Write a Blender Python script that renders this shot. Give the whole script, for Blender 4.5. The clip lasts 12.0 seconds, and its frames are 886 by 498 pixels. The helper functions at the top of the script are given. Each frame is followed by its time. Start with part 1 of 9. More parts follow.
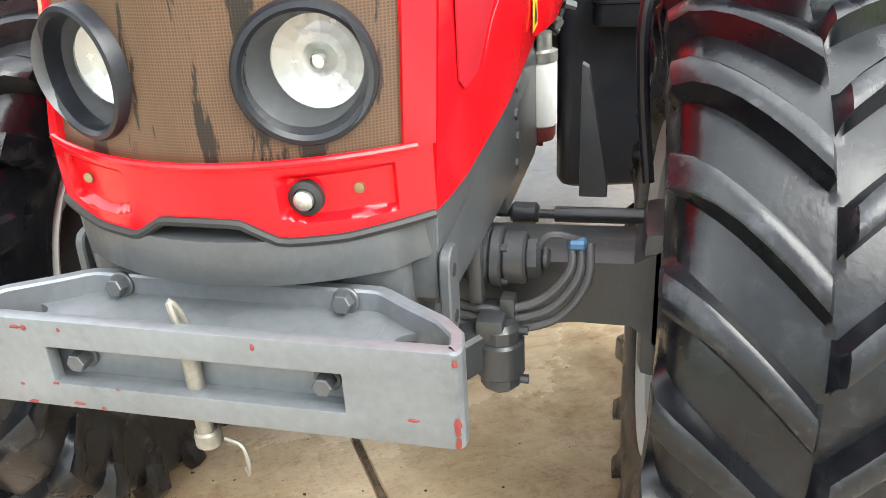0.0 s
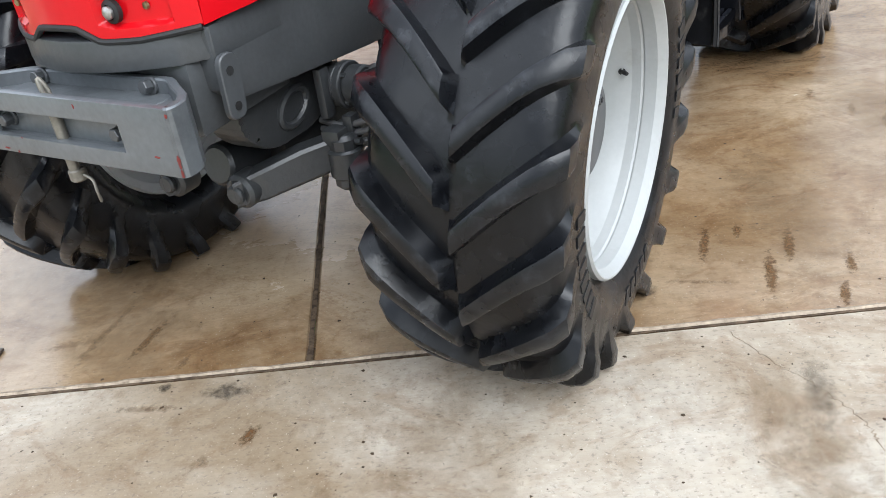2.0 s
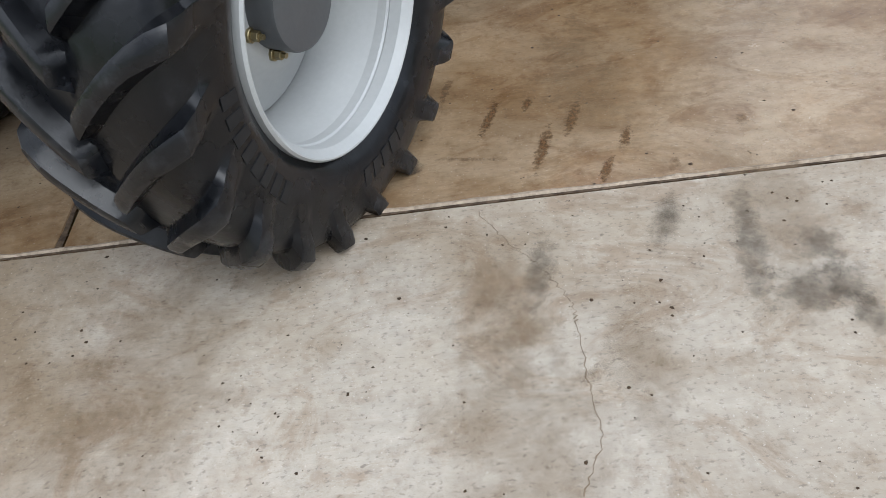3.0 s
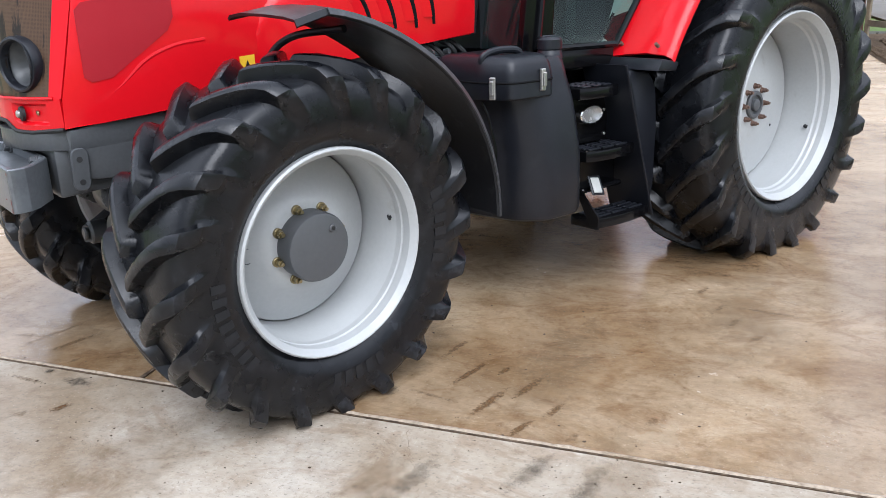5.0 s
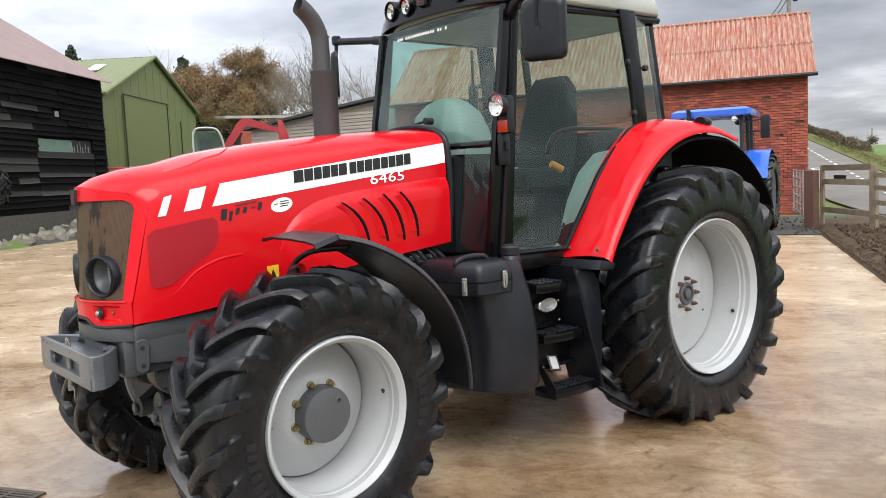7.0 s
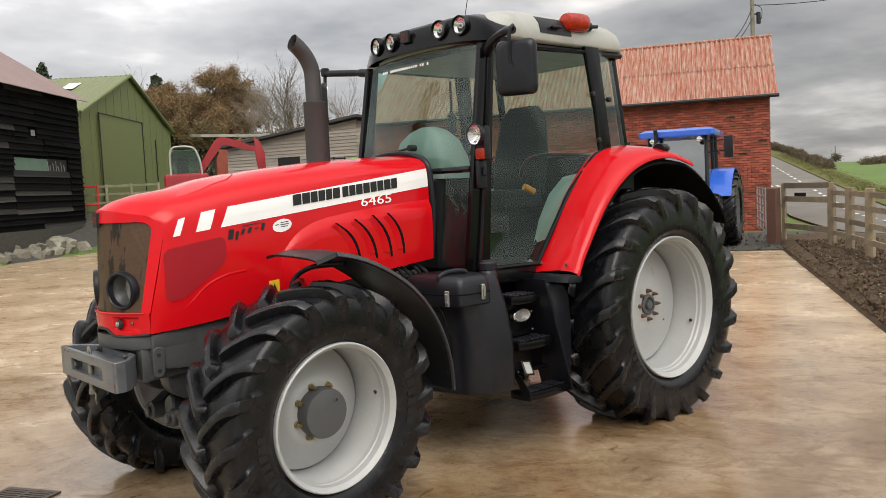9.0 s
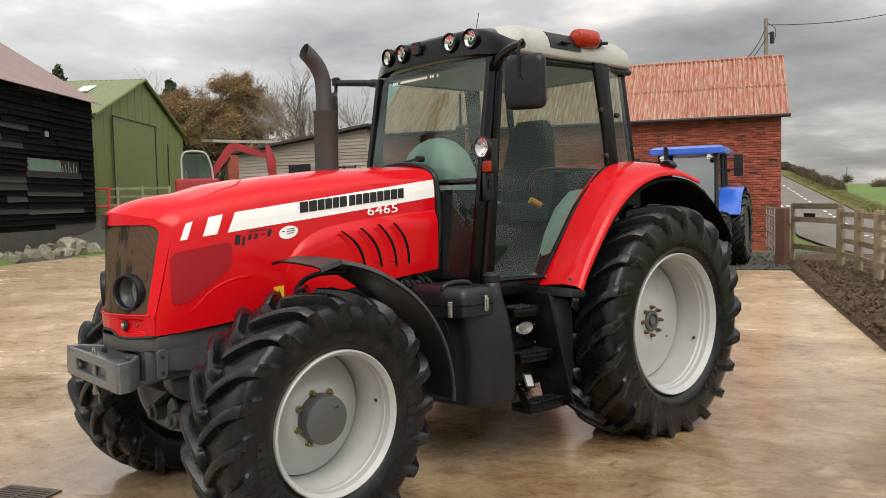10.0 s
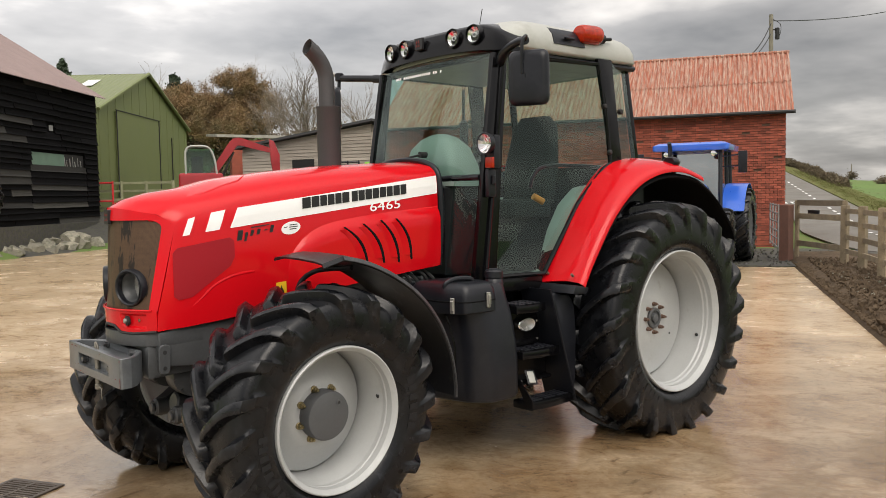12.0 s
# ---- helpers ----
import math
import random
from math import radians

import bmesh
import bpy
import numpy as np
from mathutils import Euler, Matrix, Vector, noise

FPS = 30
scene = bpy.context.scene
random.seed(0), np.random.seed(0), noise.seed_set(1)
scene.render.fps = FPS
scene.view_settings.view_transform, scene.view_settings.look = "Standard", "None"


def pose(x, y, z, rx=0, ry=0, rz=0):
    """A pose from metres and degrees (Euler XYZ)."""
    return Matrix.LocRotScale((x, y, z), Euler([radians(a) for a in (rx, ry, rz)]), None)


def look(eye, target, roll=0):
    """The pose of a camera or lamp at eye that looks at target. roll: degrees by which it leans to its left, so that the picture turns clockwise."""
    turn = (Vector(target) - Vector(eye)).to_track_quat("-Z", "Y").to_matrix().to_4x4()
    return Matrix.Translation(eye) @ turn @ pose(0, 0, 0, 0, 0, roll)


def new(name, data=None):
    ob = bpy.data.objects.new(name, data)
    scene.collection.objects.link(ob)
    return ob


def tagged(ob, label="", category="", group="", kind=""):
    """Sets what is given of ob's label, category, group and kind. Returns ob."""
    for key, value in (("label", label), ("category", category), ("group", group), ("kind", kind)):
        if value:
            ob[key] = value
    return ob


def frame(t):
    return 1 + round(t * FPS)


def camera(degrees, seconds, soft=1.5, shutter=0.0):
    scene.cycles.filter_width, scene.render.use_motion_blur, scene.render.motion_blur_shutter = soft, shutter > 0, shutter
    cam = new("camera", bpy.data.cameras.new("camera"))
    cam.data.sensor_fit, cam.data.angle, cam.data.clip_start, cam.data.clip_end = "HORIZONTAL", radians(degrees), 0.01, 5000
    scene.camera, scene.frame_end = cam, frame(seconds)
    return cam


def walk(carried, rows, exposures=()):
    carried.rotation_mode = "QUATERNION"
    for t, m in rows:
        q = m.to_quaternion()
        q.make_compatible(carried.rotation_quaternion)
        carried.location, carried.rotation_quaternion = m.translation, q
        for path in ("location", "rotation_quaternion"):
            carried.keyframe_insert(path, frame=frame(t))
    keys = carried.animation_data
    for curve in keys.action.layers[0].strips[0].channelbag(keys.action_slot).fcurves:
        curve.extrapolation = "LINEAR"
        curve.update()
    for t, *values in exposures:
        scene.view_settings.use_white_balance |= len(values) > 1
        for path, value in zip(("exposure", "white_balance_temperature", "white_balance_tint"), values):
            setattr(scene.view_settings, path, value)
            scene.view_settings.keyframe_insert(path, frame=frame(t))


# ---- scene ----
cam = camera(56.0, 12.0, soft=0.85)
PATH = [
    (0, (-1.746, -0.623, 1.533), (0.001, -0.15, 0.68), -3.5),
    (0.5, (-1.718, -0.871, 1.511), (-0.099, -0.081, 0.641), -5.3),
    (1, (-1.813, -1.093, 1.49), (-0.268, -0.195, 0.591), -7.2),
    (1.5, (-1.947, -1.342, 1.471), (-0.462, -0.438, 0.482), -8.0),
    (2, (-1.932, -1.708, 1.466), (-0.481, -0.748, 0.48), -7.9),
    (2.5, (-1.756, -1.951, 1.403), (-0.39, -0.98, 0.311), -10.4),
    (3, (-1.522, -2.265, 1.357), (-0.228, -1.38, 0.115), -9.3),
    (3.2, (-1.453, -2.455, 1.358), (-0.193, -1.529, 0.111), -8.2),
    (4.8, (-1.378, -3.364, 1.454), (-0.22, -1.863, 0.817), -2.6),
    (5, (-1.463, -3.451, 1.487), (-0.267, -1.964, 0.891), -2.0),
    (5.5, (-1.598, -3.603, 1.576), (-0.312, -2.145, 1.108), -1.0),
    (6, (-1.671, -3.872, 1.609), (-0.393, -2.369, 1.284), -1.6),
    (6.5, (-1.786, -4.039, 1.645), (-0.514, -2.518, 1.385), -2.6),
    (7, (-1.963, -4.154, 1.68), (-0.688, -2.623, 1.503), -2.6),
    (7.2, (-2.007, -4.203, 1.704), (-0.719, -2.68, 1.552), -1.9),
    (9, (-2.321, -4.483, 1.72), (-0.995, -2.993, 1.58), -2.7),
    (9.5, (-2.334, -4.528, 1.721), (-1.014, -3.03, 1.609), -1.8),
    (10, (-2.325, -4.521, 1.72), (-1.012, -3.017, 1.607), -1.2),
    (10.5, (-2.321, -4.521, 1.722), (-1.015, -3.011, 1.6), -1.2),
    (11, (-2.322, -4.524, 1.723), (-1.014, -3.016, 1.6), -1.1),
    (11.5, (-2.316, -4.516, 1.72), (-1.013, -3.005, 1.588), -1.1),
    (12, (-2.318, -4.523, 1.725), (-1.012, -3.014, 1.601), -1.0),
]
EXPOSURES = [(0, 1.97, 6400, 6), (0.5, 1.85, 6450, 6), (1, 1.65, 6380, 6), (1.5, 1.25, 6000, 8), (2, 0.82, 5900, 8), (2.5, 0.47, 5880, 9), (3, 0.2, 5850, 9), (5, 0.71, 5750, 12), (6, 0.71, 5930, 13), (7, 0.60, 6300, 12), (9, 0.19, 6900, 12), (12, 0.18, 7050, 12)]
walk(cam, [(t, look(eye, target, roll)) for t, eye, target, roll in PATH], EXPOSURES)

# ---- world and light ----
SLAB = radians(30.0)
U = Vector((math.sin(SLAB), -math.cos(SLAB), 0))
V = Vector((math.cos(SLAB), math.sin(SLAB), 0))
SLAB_ORIGIN = Vector((-0.50, -0.235, 0))


def make_world():
    world = bpy.data.worlds.new("overcast_sky")
    scene.world = world
    world.use_nodes = True
    nt = world.node_tree
    nt.nodes.clear()
    n, l = nt.nodes.new, nt.links.new
    out, back = n("ShaderNodeOutputWorld"), n("ShaderNodeBackground")
    tc, sep = n("ShaderNodeTexCoord"), n("ShaderNodeSeparateXYZ")
    l(tc.outputs["Generated"], sep.inputs[0])
    up = n("ShaderNodeMath")
    up.operation = "MAXIMUM"
    up.inputs[1].default_value = 0.0
    l(sep.outputs[2], up.inputs[0])
    lift = n("ShaderNodeMath")
    lift.operation = "ADD"
    lift.inputs[1].default_value = 0.16
    l(up.outputs[0], lift.inputs[0])
    comb = n("ShaderNodeCombineXYZ")
    for i in (0, 1):
        div = n("ShaderNodeMath")
        div.operation = "DIVIDE"
        l(sep.outputs[i], div.inputs[0])
        l(lift.outputs[0], div.inputs[1])
        l(div.outputs[0], comb.inputs[i])
    big, fine = n("ShaderNodeTexNoise"), n("ShaderNodeTexNoise")
    for tex, s, d in ((big, 0.55, 5), (fine, 1.6, 6)):
        tex.inputs["Scale"].default_value = s
        tex.inputs["Detail"].default_value = d
        tex.inputs["Roughness"].default_value = 0.55
        l(comb.outputs[0], tex.inputs["Vector"])
    mix = n("ShaderNodeMix")
    mix.inputs[0].default_value = 0.28
    l(big.outputs[0], mix.inputs[2])
    l(fine.outputs[0], mix.inputs[3])
    ramp = n("ShaderNodeValToRGB")
    e = ramp.color_ramp.elements
    e[0].position, e[0].color = 0.38, (0.29, 0.30, 0.32, 1)
    e[1].position, e[1].color = 0.60, (1.08, 1.08, 1.08, 1)
    mid = ramp.color_ramp.elements.new(0.50)
    mid.color = (0.54, 0.55, 0.57, 1)
    l(mix.outputs[0], ramp.inputs[0])
    sky = n("ShaderNodeTexSky")
    sky.sky_type, sky.sun_disc = "NISHITA", False
    sky.sun_elevation, sky.sun_rotation = radians(38), radians(205)
    both = n("ShaderNodeMixRGB")
    both.blend_type = "ADD"
    both.inputs[0].default_value = 0.012
    l(ramp.outputs[0], both.inputs[1])
    l(sky.outputs[0], both.inputs[2])
    # an overcast dome: brighter overhead, darker towards the weather beyond the lane
    dome = n("ShaderNodeMapRange")
    dome.inputs[3].default_value, dome.inputs[4].default_value = 0.86, 2.0
    l(up.outputs[0], dome.inputs[0])
    east = n("ShaderNodeMapRange")
    east.interpolation_type = "SMOOTHSTEP"
    east.inputs[1].default_value, east.inputs[2].default_value = 0.45, 1.0
    east.inputs[3].default_value, east.inputs[4].default_value = 1.06, 0.62
    l(sep.outputs[0], east.inputs[0])
    gain = n("ShaderNodeMath")
    gain.operation = "MULTIPLY"
    l(dome.outputs[0], gain.inputs[0])
    l(east.outputs[0], gain.inputs[1])
    scaled = n("ShaderNodeVectorMath")
    scaled.operation = "SCALE"
    l(both.outputs[0], scaled.inputs[0])
    l(gain.outputs[0], scaled.inputs["Scale"])
    l(scaled.outputs[0], back.inputs[0])
    back.inputs[1].default_value = 1.0
    l(back.outputs[0], out.inputs[0])


make_world()
sun = new("sun", bpy.data.lights.new("sun", "SUN"))
sun.data.energy, sun.data.angle, sun.data.color = 1.5, radians(40), (1.0, 0.97, 0.92)
sun.matrix_world = look((-14, -22, 26), (0, 0, 0))

# ---- materials ----


def mat(name, base, rough=0.5, metal=0.0, var=0.18, scale=3.0, fine=90.0, bump=0.05, coat=0.0, dirt=None, dirt_at=(0.55, 0.75), island=0.0, stretch=(1, 1, 1), rvar=0.12, trans=0.0, spec=0.5, rot=0.0):
    m = bpy.data.materials.new(name)
    m.use_nodes = True
    nt = m.node_tree
    n, l = nt.nodes.new, nt.links.new
    b = nt.nodes["Principled BSDF"]
    tc, mp = n("ShaderNodeTexCoord"), n("ShaderNodeMapping")
    mp.inputs["Scale"].default_value = stretch
    turn = n("ShaderNodeMapping")
    turn.inputs["Rotation"].default_value = (0, 0, radians(rot))
    l(tc.outputs["Object"], turn.inputs[0])
    l(turn.outputs[0], mp.inputs[0])
    big, small = n("ShaderNodeTexNoise"), n("ShaderNodeTexNoise")
    for tex, s in ((big, scale), (small, fine)):
        tex.inputs["Scale"].default_value = s
        tex.inputs["Detail"].default_value = 5
        l(mp.outputs[0], tex.inputs["Vector"])
    ramp = n("ShaderNodeValToRGB")
    e = ramp.color_ramp.elements
    e[0].position, e[1].position = 0.3, 0.7
    e[0].color = (*[max(0, c * (1 - var)) for c in base], 1)
    e[1].color = (*[min(1, c * (1 + var)) for c in base], 1)
    blend = n("ShaderNodeMix")
    blend.inputs[0].default_value = 0.4
    l(big.outputs[0], blend.inputs[2])
    l(small.outputs[0], blend.inputs[3])
    l(blend.outputs[0], ramp.inputs[0])
    colour = ramp.outputs[0]
    if island:
        info = n("ShaderNodeObjectInfo")
        geo = n("ShaderNodeNewGeometry")
        add = n("ShaderNodeMath")
        add.operation = "ADD"
        l(info.outputs["Random"], add.inputs[0])
        l(geo.outputs["Random Per Island"], add.inputs[1])
        frac = n("ShaderNodeMath")
        frac.operation = "FRACT"
        l(add.outputs[0], frac.inputs[0])
        rng = n("ShaderNodeMapRange")
        rng.inputs[3].default_value, rng.inputs[4].default_value = 1 - island, 1 + island
        l(frac.outputs[0], rng.inputs[0])
        hsv = n("ShaderNodeHueSaturation")
        l(rng.outputs[0], hsv.inputs["Value"])
        l(colour, hsv.inputs["Color"])
        colour = hsv.outputs[0]
    if dirt:
        patch = n("ShaderNodeTexNoise")
        patch.inputs["Scale"].default_value = scale * 1.7
        patch.inputs["Detail"].default_value = 7
        patch.inputs["Roughness"].default_value = 0.65
        l(mp.outputs[0], patch.inputs["Vector"])
        pr = n("ShaderNodeMapRange")
        pr.inputs[1].default_value, pr.inputs[2].default_value = dirt_at
        l(patch.outputs[0], pr.inputs[0])
        mx = n("ShaderNodeMixRGB")
        l(pr.outputs[0], mx.inputs[0])
        l(colour, mx.inputs[1])
        mx.inputs[2].default_value = (*dirt, 1)
        colour = mx.outputs[0]
    l(colour, b.inputs["Base Color"])
    rr = n("ShaderNodeMapRange")
    rr.inputs[3].default_value, rr.inputs[4].default_value = max(0.02, rough - rvar), min(1, rough + rvar)
    l(big.outputs[0], rr.inputs[0])
    l(rr.outputs[0], b.inputs["Roughness"])
    b.inputs["Metallic"].default_value = metal
    b.inputs["Specular IOR Level"].default_value = spec
    b.inputs["Coat Weight"].default_value = coat
    b.inputs["Coat Roughness"].default_value = 0.06
    if trans:
        b.inputs["Transmission Weight"].default_value = trans
    if bump:
        bp = n("ShaderNodeBump")
        bp.inputs["Strength"].default_value = min(1.0, bump * 4)
        bp.inputs["Distance"].default_value = 0.004
        l(small.outputs[0], bp.inputs["Height"])
        l(bp.outputs[0], b.inputs["Normal"])
    return m


def concrete(name, base, wet, wet_at, tint, grit, rough=(0.62, 0.16), sheen=0.5, lit_tone=None):
    """Poured, brushed concrete: cloudy stains, brush drag, grit and damp patches, on request with painted-in light."""
    m = mat(name, base, 0.6, 0, 0.22, 1.3, 34, 0.06, dirt=tint, dirt_at=(0.42, 0.70), spec=sheen)
    nt = m.node_tree
    n, l = nt.nodes.new, nt.links.new
    b = nt.nodes["Principled BSDF"]
    tc = nt.nodes["Texture Coordinate"]
    # x across and y along the long joint
    slab_axes = n("ShaderNodeMapping")
    slab_axes.inputs["Rotation"].default_value = (0, 0, -SLAB)
    l(tc.outputs["Object"], slab_axes.inputs[0])

    def layer(scale, detail, rough_, stretch=(1, 1, 1), warp=0.0):
        mp = n("ShaderNodeMapping")
        mp.inputs["Scale"].default_value = stretch
        l(slab_axes.outputs[0], mp.inputs[0])
        tex = n("ShaderNodeTexNoise")
        tex.inputs["Scale"].default_value, tex.inputs["Detail"].default_value = scale, detail
        tex.inputs["Roughness"].default_value = rough_
        tex.inputs["Distortion"].default_value = warp
        l(mp.outputs[0], tex.inputs["Vector"])
        return tex.outputs[0]

    def span(socket, lo, hi, a=0.0, z=1.0):
        rng = n("ShaderNodeMapRange")
        rng.inputs[1].default_value, rng.inputs[2].default_value = lo, hi
        rng.inputs[3].default_value, rng.inputs[4].default_value = a, z
        l(socket, rng.inputs[0])
        return rng.outputs[0]

    def over(factor, colour, top, blend="MIX"):
        mx = n("ShaderNodeMixRGB")
        mx.blend_type = blend
        l(factor, mx.inputs[0])
        l(colour, mx.inputs[1])
        mx.inputs[2].default_value = (*top, 1)
        return mx.outputs[0]

    colour = b.inputs["Base Color"].links[0].from_socket
    damp = span(layer(0.9, 8, 0.66, (1.0, 0.75, 1), 0.5), *wet_at)
    if lit_tone:
        # painted-in sky sheen: colour turns paler, raggedly, away from the tractor; damp fades
        away = n("ShaderNodeVectorMath")
        away.operation = "DISTANCE"
        away.inputs[1].default_value = (1.2, -0.5, 0)
        l(tc.outputs["Object"], away.inputs[0])
        ragged = n("ShaderNodeMath")
        ragged.operation = "MULTIPLY_ADD"
        ragged.inputs[1].default_value = 7.0
        l(layer(0.55, 6, 0.6, (1, 0.7, 1)), ragged.inputs[0])
        l(away.outputs["Value"], ragged.inputs[2])
        far_sheen = span(ragged.outputs[0], 5.5, 10.5)
        colour = over(span(far_sheen, 0, 1, 0, 0.58), colour, lit_tone)
        colour = over(span(layer(2.2, 7, 0.7, (1.1, 0.75, 1), 1.3), 0.50, 0.60, 0, 0.65), colour, (0.70, 0.61, 0.50), "MULTIPLY")
        left = n("ShaderNodeMath")
        left.operation = "MULTIPLY"
        l(damp, left.inputs[0])
        l(span(far_sheen, 0, 1, 1.0, 0.4), left.inputs[1])
        damp = left.outputs[0]
        # pale patch under the tractor's front: daylight painted into the colour, damp reduced
        near = n("ShaderNodeVectorMath")
        near.operation = "DISTANCE"
        near.inputs[1].default_value = (0.62, 0.05, 0)
        l(tc.outputs["Object"], near.inputs[0])
        rough_edge = n("ShaderNodeMath")
        rough_edge.operation = "MULTIPLY_ADD"
        rough_edge.inputs[1].default_value = 1.2
        l(layer(1.8, 6, 0.65), rough_edge.inputs[0])
        l(near.outputs["Value"], rough_edge.inputs[2])
        front_lift = span(rough_edge.outputs[0], 1.0, 1.7, 1.0, 0.0)
        colour = over(span(front_lift, 0, 1, 0, 0.6), colour, lit_tone)
        thinned = n("ShaderNodeMath")
        thinned.operation = "MULTIPLY"
        l(damp, thinned.inputs[0])
        l(span(front_lift, 0, 1, 1.0, 0.1), thinned.inputs[1])
        damp = thinned.outputs[0]
    colour = over(damp, colour, wet, "MULTIPLY")
    # drag of the brush and trickles of silt
    drag = layer(5.0, 8, 0.70, (1.1, 0.7, 1), 0.6)
    colour = over(span(drag, 0.50, 0.68, 0, 0.4), colour, (0.62, 0.52, 0.42), "MULTIPLY")
    colour = over(span(drag, 0.46, 0.32, 0, 0.32), colour, (1.22, 1.2, 1.17), "MULTIPLY")
    # ridges left by the brush
    brush = layer(30, 4, 0.6, (1.7, 0.25, 1), 0.5)
    colour = over(span(brush, 0.50, 0.62, 0, 0.13), colour, (0.66, 0.56, 0.46), "MULTIPLY")
    colour = over(span(brush, 0.47, 0.36, 0, 0.10), colour, (1.16, 1.15, 1.13), "MULTIPLY")
    # scribbled wet trails
    trail = layer(3.4, 9, 0.75, (1.0, 0.6, 1), 1.8)
    colour = over(span(trail, 0.535, 0.62, 0, 0.5), colour, (0.64, 0.52, 0.41), "MULTIPLY")
    mott = layer(11, 8, 0.72)
    colour = over(span(mott, 0.53, 0.68, 0, 0.62), colour, (0.60, 0.52, 0.44), "MULTIPLY")
    # grit: small dark and pale specks
    speck = layer(95, 3, 0.6, (1, 0.6, 1))
    colour = over(span(speck, 0.57, 0.68, 0, grit), colour, (0.10, 0.08, 0.06))
    colour = over(span(layer(120, 2, 0.5), 0.66, 0.72, 0, grit * 0.8), colour, (0.66, 0.61, 0.54))
    pits = layer(48, 2, 0.5, (1, 0.6, 1))
    colour = over(span(pits, 0.72, 0.75, 0, grit), colour, (0.055, 0.042, 0.03))
    l(colour, b.inputs["Base Color"])
    l(span(damp, 0, 1, *rough), b.inputs["Roughness"])
    relief = n("ShaderNodeMath")
    relief.operation = "MULTIPLY_ADD"
    relief.inputs[1].default_value = 0.7
    l(brush, relief.inputs[0])
    l(speck, relief.inputs[2])
    bp = n("ShaderNodeBump")
    bp.inputs["Strength"].default_value, bp.inputs["Distance"].default_value = 0.35, 0.003
    l(relief.outputs[0], bp.inputs["Height"])
    l(bp.outputs[0], b.inputs["Normal"])
    return m


def glass_mat(name, tint, rough=0.0, mirror=0.06):
    m = bpy.data.materials.new(name)
    m.use_nodes = True
    nt = m.node_tree
    n, l = nt.nodes.new, nt.links.new
    nt.nodes.remove(nt.nodes["Principled BSDF"])
    out = nt.nodes["Material Output"]
    clear, gloss, mixer = n("ShaderNodeBsdfTransparent"), n("ShaderNodeBsdfGlossy"), n("ShaderNodeMixShader")
    clear.inputs[0].default_value = (*tint, 1)
    gloss.inputs["Roughness"].default_value = rough
    gloss.inputs[0].default_value = (*[0.35 + 0.65 * c for c in tint], 1)
    # thin glass: little mirror face on, more at a slant
    slant, power, lift = n("ShaderNodeLayerWeight"), n("ShaderNodeMath"), n("ShaderNodeMath")
    slant.inputs["Blend"].default_value = 0.5
    power.operation, lift.operation = "POWER", "MULTIPLY_ADD"
    power.inputs[1].default_value = 4.0
    lift.inputs[1].default_value, lift.inputs[2].default_value = 0.7, mirror
    l(slant.outputs["Facing"], power.inputs[0])
    l(power.outputs[0], lift.inputs[0])
    l(lift.outputs[0], mixer.inputs[0])
    l(clear.outputs[0], mixer.inputs[1])
    l(gloss.outputs[0], mixer.inputs[2])
    l(mixer.outputs[0], out.inputs[0])
    return m


RED = mat("red_paint", (0.57, 0.005, 0.010), 0.15, 0, 0.04, 2, 60, 0.0, coat=0.0, rvar=0.04, spec=0.30)
RED_LENS = mat("dark_red_panel", (0.31, 0.009, 0.016), 0.45, 0, 0.10, 2, 400, 0.05, spec=0.25)
WHITE = mat("white_decal", (0.86, 0.86, 0.85), 0.35, 0, 0.03, 3, 80, 0.0)
BLACK_DECAL = mat("black_decal", (0.012, 0.012, 0.013), 0.4, 0, 0.05, 3, 80, 0.0)
RUBBER = mat("black_rubber", (0.0036, 0.0040, 0.0052), 0.28, 0, 0.35, 9, 60, 0.04, dirt=(0.018, 0.0195, 0.023), dirt_at=(0.53, 0.78), rvar=0.2, spec=0.36)
# lug faces: scuffs, plus a base lightened to paint them lit against the gaps
RUBBER_WORN_LIT = mat("scuffed_lit_tread_rubber", (0.0046, 0.0051, 0.0066), 0.29, 0, 0.4, 11, 26, 0.10, dirt=(0.034, 0.0365, 0.042), dirt_at=(0.53, 0.76), rvar=0.24, spec=0.40)
RUBBER_MARK = mat("raised_rubber", (0.014, 0.0145, 0.016), 0.42, 0, 0.1, 9, 60, 0.02, spec=0.25)
RIM = mat("pale_grey_rim_paint", (0.395, 0.405, 0.40), 0.42, 0, 0.07, 4, 60, 0.01, coat=0.15, dirt=(0.27, 0.255, 0.23), dirt_at=(0.62, 0.88))
HUB = mat("mid_grey_paint", (0.074, 0.077, 0.081), 0.45, 0, 0.1, 8, 60, 0.02)
CAST = mat("dark_grey_cast_iron", (0.054, 0.057, 0.060), 0.42, 0.0, 0.2, 6, 70, 0.05, coat=0.1)
AXLE_IRON = mat("greasy_axle_iron", (0.033, 0.035, 0.037), 0.40, 0, 0.25, 7, 70, 0.05, coat=0.1, dirt=(0.055, 0.052, 0.047), dirt_at=(0.58, 0.8))
WEIGHT = mat("worn_grey_steel_paint", (0.152, 0.163, 0.172), 0.34, 0.4, 0.2, 5, 60, 0.03, dirt=(0.095, 0.10, 0.105), dirt_at=(0.55, 0.75))
CHIP = mat("red_chipped_paint", (0.155, 0.020, 0.016), 0.6, 0, 0.3, 30, 120, 0.05)
PLASTIC = mat("black_plastic", (0.0095, 0.0105, 0.0140), 0.33, 0, 0.2, 6, 160, 0.03, dirt=(0.017, 0.0185, 0.0225), dirt_at=(0.5, 0.8), spec=0.32)
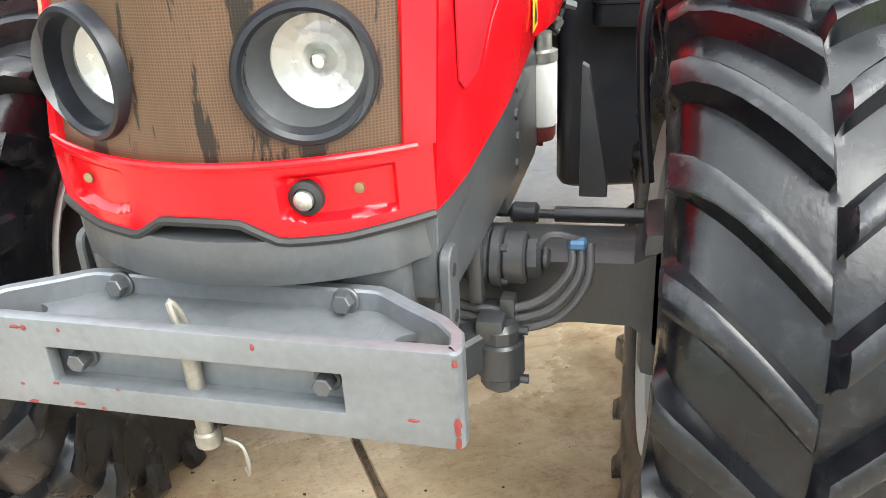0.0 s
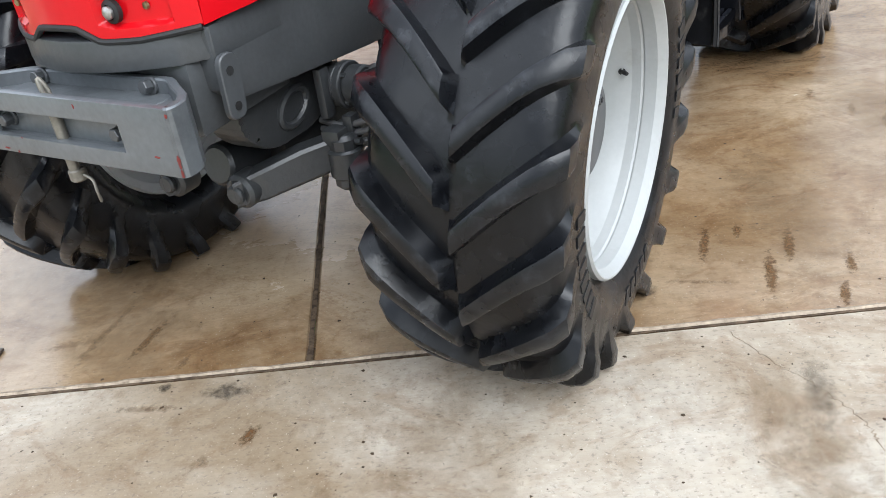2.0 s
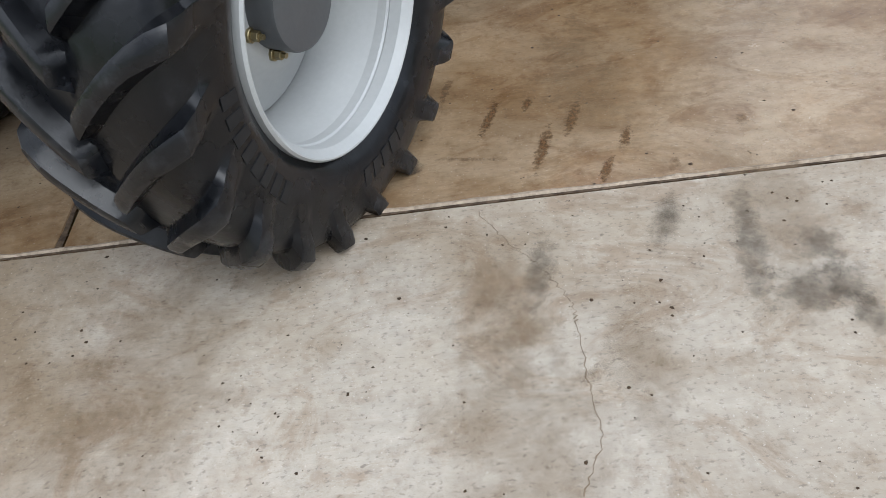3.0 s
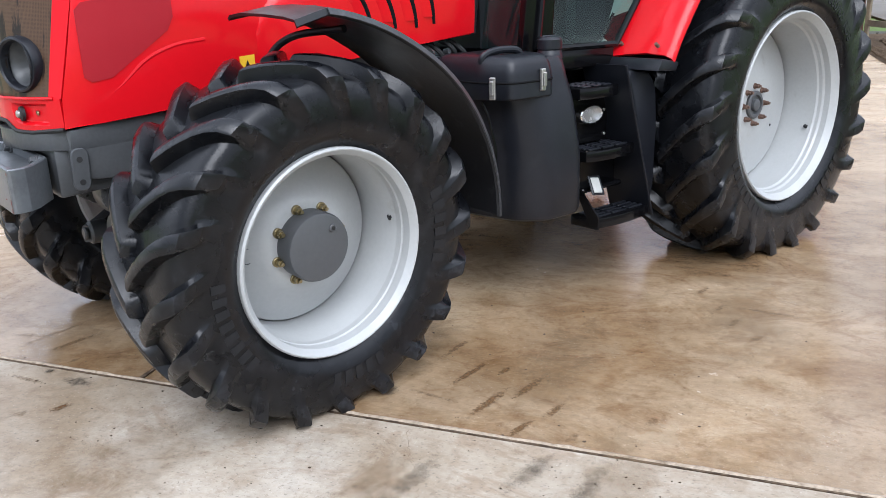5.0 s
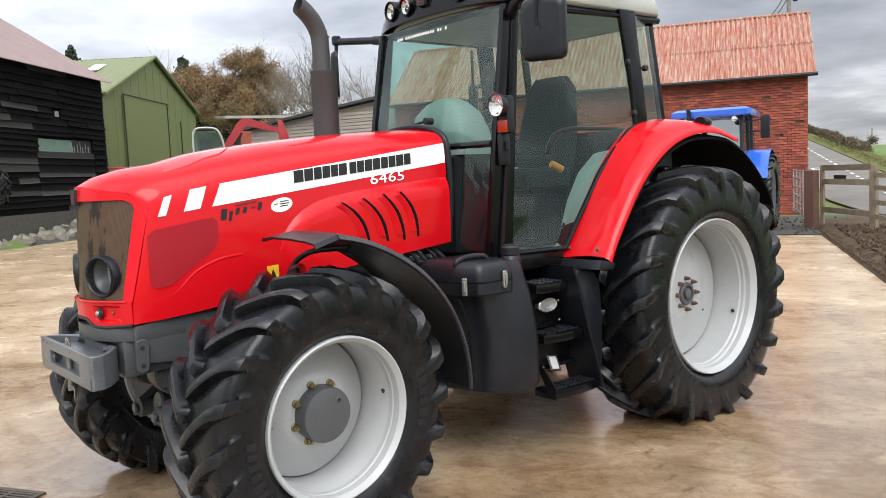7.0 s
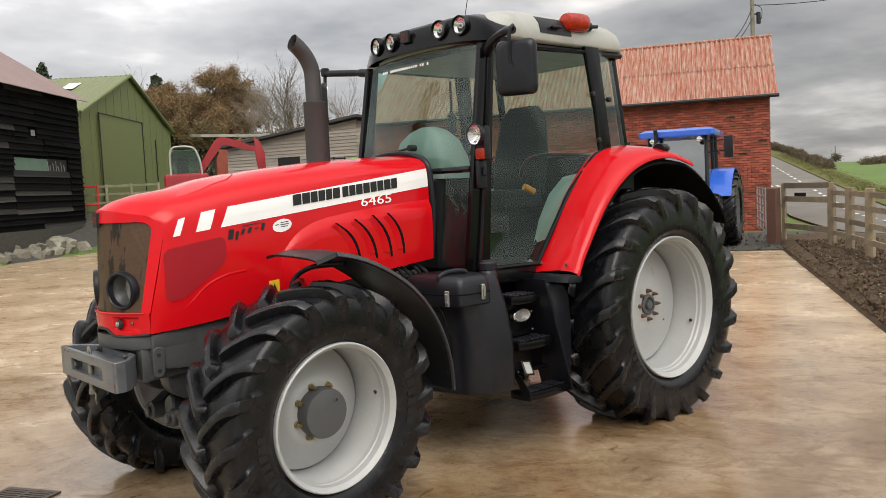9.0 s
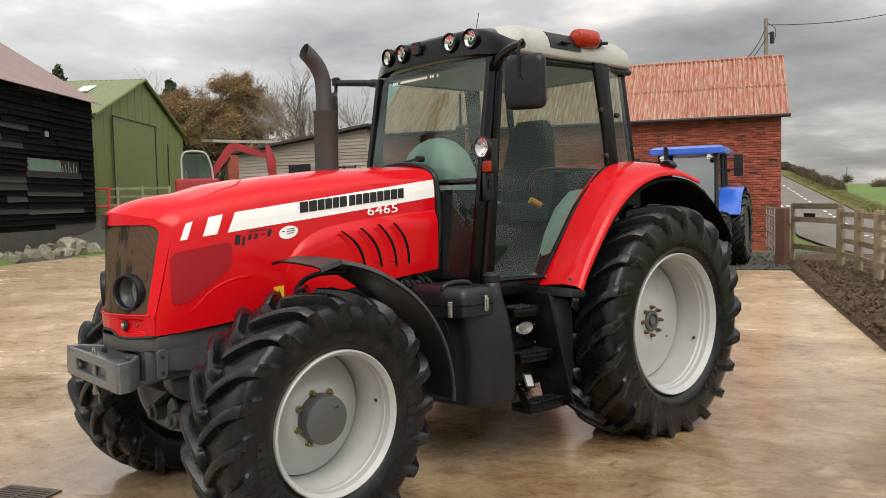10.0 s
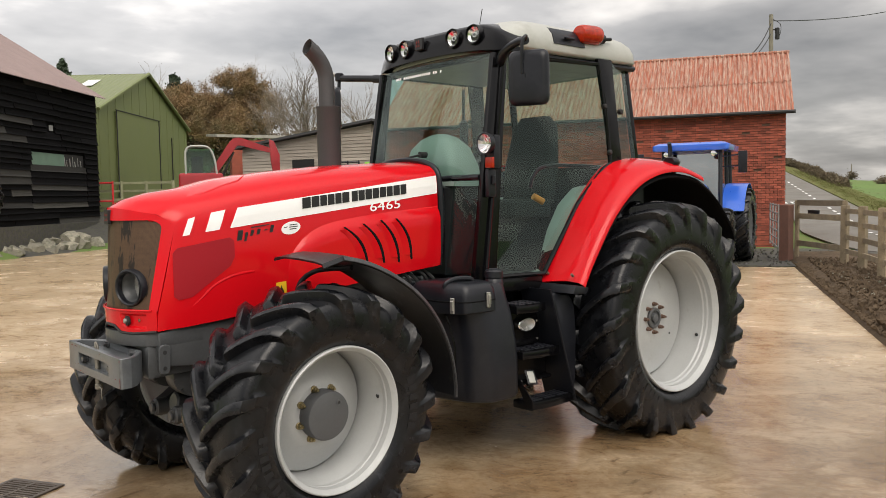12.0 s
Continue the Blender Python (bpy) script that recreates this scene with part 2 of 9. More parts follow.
PLASTIC_SHINY = mat("gloss_black_panel", (0.0035, 0.0035, 0.0042), 0.16, 0, 0.1, 6, 100, 0.0, rvar=0.05, spec=0.22)
GUARD = mat("scuffed_black_guard", (0.010, 0.0105, 0.012), 0.34, 0, 0.3, 7, 90, 0.03, dirt=(0.060, 0.060, 0.060), dirt_at=(0.58, 0.80), spec=0.25)
GUARD_RIM = mat("worn_guard_edge", (0.036, 0.037, 0.040), 0.42, 0, 0.5, 14, 70, 0.04, dirt=(0.09, 0.09, 0.09), dirt_at=(0.55, 0.75))
DARK = mat("oily_black", (0.012, 0.012, 0.012), 0.6, 0, 0.3, 9, 60, 0.05)
GRILLE = mat("brown_grille_mesh", (0.096, 0.056, 0.033), 0.4, 0.1, 0.15, 3, 50, 0.0, dirt=(0.020, 0.014, 0.011), dirt_at=(0.525, 0.55), stretch=(1, 3.6, 0.6), coat=0.06, spec=0.3)


def woven(m, period, dark):
    """A fine square mesh: dark holes between the wires."""
    nt = m.node_tree
    n, l = nt.nodes.new, nt.links.new
    b = nt.nodes["Principled BSDF"]
    split = n("ShaderNodeSeparateXYZ")
    l(nt.nodes["Texture Coordinate"].outputs["Object"], split.inputs[0])
    waves = []
    for axis in ("Y", "Z"):
        k = n("ShaderNodeMath")
        k.operation = "MULTIPLY"
        k.inputs[1].default_value = math.pi / period
        l(split.outputs[axis], k.inputs[0])
        w = n("ShaderNodeMath")
        w.operation = "SINE"
        l(k.outputs[0], w.inputs[0])
        a = n("ShaderNodeMath")
        a.operation = "ABSOLUTE"
        l(w.outputs[0], a.inputs[0])
        waves.append(a.outputs[0])
    both = n("ShaderNodeMath")
    both.operation = "MINIMUM"
    l(waves[0], both.inputs[0])
    l(waves[1], both.inputs[1])
    hole = n("ShaderNodeMapRange")
    hole.inputs[1].default_value, hole.inputs[2].default_value = 0.35, 0.75
    hole.inputs[4].default_value = 0.8
    l(both.outputs[0], hole.inputs[0])
    mx = n("ShaderNodeMixRGB")
    mx.blend_type = "MULTIPLY"
    l(hole.outputs[0], mx.inputs[0])
    l(b.inputs["Base Color"].links[0].from_socket, mx.inputs[1])
    mx.inputs[2].default_value = (*dark, 1)
    l(mx.outputs[0], b.inputs["Base Color"])


woven(GRILLE, 0.0044, (0.5, 0.47, 0.45))
REFLECT = mat("satin_reflector", (0.60, 0.60, 0.59), 0.24, 0.5, 0.05, 30, 90, 0.0)
CHROME = mat("reflector_chrome", (0.85, 0.85, 0.84), 0.12, 1.0, 0.05, 9, 60, 0.0, rvar=0.05)
STEEL = mat("bright_steel", (0.40, 0.39, 0.365), 0.38, 0.85, 0.25, 30, 120, 0.03)
PIN_STEEL = mat("dull_dirty_steel", (0.22, 0.205, 0.175), 0.5, 0.6, 0.35, 22, 90, 0.05)
BRASS = mat("brass_zinc", (0.30, 0.25, 0.14), 0.35, 0.9, 0.2, 30, 120, 0.03)
RUSTY = mat("brown_rusty_bolt", (0.16, 0.10, 0.075), 0.6, 0.4, 0.3, 40, 120, 0.05)
MUFFLER = mat("charcoal_exhaust", (0.060, 0.058, 0.060), 0.55, 0.2, 0.12, 8, 90, 0.03)
CREAM = mat("cream_roof", (0.40, 0.405, 0.375), 0.45, 0, 0.08, 3, 90, 0.02, dirt=(0.31, 0.305, 0.27), dirt_at=(0.5, 0.8))
AMBER = mat("orange_lens", (0.36, 0.022, 0.006), 0.14, 0, 0.45, 14, 60, 0.0, coat=0.1, spec=0.35)
YELLOW = mat("yellow_label", (0.74, 0.44, 0.02), 0.45, 0, 0.03, 5, 60, 0.0)
SEAT = mat("grey_seat_fabric", (0.017, 0.018, 0.020), 0.85, 0, 0.15, 10, 200, 0.05)
CONSOLE = mat("pale_grey_green_console", (0.27, 0.32, 0.30), 0.6, 0, 0.05, 4, 120, 0.02)
LAMP_GLASS = glass_mat("clear_lamp_glass", (0.95, 0.95, 0.95))
CAB_GLASS = glass_mat("green_tinted_glass", (0.60, 0.77, 0.71), 0.0, 0.055)
FILTER = mat("white_filter_bowl", (0.75, 0.74, 0.70), 0.3, 0, 0.05, 8, 60, 0.0)
BLUE_PLUG = mat("blue_hose_tag", (0.05, 0.14, 0.26), 0.4, 0, 0.1, 20, 60, 0.0)
HOSE = mat("grey_hose", (0.07, 0.07, 0.072), 0.5, 0, 0.15, 30, 150, 0.04)

SLAB_FAR = concrete("damp_brown_concrete", (0.405, 0.310, 0.206), (0.66, 0.57, 0.46), (0.34, 0.58), (0.31, 0.23, 0.146), 0.26, (0.30, 0.07), 1.0, (0.84, 0.66, 0.44))
SLAB_NEAR = concrete("pale_brushed_concrete", (0.455, 0.405, 0.335), (0.64, 0.56, 0.46), (0.42, 0.60), (0.41, 0.355, 0.28), 0.45, (0.66, 0.38))
MUD = mat("dark_mud", (0.055, 0.036, 0.022), 0.8, 0, 0.35, 25, 120, 0.1, spec=0.2)
GRATE = mat("rusted_iron_grate", (0.10, 0.08, 0.065), 0.55, 0.4, 0.3, 25, 120, 0.1)
SOIL = mat("dark_stony_soil", (0.092, 0.066, 0.044), 0.95, 0, 0.5, 6, 45, 0.25, spec=0.1, dirt=(0.12, 0.088, 0.058), dirt_at=(0.5, 0.7))
GRASS = mat("green_pasture", (0.10, 0.17, 0.035), 0.9, 0, 0.3, 0.35, 30, 0.25, dirt=(0.15, 0.16, 0.05), dirt_at=(0.5, 0.8))
GRAVEL = mat("dark_gravel", (0.060, 0.057, 0.053), 0.9, 0, 0.45, 8, 60, 0.25, dirt=(0.075, 0.082, 0.04), dirt_at=(0.50, 0.66))
LINER = mat("matt_black_liner", (0.005, 0.005, 0.0055), 0.75, 0, 0.2, 6, 60, 0.03, spec=0.1)
ROAD = mat("grey_asphalt", (0.185, 0.175, 0.158), 0.9, 0, 0.18, 0.5, 40, 0.06, spec=0.15, dirt=(0.15, 0.135, 0.11), dirt_at=(0.48, 0.7))
PAINT_LINE = mat("white_road_paint", (0.72, 0.72, 0.70), 0.6, 0, 0.1, 4, 60, 0.0)
STONE = mat("grey_field_stone", (0.24, 0.225, 0.175), 0.85, 0, 0.35, 4, 30, 0.25, dirt=(0.065, 0.082, 0.04), dirt_at=(0.50, 0.75), island=0.3)
BRICK = mat("red_brick", (0.29, 0.072, 0.043), 0.85, 0, 0.28, 3, 50, 0.15, dirt=(0.20, 0.075, 0.05), dirt_at=(0.55, 0.8), island=0.38)


def stain_mat(name, colour, lo, hi, rough=0.5, scale=38, most=0.9):
    """A soaked-in mark: colour broken up by noise, fading out to the rim of its patch."""
    m = bpy.data.materials.new(name)
    m.use_nodes = True
    nt = m.node_tree
    n, l = nt.nodes.new, nt.links.new
    b = nt.nodes["Principled BSDF"]
    b.inputs["Base Color"].default_value = (*colour, 1)
    b.inputs["Roughness"].default_value = rough
    b.inputs["Specular IOR Level"].default_value = 0.15
    tc, geo, length = n("ShaderNodeTexCoord"), n("ShaderNodeNewGeometry"), n("ShaderNodeVectorMath")
    length.operation = "LENGTH"
    l(tc.outputs["Object"], length.inputs[0])
    tex = n("ShaderNodeTexNoise")
    tex.inputs["Scale"].default_value, tex.inputs["Detail"].default_value = scale, 6
    tex.inputs["Roughness"].default_value = 0.7
    l(geo.outputs["Position"], tex.inputs["Vector"])
    fade = n("ShaderNodeMapRange")
    fade.inputs[1].default_value, fade.inputs[2].default_value = 1.0, 0.25
    fade.inputs[3].default_value, fade.inputs[4].default_value = -0.30, 0.12
    l(length.outputs["Value"], fade.inputs[0])
    add = n("ShaderNodeMath")
    l(tex.outputs[0], add.inputs[0])
    l(fade.outputs[0], add.inputs[1])
    cut = n("ShaderNodeMapRange")
    cut.inputs[1].default_value, cut.inputs[2].default_value = lo, hi
    cut.inputs[4].default_value = most
    l(add.outputs[0], cut.inputs[0])
    clear, mixer = n("ShaderNodeBsdfTransparent"), n("ShaderNodeMixShader")
    l(cut.outputs[0], mixer.inputs[0])
    l(clear.outputs[0], mixer.inputs[1])
    l(b.outputs[0], mixer.inputs[2])
    l(mixer.outputs[0], nt.nodes["Material Output"].inputs[0])
    return m


MUD_STAIN = stain_mat("soaked_brown_mud", (0.135, 0.072, 0.030), 0.40, 0.66, 0.85, 55, 0.80)
MUD_FAINT = stain_mat("faint_brown_mud", (0.17, 0.10, 0.05), 0.42, 0.75, 0.85, 40, 0.5)
JOINT = mat("tan_joint_mortar", (0.36, 0.29, 0.215), 0.85, 0, 0.35, 20, 90, 0.1, dirt=(0.16, 0.12, 0.08), dirt_at=(0.5, 0.7))
JOINT_SILT = mat("brown_joint_silt", (0.105, 0.074, 0.048), 0.85, 0, 0.6, 14, 70, 0.1, dirt=(0.045, 0.030, 0.019), dirt_at=(0.46, 0.60), spec=0.2)
OIL_STAIN = stain_mat("soaked_oil", (0.07, 0.058, 0.045), 0.40, 0.75, 0.4, 24, 0.85)
SMEAR_STAIN = stain_mat("grey_smear", (0.125, 0.10, 0.072), 0.36, 0.80, 0.7, 22, 0.62)
CRACK_SILT = mat("crack_silt", (0.24, 0.185, 0.13), 0.85, 0, 0.3, 20, 90, 0.1)
DAMP_STAIN = stain_mat("damp_silt", (0.25, 0.17, 0.095), 0.36, 0.85, 0.22, 9, 0.42)
MORTAR = mat("brown_mortar", (0.15, 0.092, 0.064), 0.95, 0, 0.2, 6, 60, 0.15)
RUST_ROOF = mat("rusted_corrugated_iron", (0.33, 0.105, 0.06), 0.8, 0.1, 0.4, 2.2, 30, 0.08, dirt=(0.46, 0.335, 0.265), dirt_at=(0.42, 0.64), stretch=(0.5, 7.0, 0.5), rot=-30)
MAUVE_ROOF = mat("mauve_corrugated_roof", (0.25, 0.185, 0.175), 0.7, 0, 0.15, 1.0, 25, 0.05)
BOARD = mat("black_tarred_board", (0.0045, 0.0045, 0.005), 0.9, 0, 0.4, 2, 40, 0.2, dirt=(0.035, 0.033, 0.03), dirt_at=(0.60, 0.85), island=0.5, spec=0.1, stretch=(0.6, 0.6, 8))
BARE_BOARD = mat("weathered_bare_board", (0.030, 0.029, 0.025), 0.85, 0, 0.5, 2, 40, 0.2, island=0.6, stretch=(0.6, 0.6, 8))
GREEN_SHEET = mat("green_painted_sheet", (0.155, 0.180, 0.066), 0.55, 0, 0.1, 0.8, 20, 0.02, dirt=(0.13, 0.16, 0.065), dirt_at=(0.55, 0.8))
GREEN_ROOF = mat("green_painted_roof", (0.165, 0.19, 0.085), 0.5, 0, 0.12, 0.6, 20, 0.02)
SKYLIGHT = mat("pale_rooflight", (0.80, 0.82, 0.82), 0.3, 0, 0.05, 3, 40, 0.0)
TIMBER = mat("weathered_fence_timber", (0.205, 0.162, 0.105), 0.85, 0, 0.4, 4, 60, 0.15, island=0.25)
GREY_TIMBER = mat("silvered_clapboard", (0.36, 0.32, 0.27), 0.85, 0, 0.25, 2, 40, 0.15, island=0.22, stretch=(0.4, 0.4, 6))
BROWN_POST = mat("brown_gatepost", (0.13, 0.062, 0.045), 0.8, 0, 0.2, 6, 60, 0.1)
GALV = mat("galvanised_steel", (0.36, 0.37, 0.36), 0.5, 0.6, 0.15, 10, 60, 0.03)
BLUE = mat("blue_tractor_paint", (0.025, 0.13, 0.62), 0.3, 0, 0.05, 3, 60, 0.0, coat=0.8)
DIGGER_RED = mat("faded_red_paint", (0.30, 0.013, 0.019), 0.45, 0, 0.2, 4, 60, 0.02, dirt=(0.20, 0.03, 0.03), dirt_at=(0.55, 0.8))
GATE_RED = mat("red_gate_paint", (0.60, 0.03, 0.035), 0.45, 0, 0.1, 4, 60, 0.02)
MOSSY = mat("mossy_grey_timber", (0.23, 0.235, 0.14), 0.85, 0, 0.25, 4, 60, 0.15, island=0.2)
BARK = mat("grey_brown_bark", (0.13, 0.105, 0.085), 0.9, 0, 0.3, 6, 60, 0.2)
TWIG = mat("pale_winter_twigs", (0.19, 0.155, 0.12), 0.9, 0, 0.25, 6, 60, 0.0, island=0.3)
LEAF_RUST = mat("rusty_autumn_leaf", (0.23, 0.142, 0.068), 0.8, 0, 0.3, 0.35, 20, 0.0, dirt=(0.15, 0.118, 0.058), dirt_at=(0.45, 0.65), island=0.3)
LEAF_DARK = mat("dark_conifer_needle", (0.045, 0.065, 0.04), 0.85, 0, 0.3, 0.6, 20, 0.0, island=0.4)
HEDGE = mat("brown_winter_hedge", (0.115, 0.088, 0.052), 0.9, 0, 0.35, 1.0, 20, 0.1, island=0.4)
POLE = mat("grey_pole_timber", (0.22, 0.20, 0.16), 0.85, 0, 0.2, 6, 60, 0.1)
LIME = mat("lime_green_paint", (0.18, 0.55, 0.05), 0.4, 0, 0.1, 4, 60, 0.0)
SHED_ROOF = mat("dark_felt_roof", (0.05, 0.05, 0.052), 0.8, 0, 0.2, 3, 60, 0.05)
ASBESTOS = mat("grey_sheet_roof", (0.33, 0.32, 0.27), 0.8, 0, 0.15, 1.0, 25, 0.05, dirt=(0.20, 0.19, 0.15), dirt_at=(0.5, 0.7))

# ---- mesh tools ----


def tbm():
    return bmesh.new()


def part(name, bm, material, parent=None, label="", sharp=35, smooth=True):
    """One mesh object from a bmesh, under a thing or a part."""
    bm.normal_update()
    if smooth:
        lim = radians(sharp)
        for f in bm.faces:
            f.smooth = True
        for e in bm.edges:
            if len(e.link_faces) == 2 and e.calc_face_angle(0) > lim:
                e.smooth = False
    me = bpy.data.meshes.new(name)
    bm.to_mesh(me)
    bm.free()
    for m in material if isinstance(material, (list, tuple)) else (material,):
        me.materials.append(m)
    ob = new(name, me)
    ob.parent = parent
    if label:
        ob["label"] = label
    return ob


def root(name, label, category, group="", at=(0, 0, 0), turn=0.0):
    ob = new(name)
    ob.matrix_basis = pose(*at, 0, 0, turn)
    return tagged(ob, label, category, group)


def ident():
    return Matrix.Identity(4)


def add_box(bm, lo, hi, bevel=0.0, m=None, seg=1):
    m = m or ident()
    lo, hi = Vector(lo), Vector(hi)
    c, s = (lo + hi) / 2, hi - lo
    r = bmesh.ops.create_cube(bm, size=1, matrix=m @ Matrix.Translation(c) @ Matrix.Diagonal((*s, 1)))
    if bevel:
        edges = {e for v in r["verts"] for e in v.link_edges}
        bmesh.ops.bevel(bm, geom=list(edges), offset=bevel, segments=seg, profile=0.6, affect="EDGES")
    return bm


def frame_to(a, b):
    a, b = Vector(a), Vector(b)
    q = (b - a).to_track_quat("Z", "Y").to_matrix().to_4x4()
    return Matrix.Translation(a) @ q, (b - a).length


def add_cyl(bm, a, b, r, r2=None, seg=20, bevel=0.0, cap=True):
    m, length = frame_to(a, b)
    r2 = r if r2 is None else r2
    prof = [(0, 0), (r, 0), (r2, length), (0, length)]
    if bevel:
        prof = [(0, 0), (r - bevel, 0), (r, bevel), (r2, length - bevel), (r2 - bevel, length), (0, length)]
    if not cap:
        prof = prof[1:-1]
    return add_lathe(bm, prof, m, seg)


def add_lathe(bm, prof, m=None, seg=32, closed=False, a0=0.0, a1=2 * math.pi):
    """Turn (r, h) pairs about the local z axis."""
    m = m or ident()
    full = abs(a1 - a0 - 2 * math.pi) < 1e-6
    count = seg if full else seg + 1
    rings = []
    for r, h in prof:
        if r < 1e-6:
            rings.append([bm.verts.new(m @ Vector((0, 0, h)))])
        else:
            rings.append([bm.verts.new(m @ Vector((r * math.cos(a0 + (a1 - a0) * i / seg), r * math.sin(a0 + (a1 - a0) * i / seg), h))) for i in range(count)])
    pairs = list(zip(rings, rings[1:])) + ([(rings[-1], rings[0])] if closed else [])
    for p, q in pairs:
        for i in range(seg):
            j = (i + 1) % count
            if len(p) == 1 and len(q) == 1:
                continue
            if len(p) == 1:
                bm.faces.new((p[0], q[j], q[i]))
            elif len(q) == 1:
                bm.faces.new((p[i], p[j], q[0]))
            else:
                bm.faces.new((p[i], p[j], q[j], q[i]))
    return bm


def add_tube(bm, pts, r, seg=10, cap=True):
    """A round bar through points; r is a number or one a point."""
    pts = [Vector(p) for p in pts]
    rs = r if isinstance(r, (list, tuple)) else [r] * len(pts)
    rings, ref = [], None
    for i, p in enumerate(pts):
        d = (pts[min(i + 1, len(pts) - 1)] - pts[max(i - 1, 0)]).normalized()
        if ref is None:
            ref = d.orthogonal().normalized()
        ref = (ref - d * ref.dot(d)).normalized()
        side = d.cross(ref)
        rings.append([bm.verts.new(p + rs[i] * (math.cos(2 * math.pi * k / seg) * ref + math.sin(2 * math.pi * k / seg) * side)) for k in range(seg)])
    for p, q in zip(rings, rings[1:]):
        for i in range(seg):
            j = (i + 1) % seg
            bm.faces.new((p[i], p[j], q[j], q[i]))
    if cap:
        bm.faces.new(rings[0][::-1])
        bm.faces.new(rings[-1])
    return bm


def curve_pts(pts, n=8):
    """Catmull-Rom points through the given ones."""
    p = [Vector(q) for q in pts]
    p = [2 * p[0] - p[1]] + p + [2 * p[-1] - p[-2]]
    out = []
    for i in range(1, len(p) - 2):
        for k in range(n):
            t = k / n
            out.append(0.5 * ((2 * p[i]) + (p[i + 1] - p[i - 1]) * t + (2 * p[i - 1] - 5 * p[i] + 4 * p[i + 1] - p[i + 2]) * t * t + (3 * p[i] - p[i - 1] - 3 * p[i + 1] + p[i + 2]) * t ** 3))
    return out + [p[-2]]


def add_loft(bm, sections, closed=True, cap=True):
    """Skin over rows of points of equal count."""
    rows = [[bm.verts.new(Vector(p)) for p in s] for s in sections]
    n = len(rows[0])
    for a, b in zip(rows, rows[1:]):
        for i in range(n if closed else n - 1):
            j = (i + 1) % n
            bm.faces.new((a[i], a[j], b[j], b[i]))
    if cap and closed:
        bm.faces.new(rows[0][::-1])
        bm.faces.new(rows[-1])
    return bm


def add_prism(bm, outline, vec, bevel=0.0, seg=2):
    """A flat outline pushed along vec."""
    vec = Vector(vec)
    a = [bm.verts.new(Vector(p)) for p in outline]
    b = [bm.verts.new(Vector(p) + vec) for p in outline]
    n = len(a)
    faces = [bm.faces.new(a), bm.faces.new(b[::-1])]
    for i in range(n):
        faces.append(bm.faces.new((a[i], b[i], b[(i + 1) % n], a[(i + 1) % n])))
    bmesh.ops.recalc_face_normals(bm, faces=faces)
    if bevel:
        edges = {e for f in faces for e in f.edges}
        bmesh.ops.bevel(bm, geom=list(edges), offset=bevel, segments=seg, profile=0.6, affect="EDGES")
    return bm


def fix(bm):
    bmesh.ops.recalc_face_normals(bm, faces=bm.faces[:])
    return bm


def thicken(bm, t, out=None):
    """Give an open skin a thickness, away from its outer side (out names that side)."""
    bmesh.ops.recalc_face_normals(bm, faces=bm.faces[:])
    bm.normal_update()
    if out is None:
        mid = sum((v.co for v in bm.verts), Vector()) / len(bm.verts)
        lean = sum(v.normal.dot(v.co - mid) for v in bm.verts)
    else:
        out = Vector(out)
        lean = sum(f.normal.dot(out) * f.calc_area() for f in bm.faces)
    if lean < 0:
        bmesh.ops.reverse_faces(bm, faces=bm.faces[:])
        bm.normal_update()
    faces = bm.faces[:]
    rim = [(e.link_loops[0].vert, e.link_loops[0].link_loop_next.vert) for e in bm.edges if len(e.link_faces) == 1]
    twin = {v: bm.verts.new(v.co - v.normal * t) for v in bm.verts[:]}
    for f in faces:
        g = bm.faces.new([twin[v] for v in reversed(f.verts)])
        g.material_index = f.material_index
    for a, b in rim:
        bm.faces.new((b, a, twin[a], twin[b]))
    return bm


def round_poly(pts, r, n=4):
    """2D outline with rounded corners."""
    out, m = [], len(pts)
    for i in range(m):
        a, b, c = (Vector(pts[(i + k) % m]) for k in (-1, 0, 1))
        u, w = (a - b).normalized(), (c - b).normalized()
        rr = min(r, (a - b).length / 2.1, (c - b).length / 2.1)
        p, q = b + u * rr, b + w * rr
        for k in range(n + 1):
            t = k / n
            out.append((1 - t) ** 2 * p + 2 * t * (1 - t) * b + t * t * q)
    return out


def text_verts(string, size, depth, font_squeeze=1.0):
    """A bmesh of built-in lettering in the xy plane, its left foot at the origin."""
    cu = bpy.data.curves.new("lettering", "FONT")
    cu.body, cu.size, cu.extrude, cu.resolution_u = string, size, depth / 2, 2
    ob = bpy.data.objects.new("lettering", cu)
    scene.collection.objects.link(ob)
    bpy.context.view_layer.update()
    me = bpy.data.meshes.new_from_object(ob.evaluated_get(bpy.context.evaluated_depsgraph_get()))
    bm = bmesh.new()
    bm.from_mesh(me)
    bpy.data.objects.remove(ob)
    bpy.data.curves.remove(cu)
    bpy.data.meshes.remove(me)
    for v in bm.verts:
        v.co.x *= font_squeeze
    return bm


def interp(xs, ys, x):
    return float(np.interp(x, xs, ys))

# ---- the red tractor ----
tractor = root("tractor", "red four-wheel-drive farm tractor with grey rims, parked on wet concrete", "tractor")


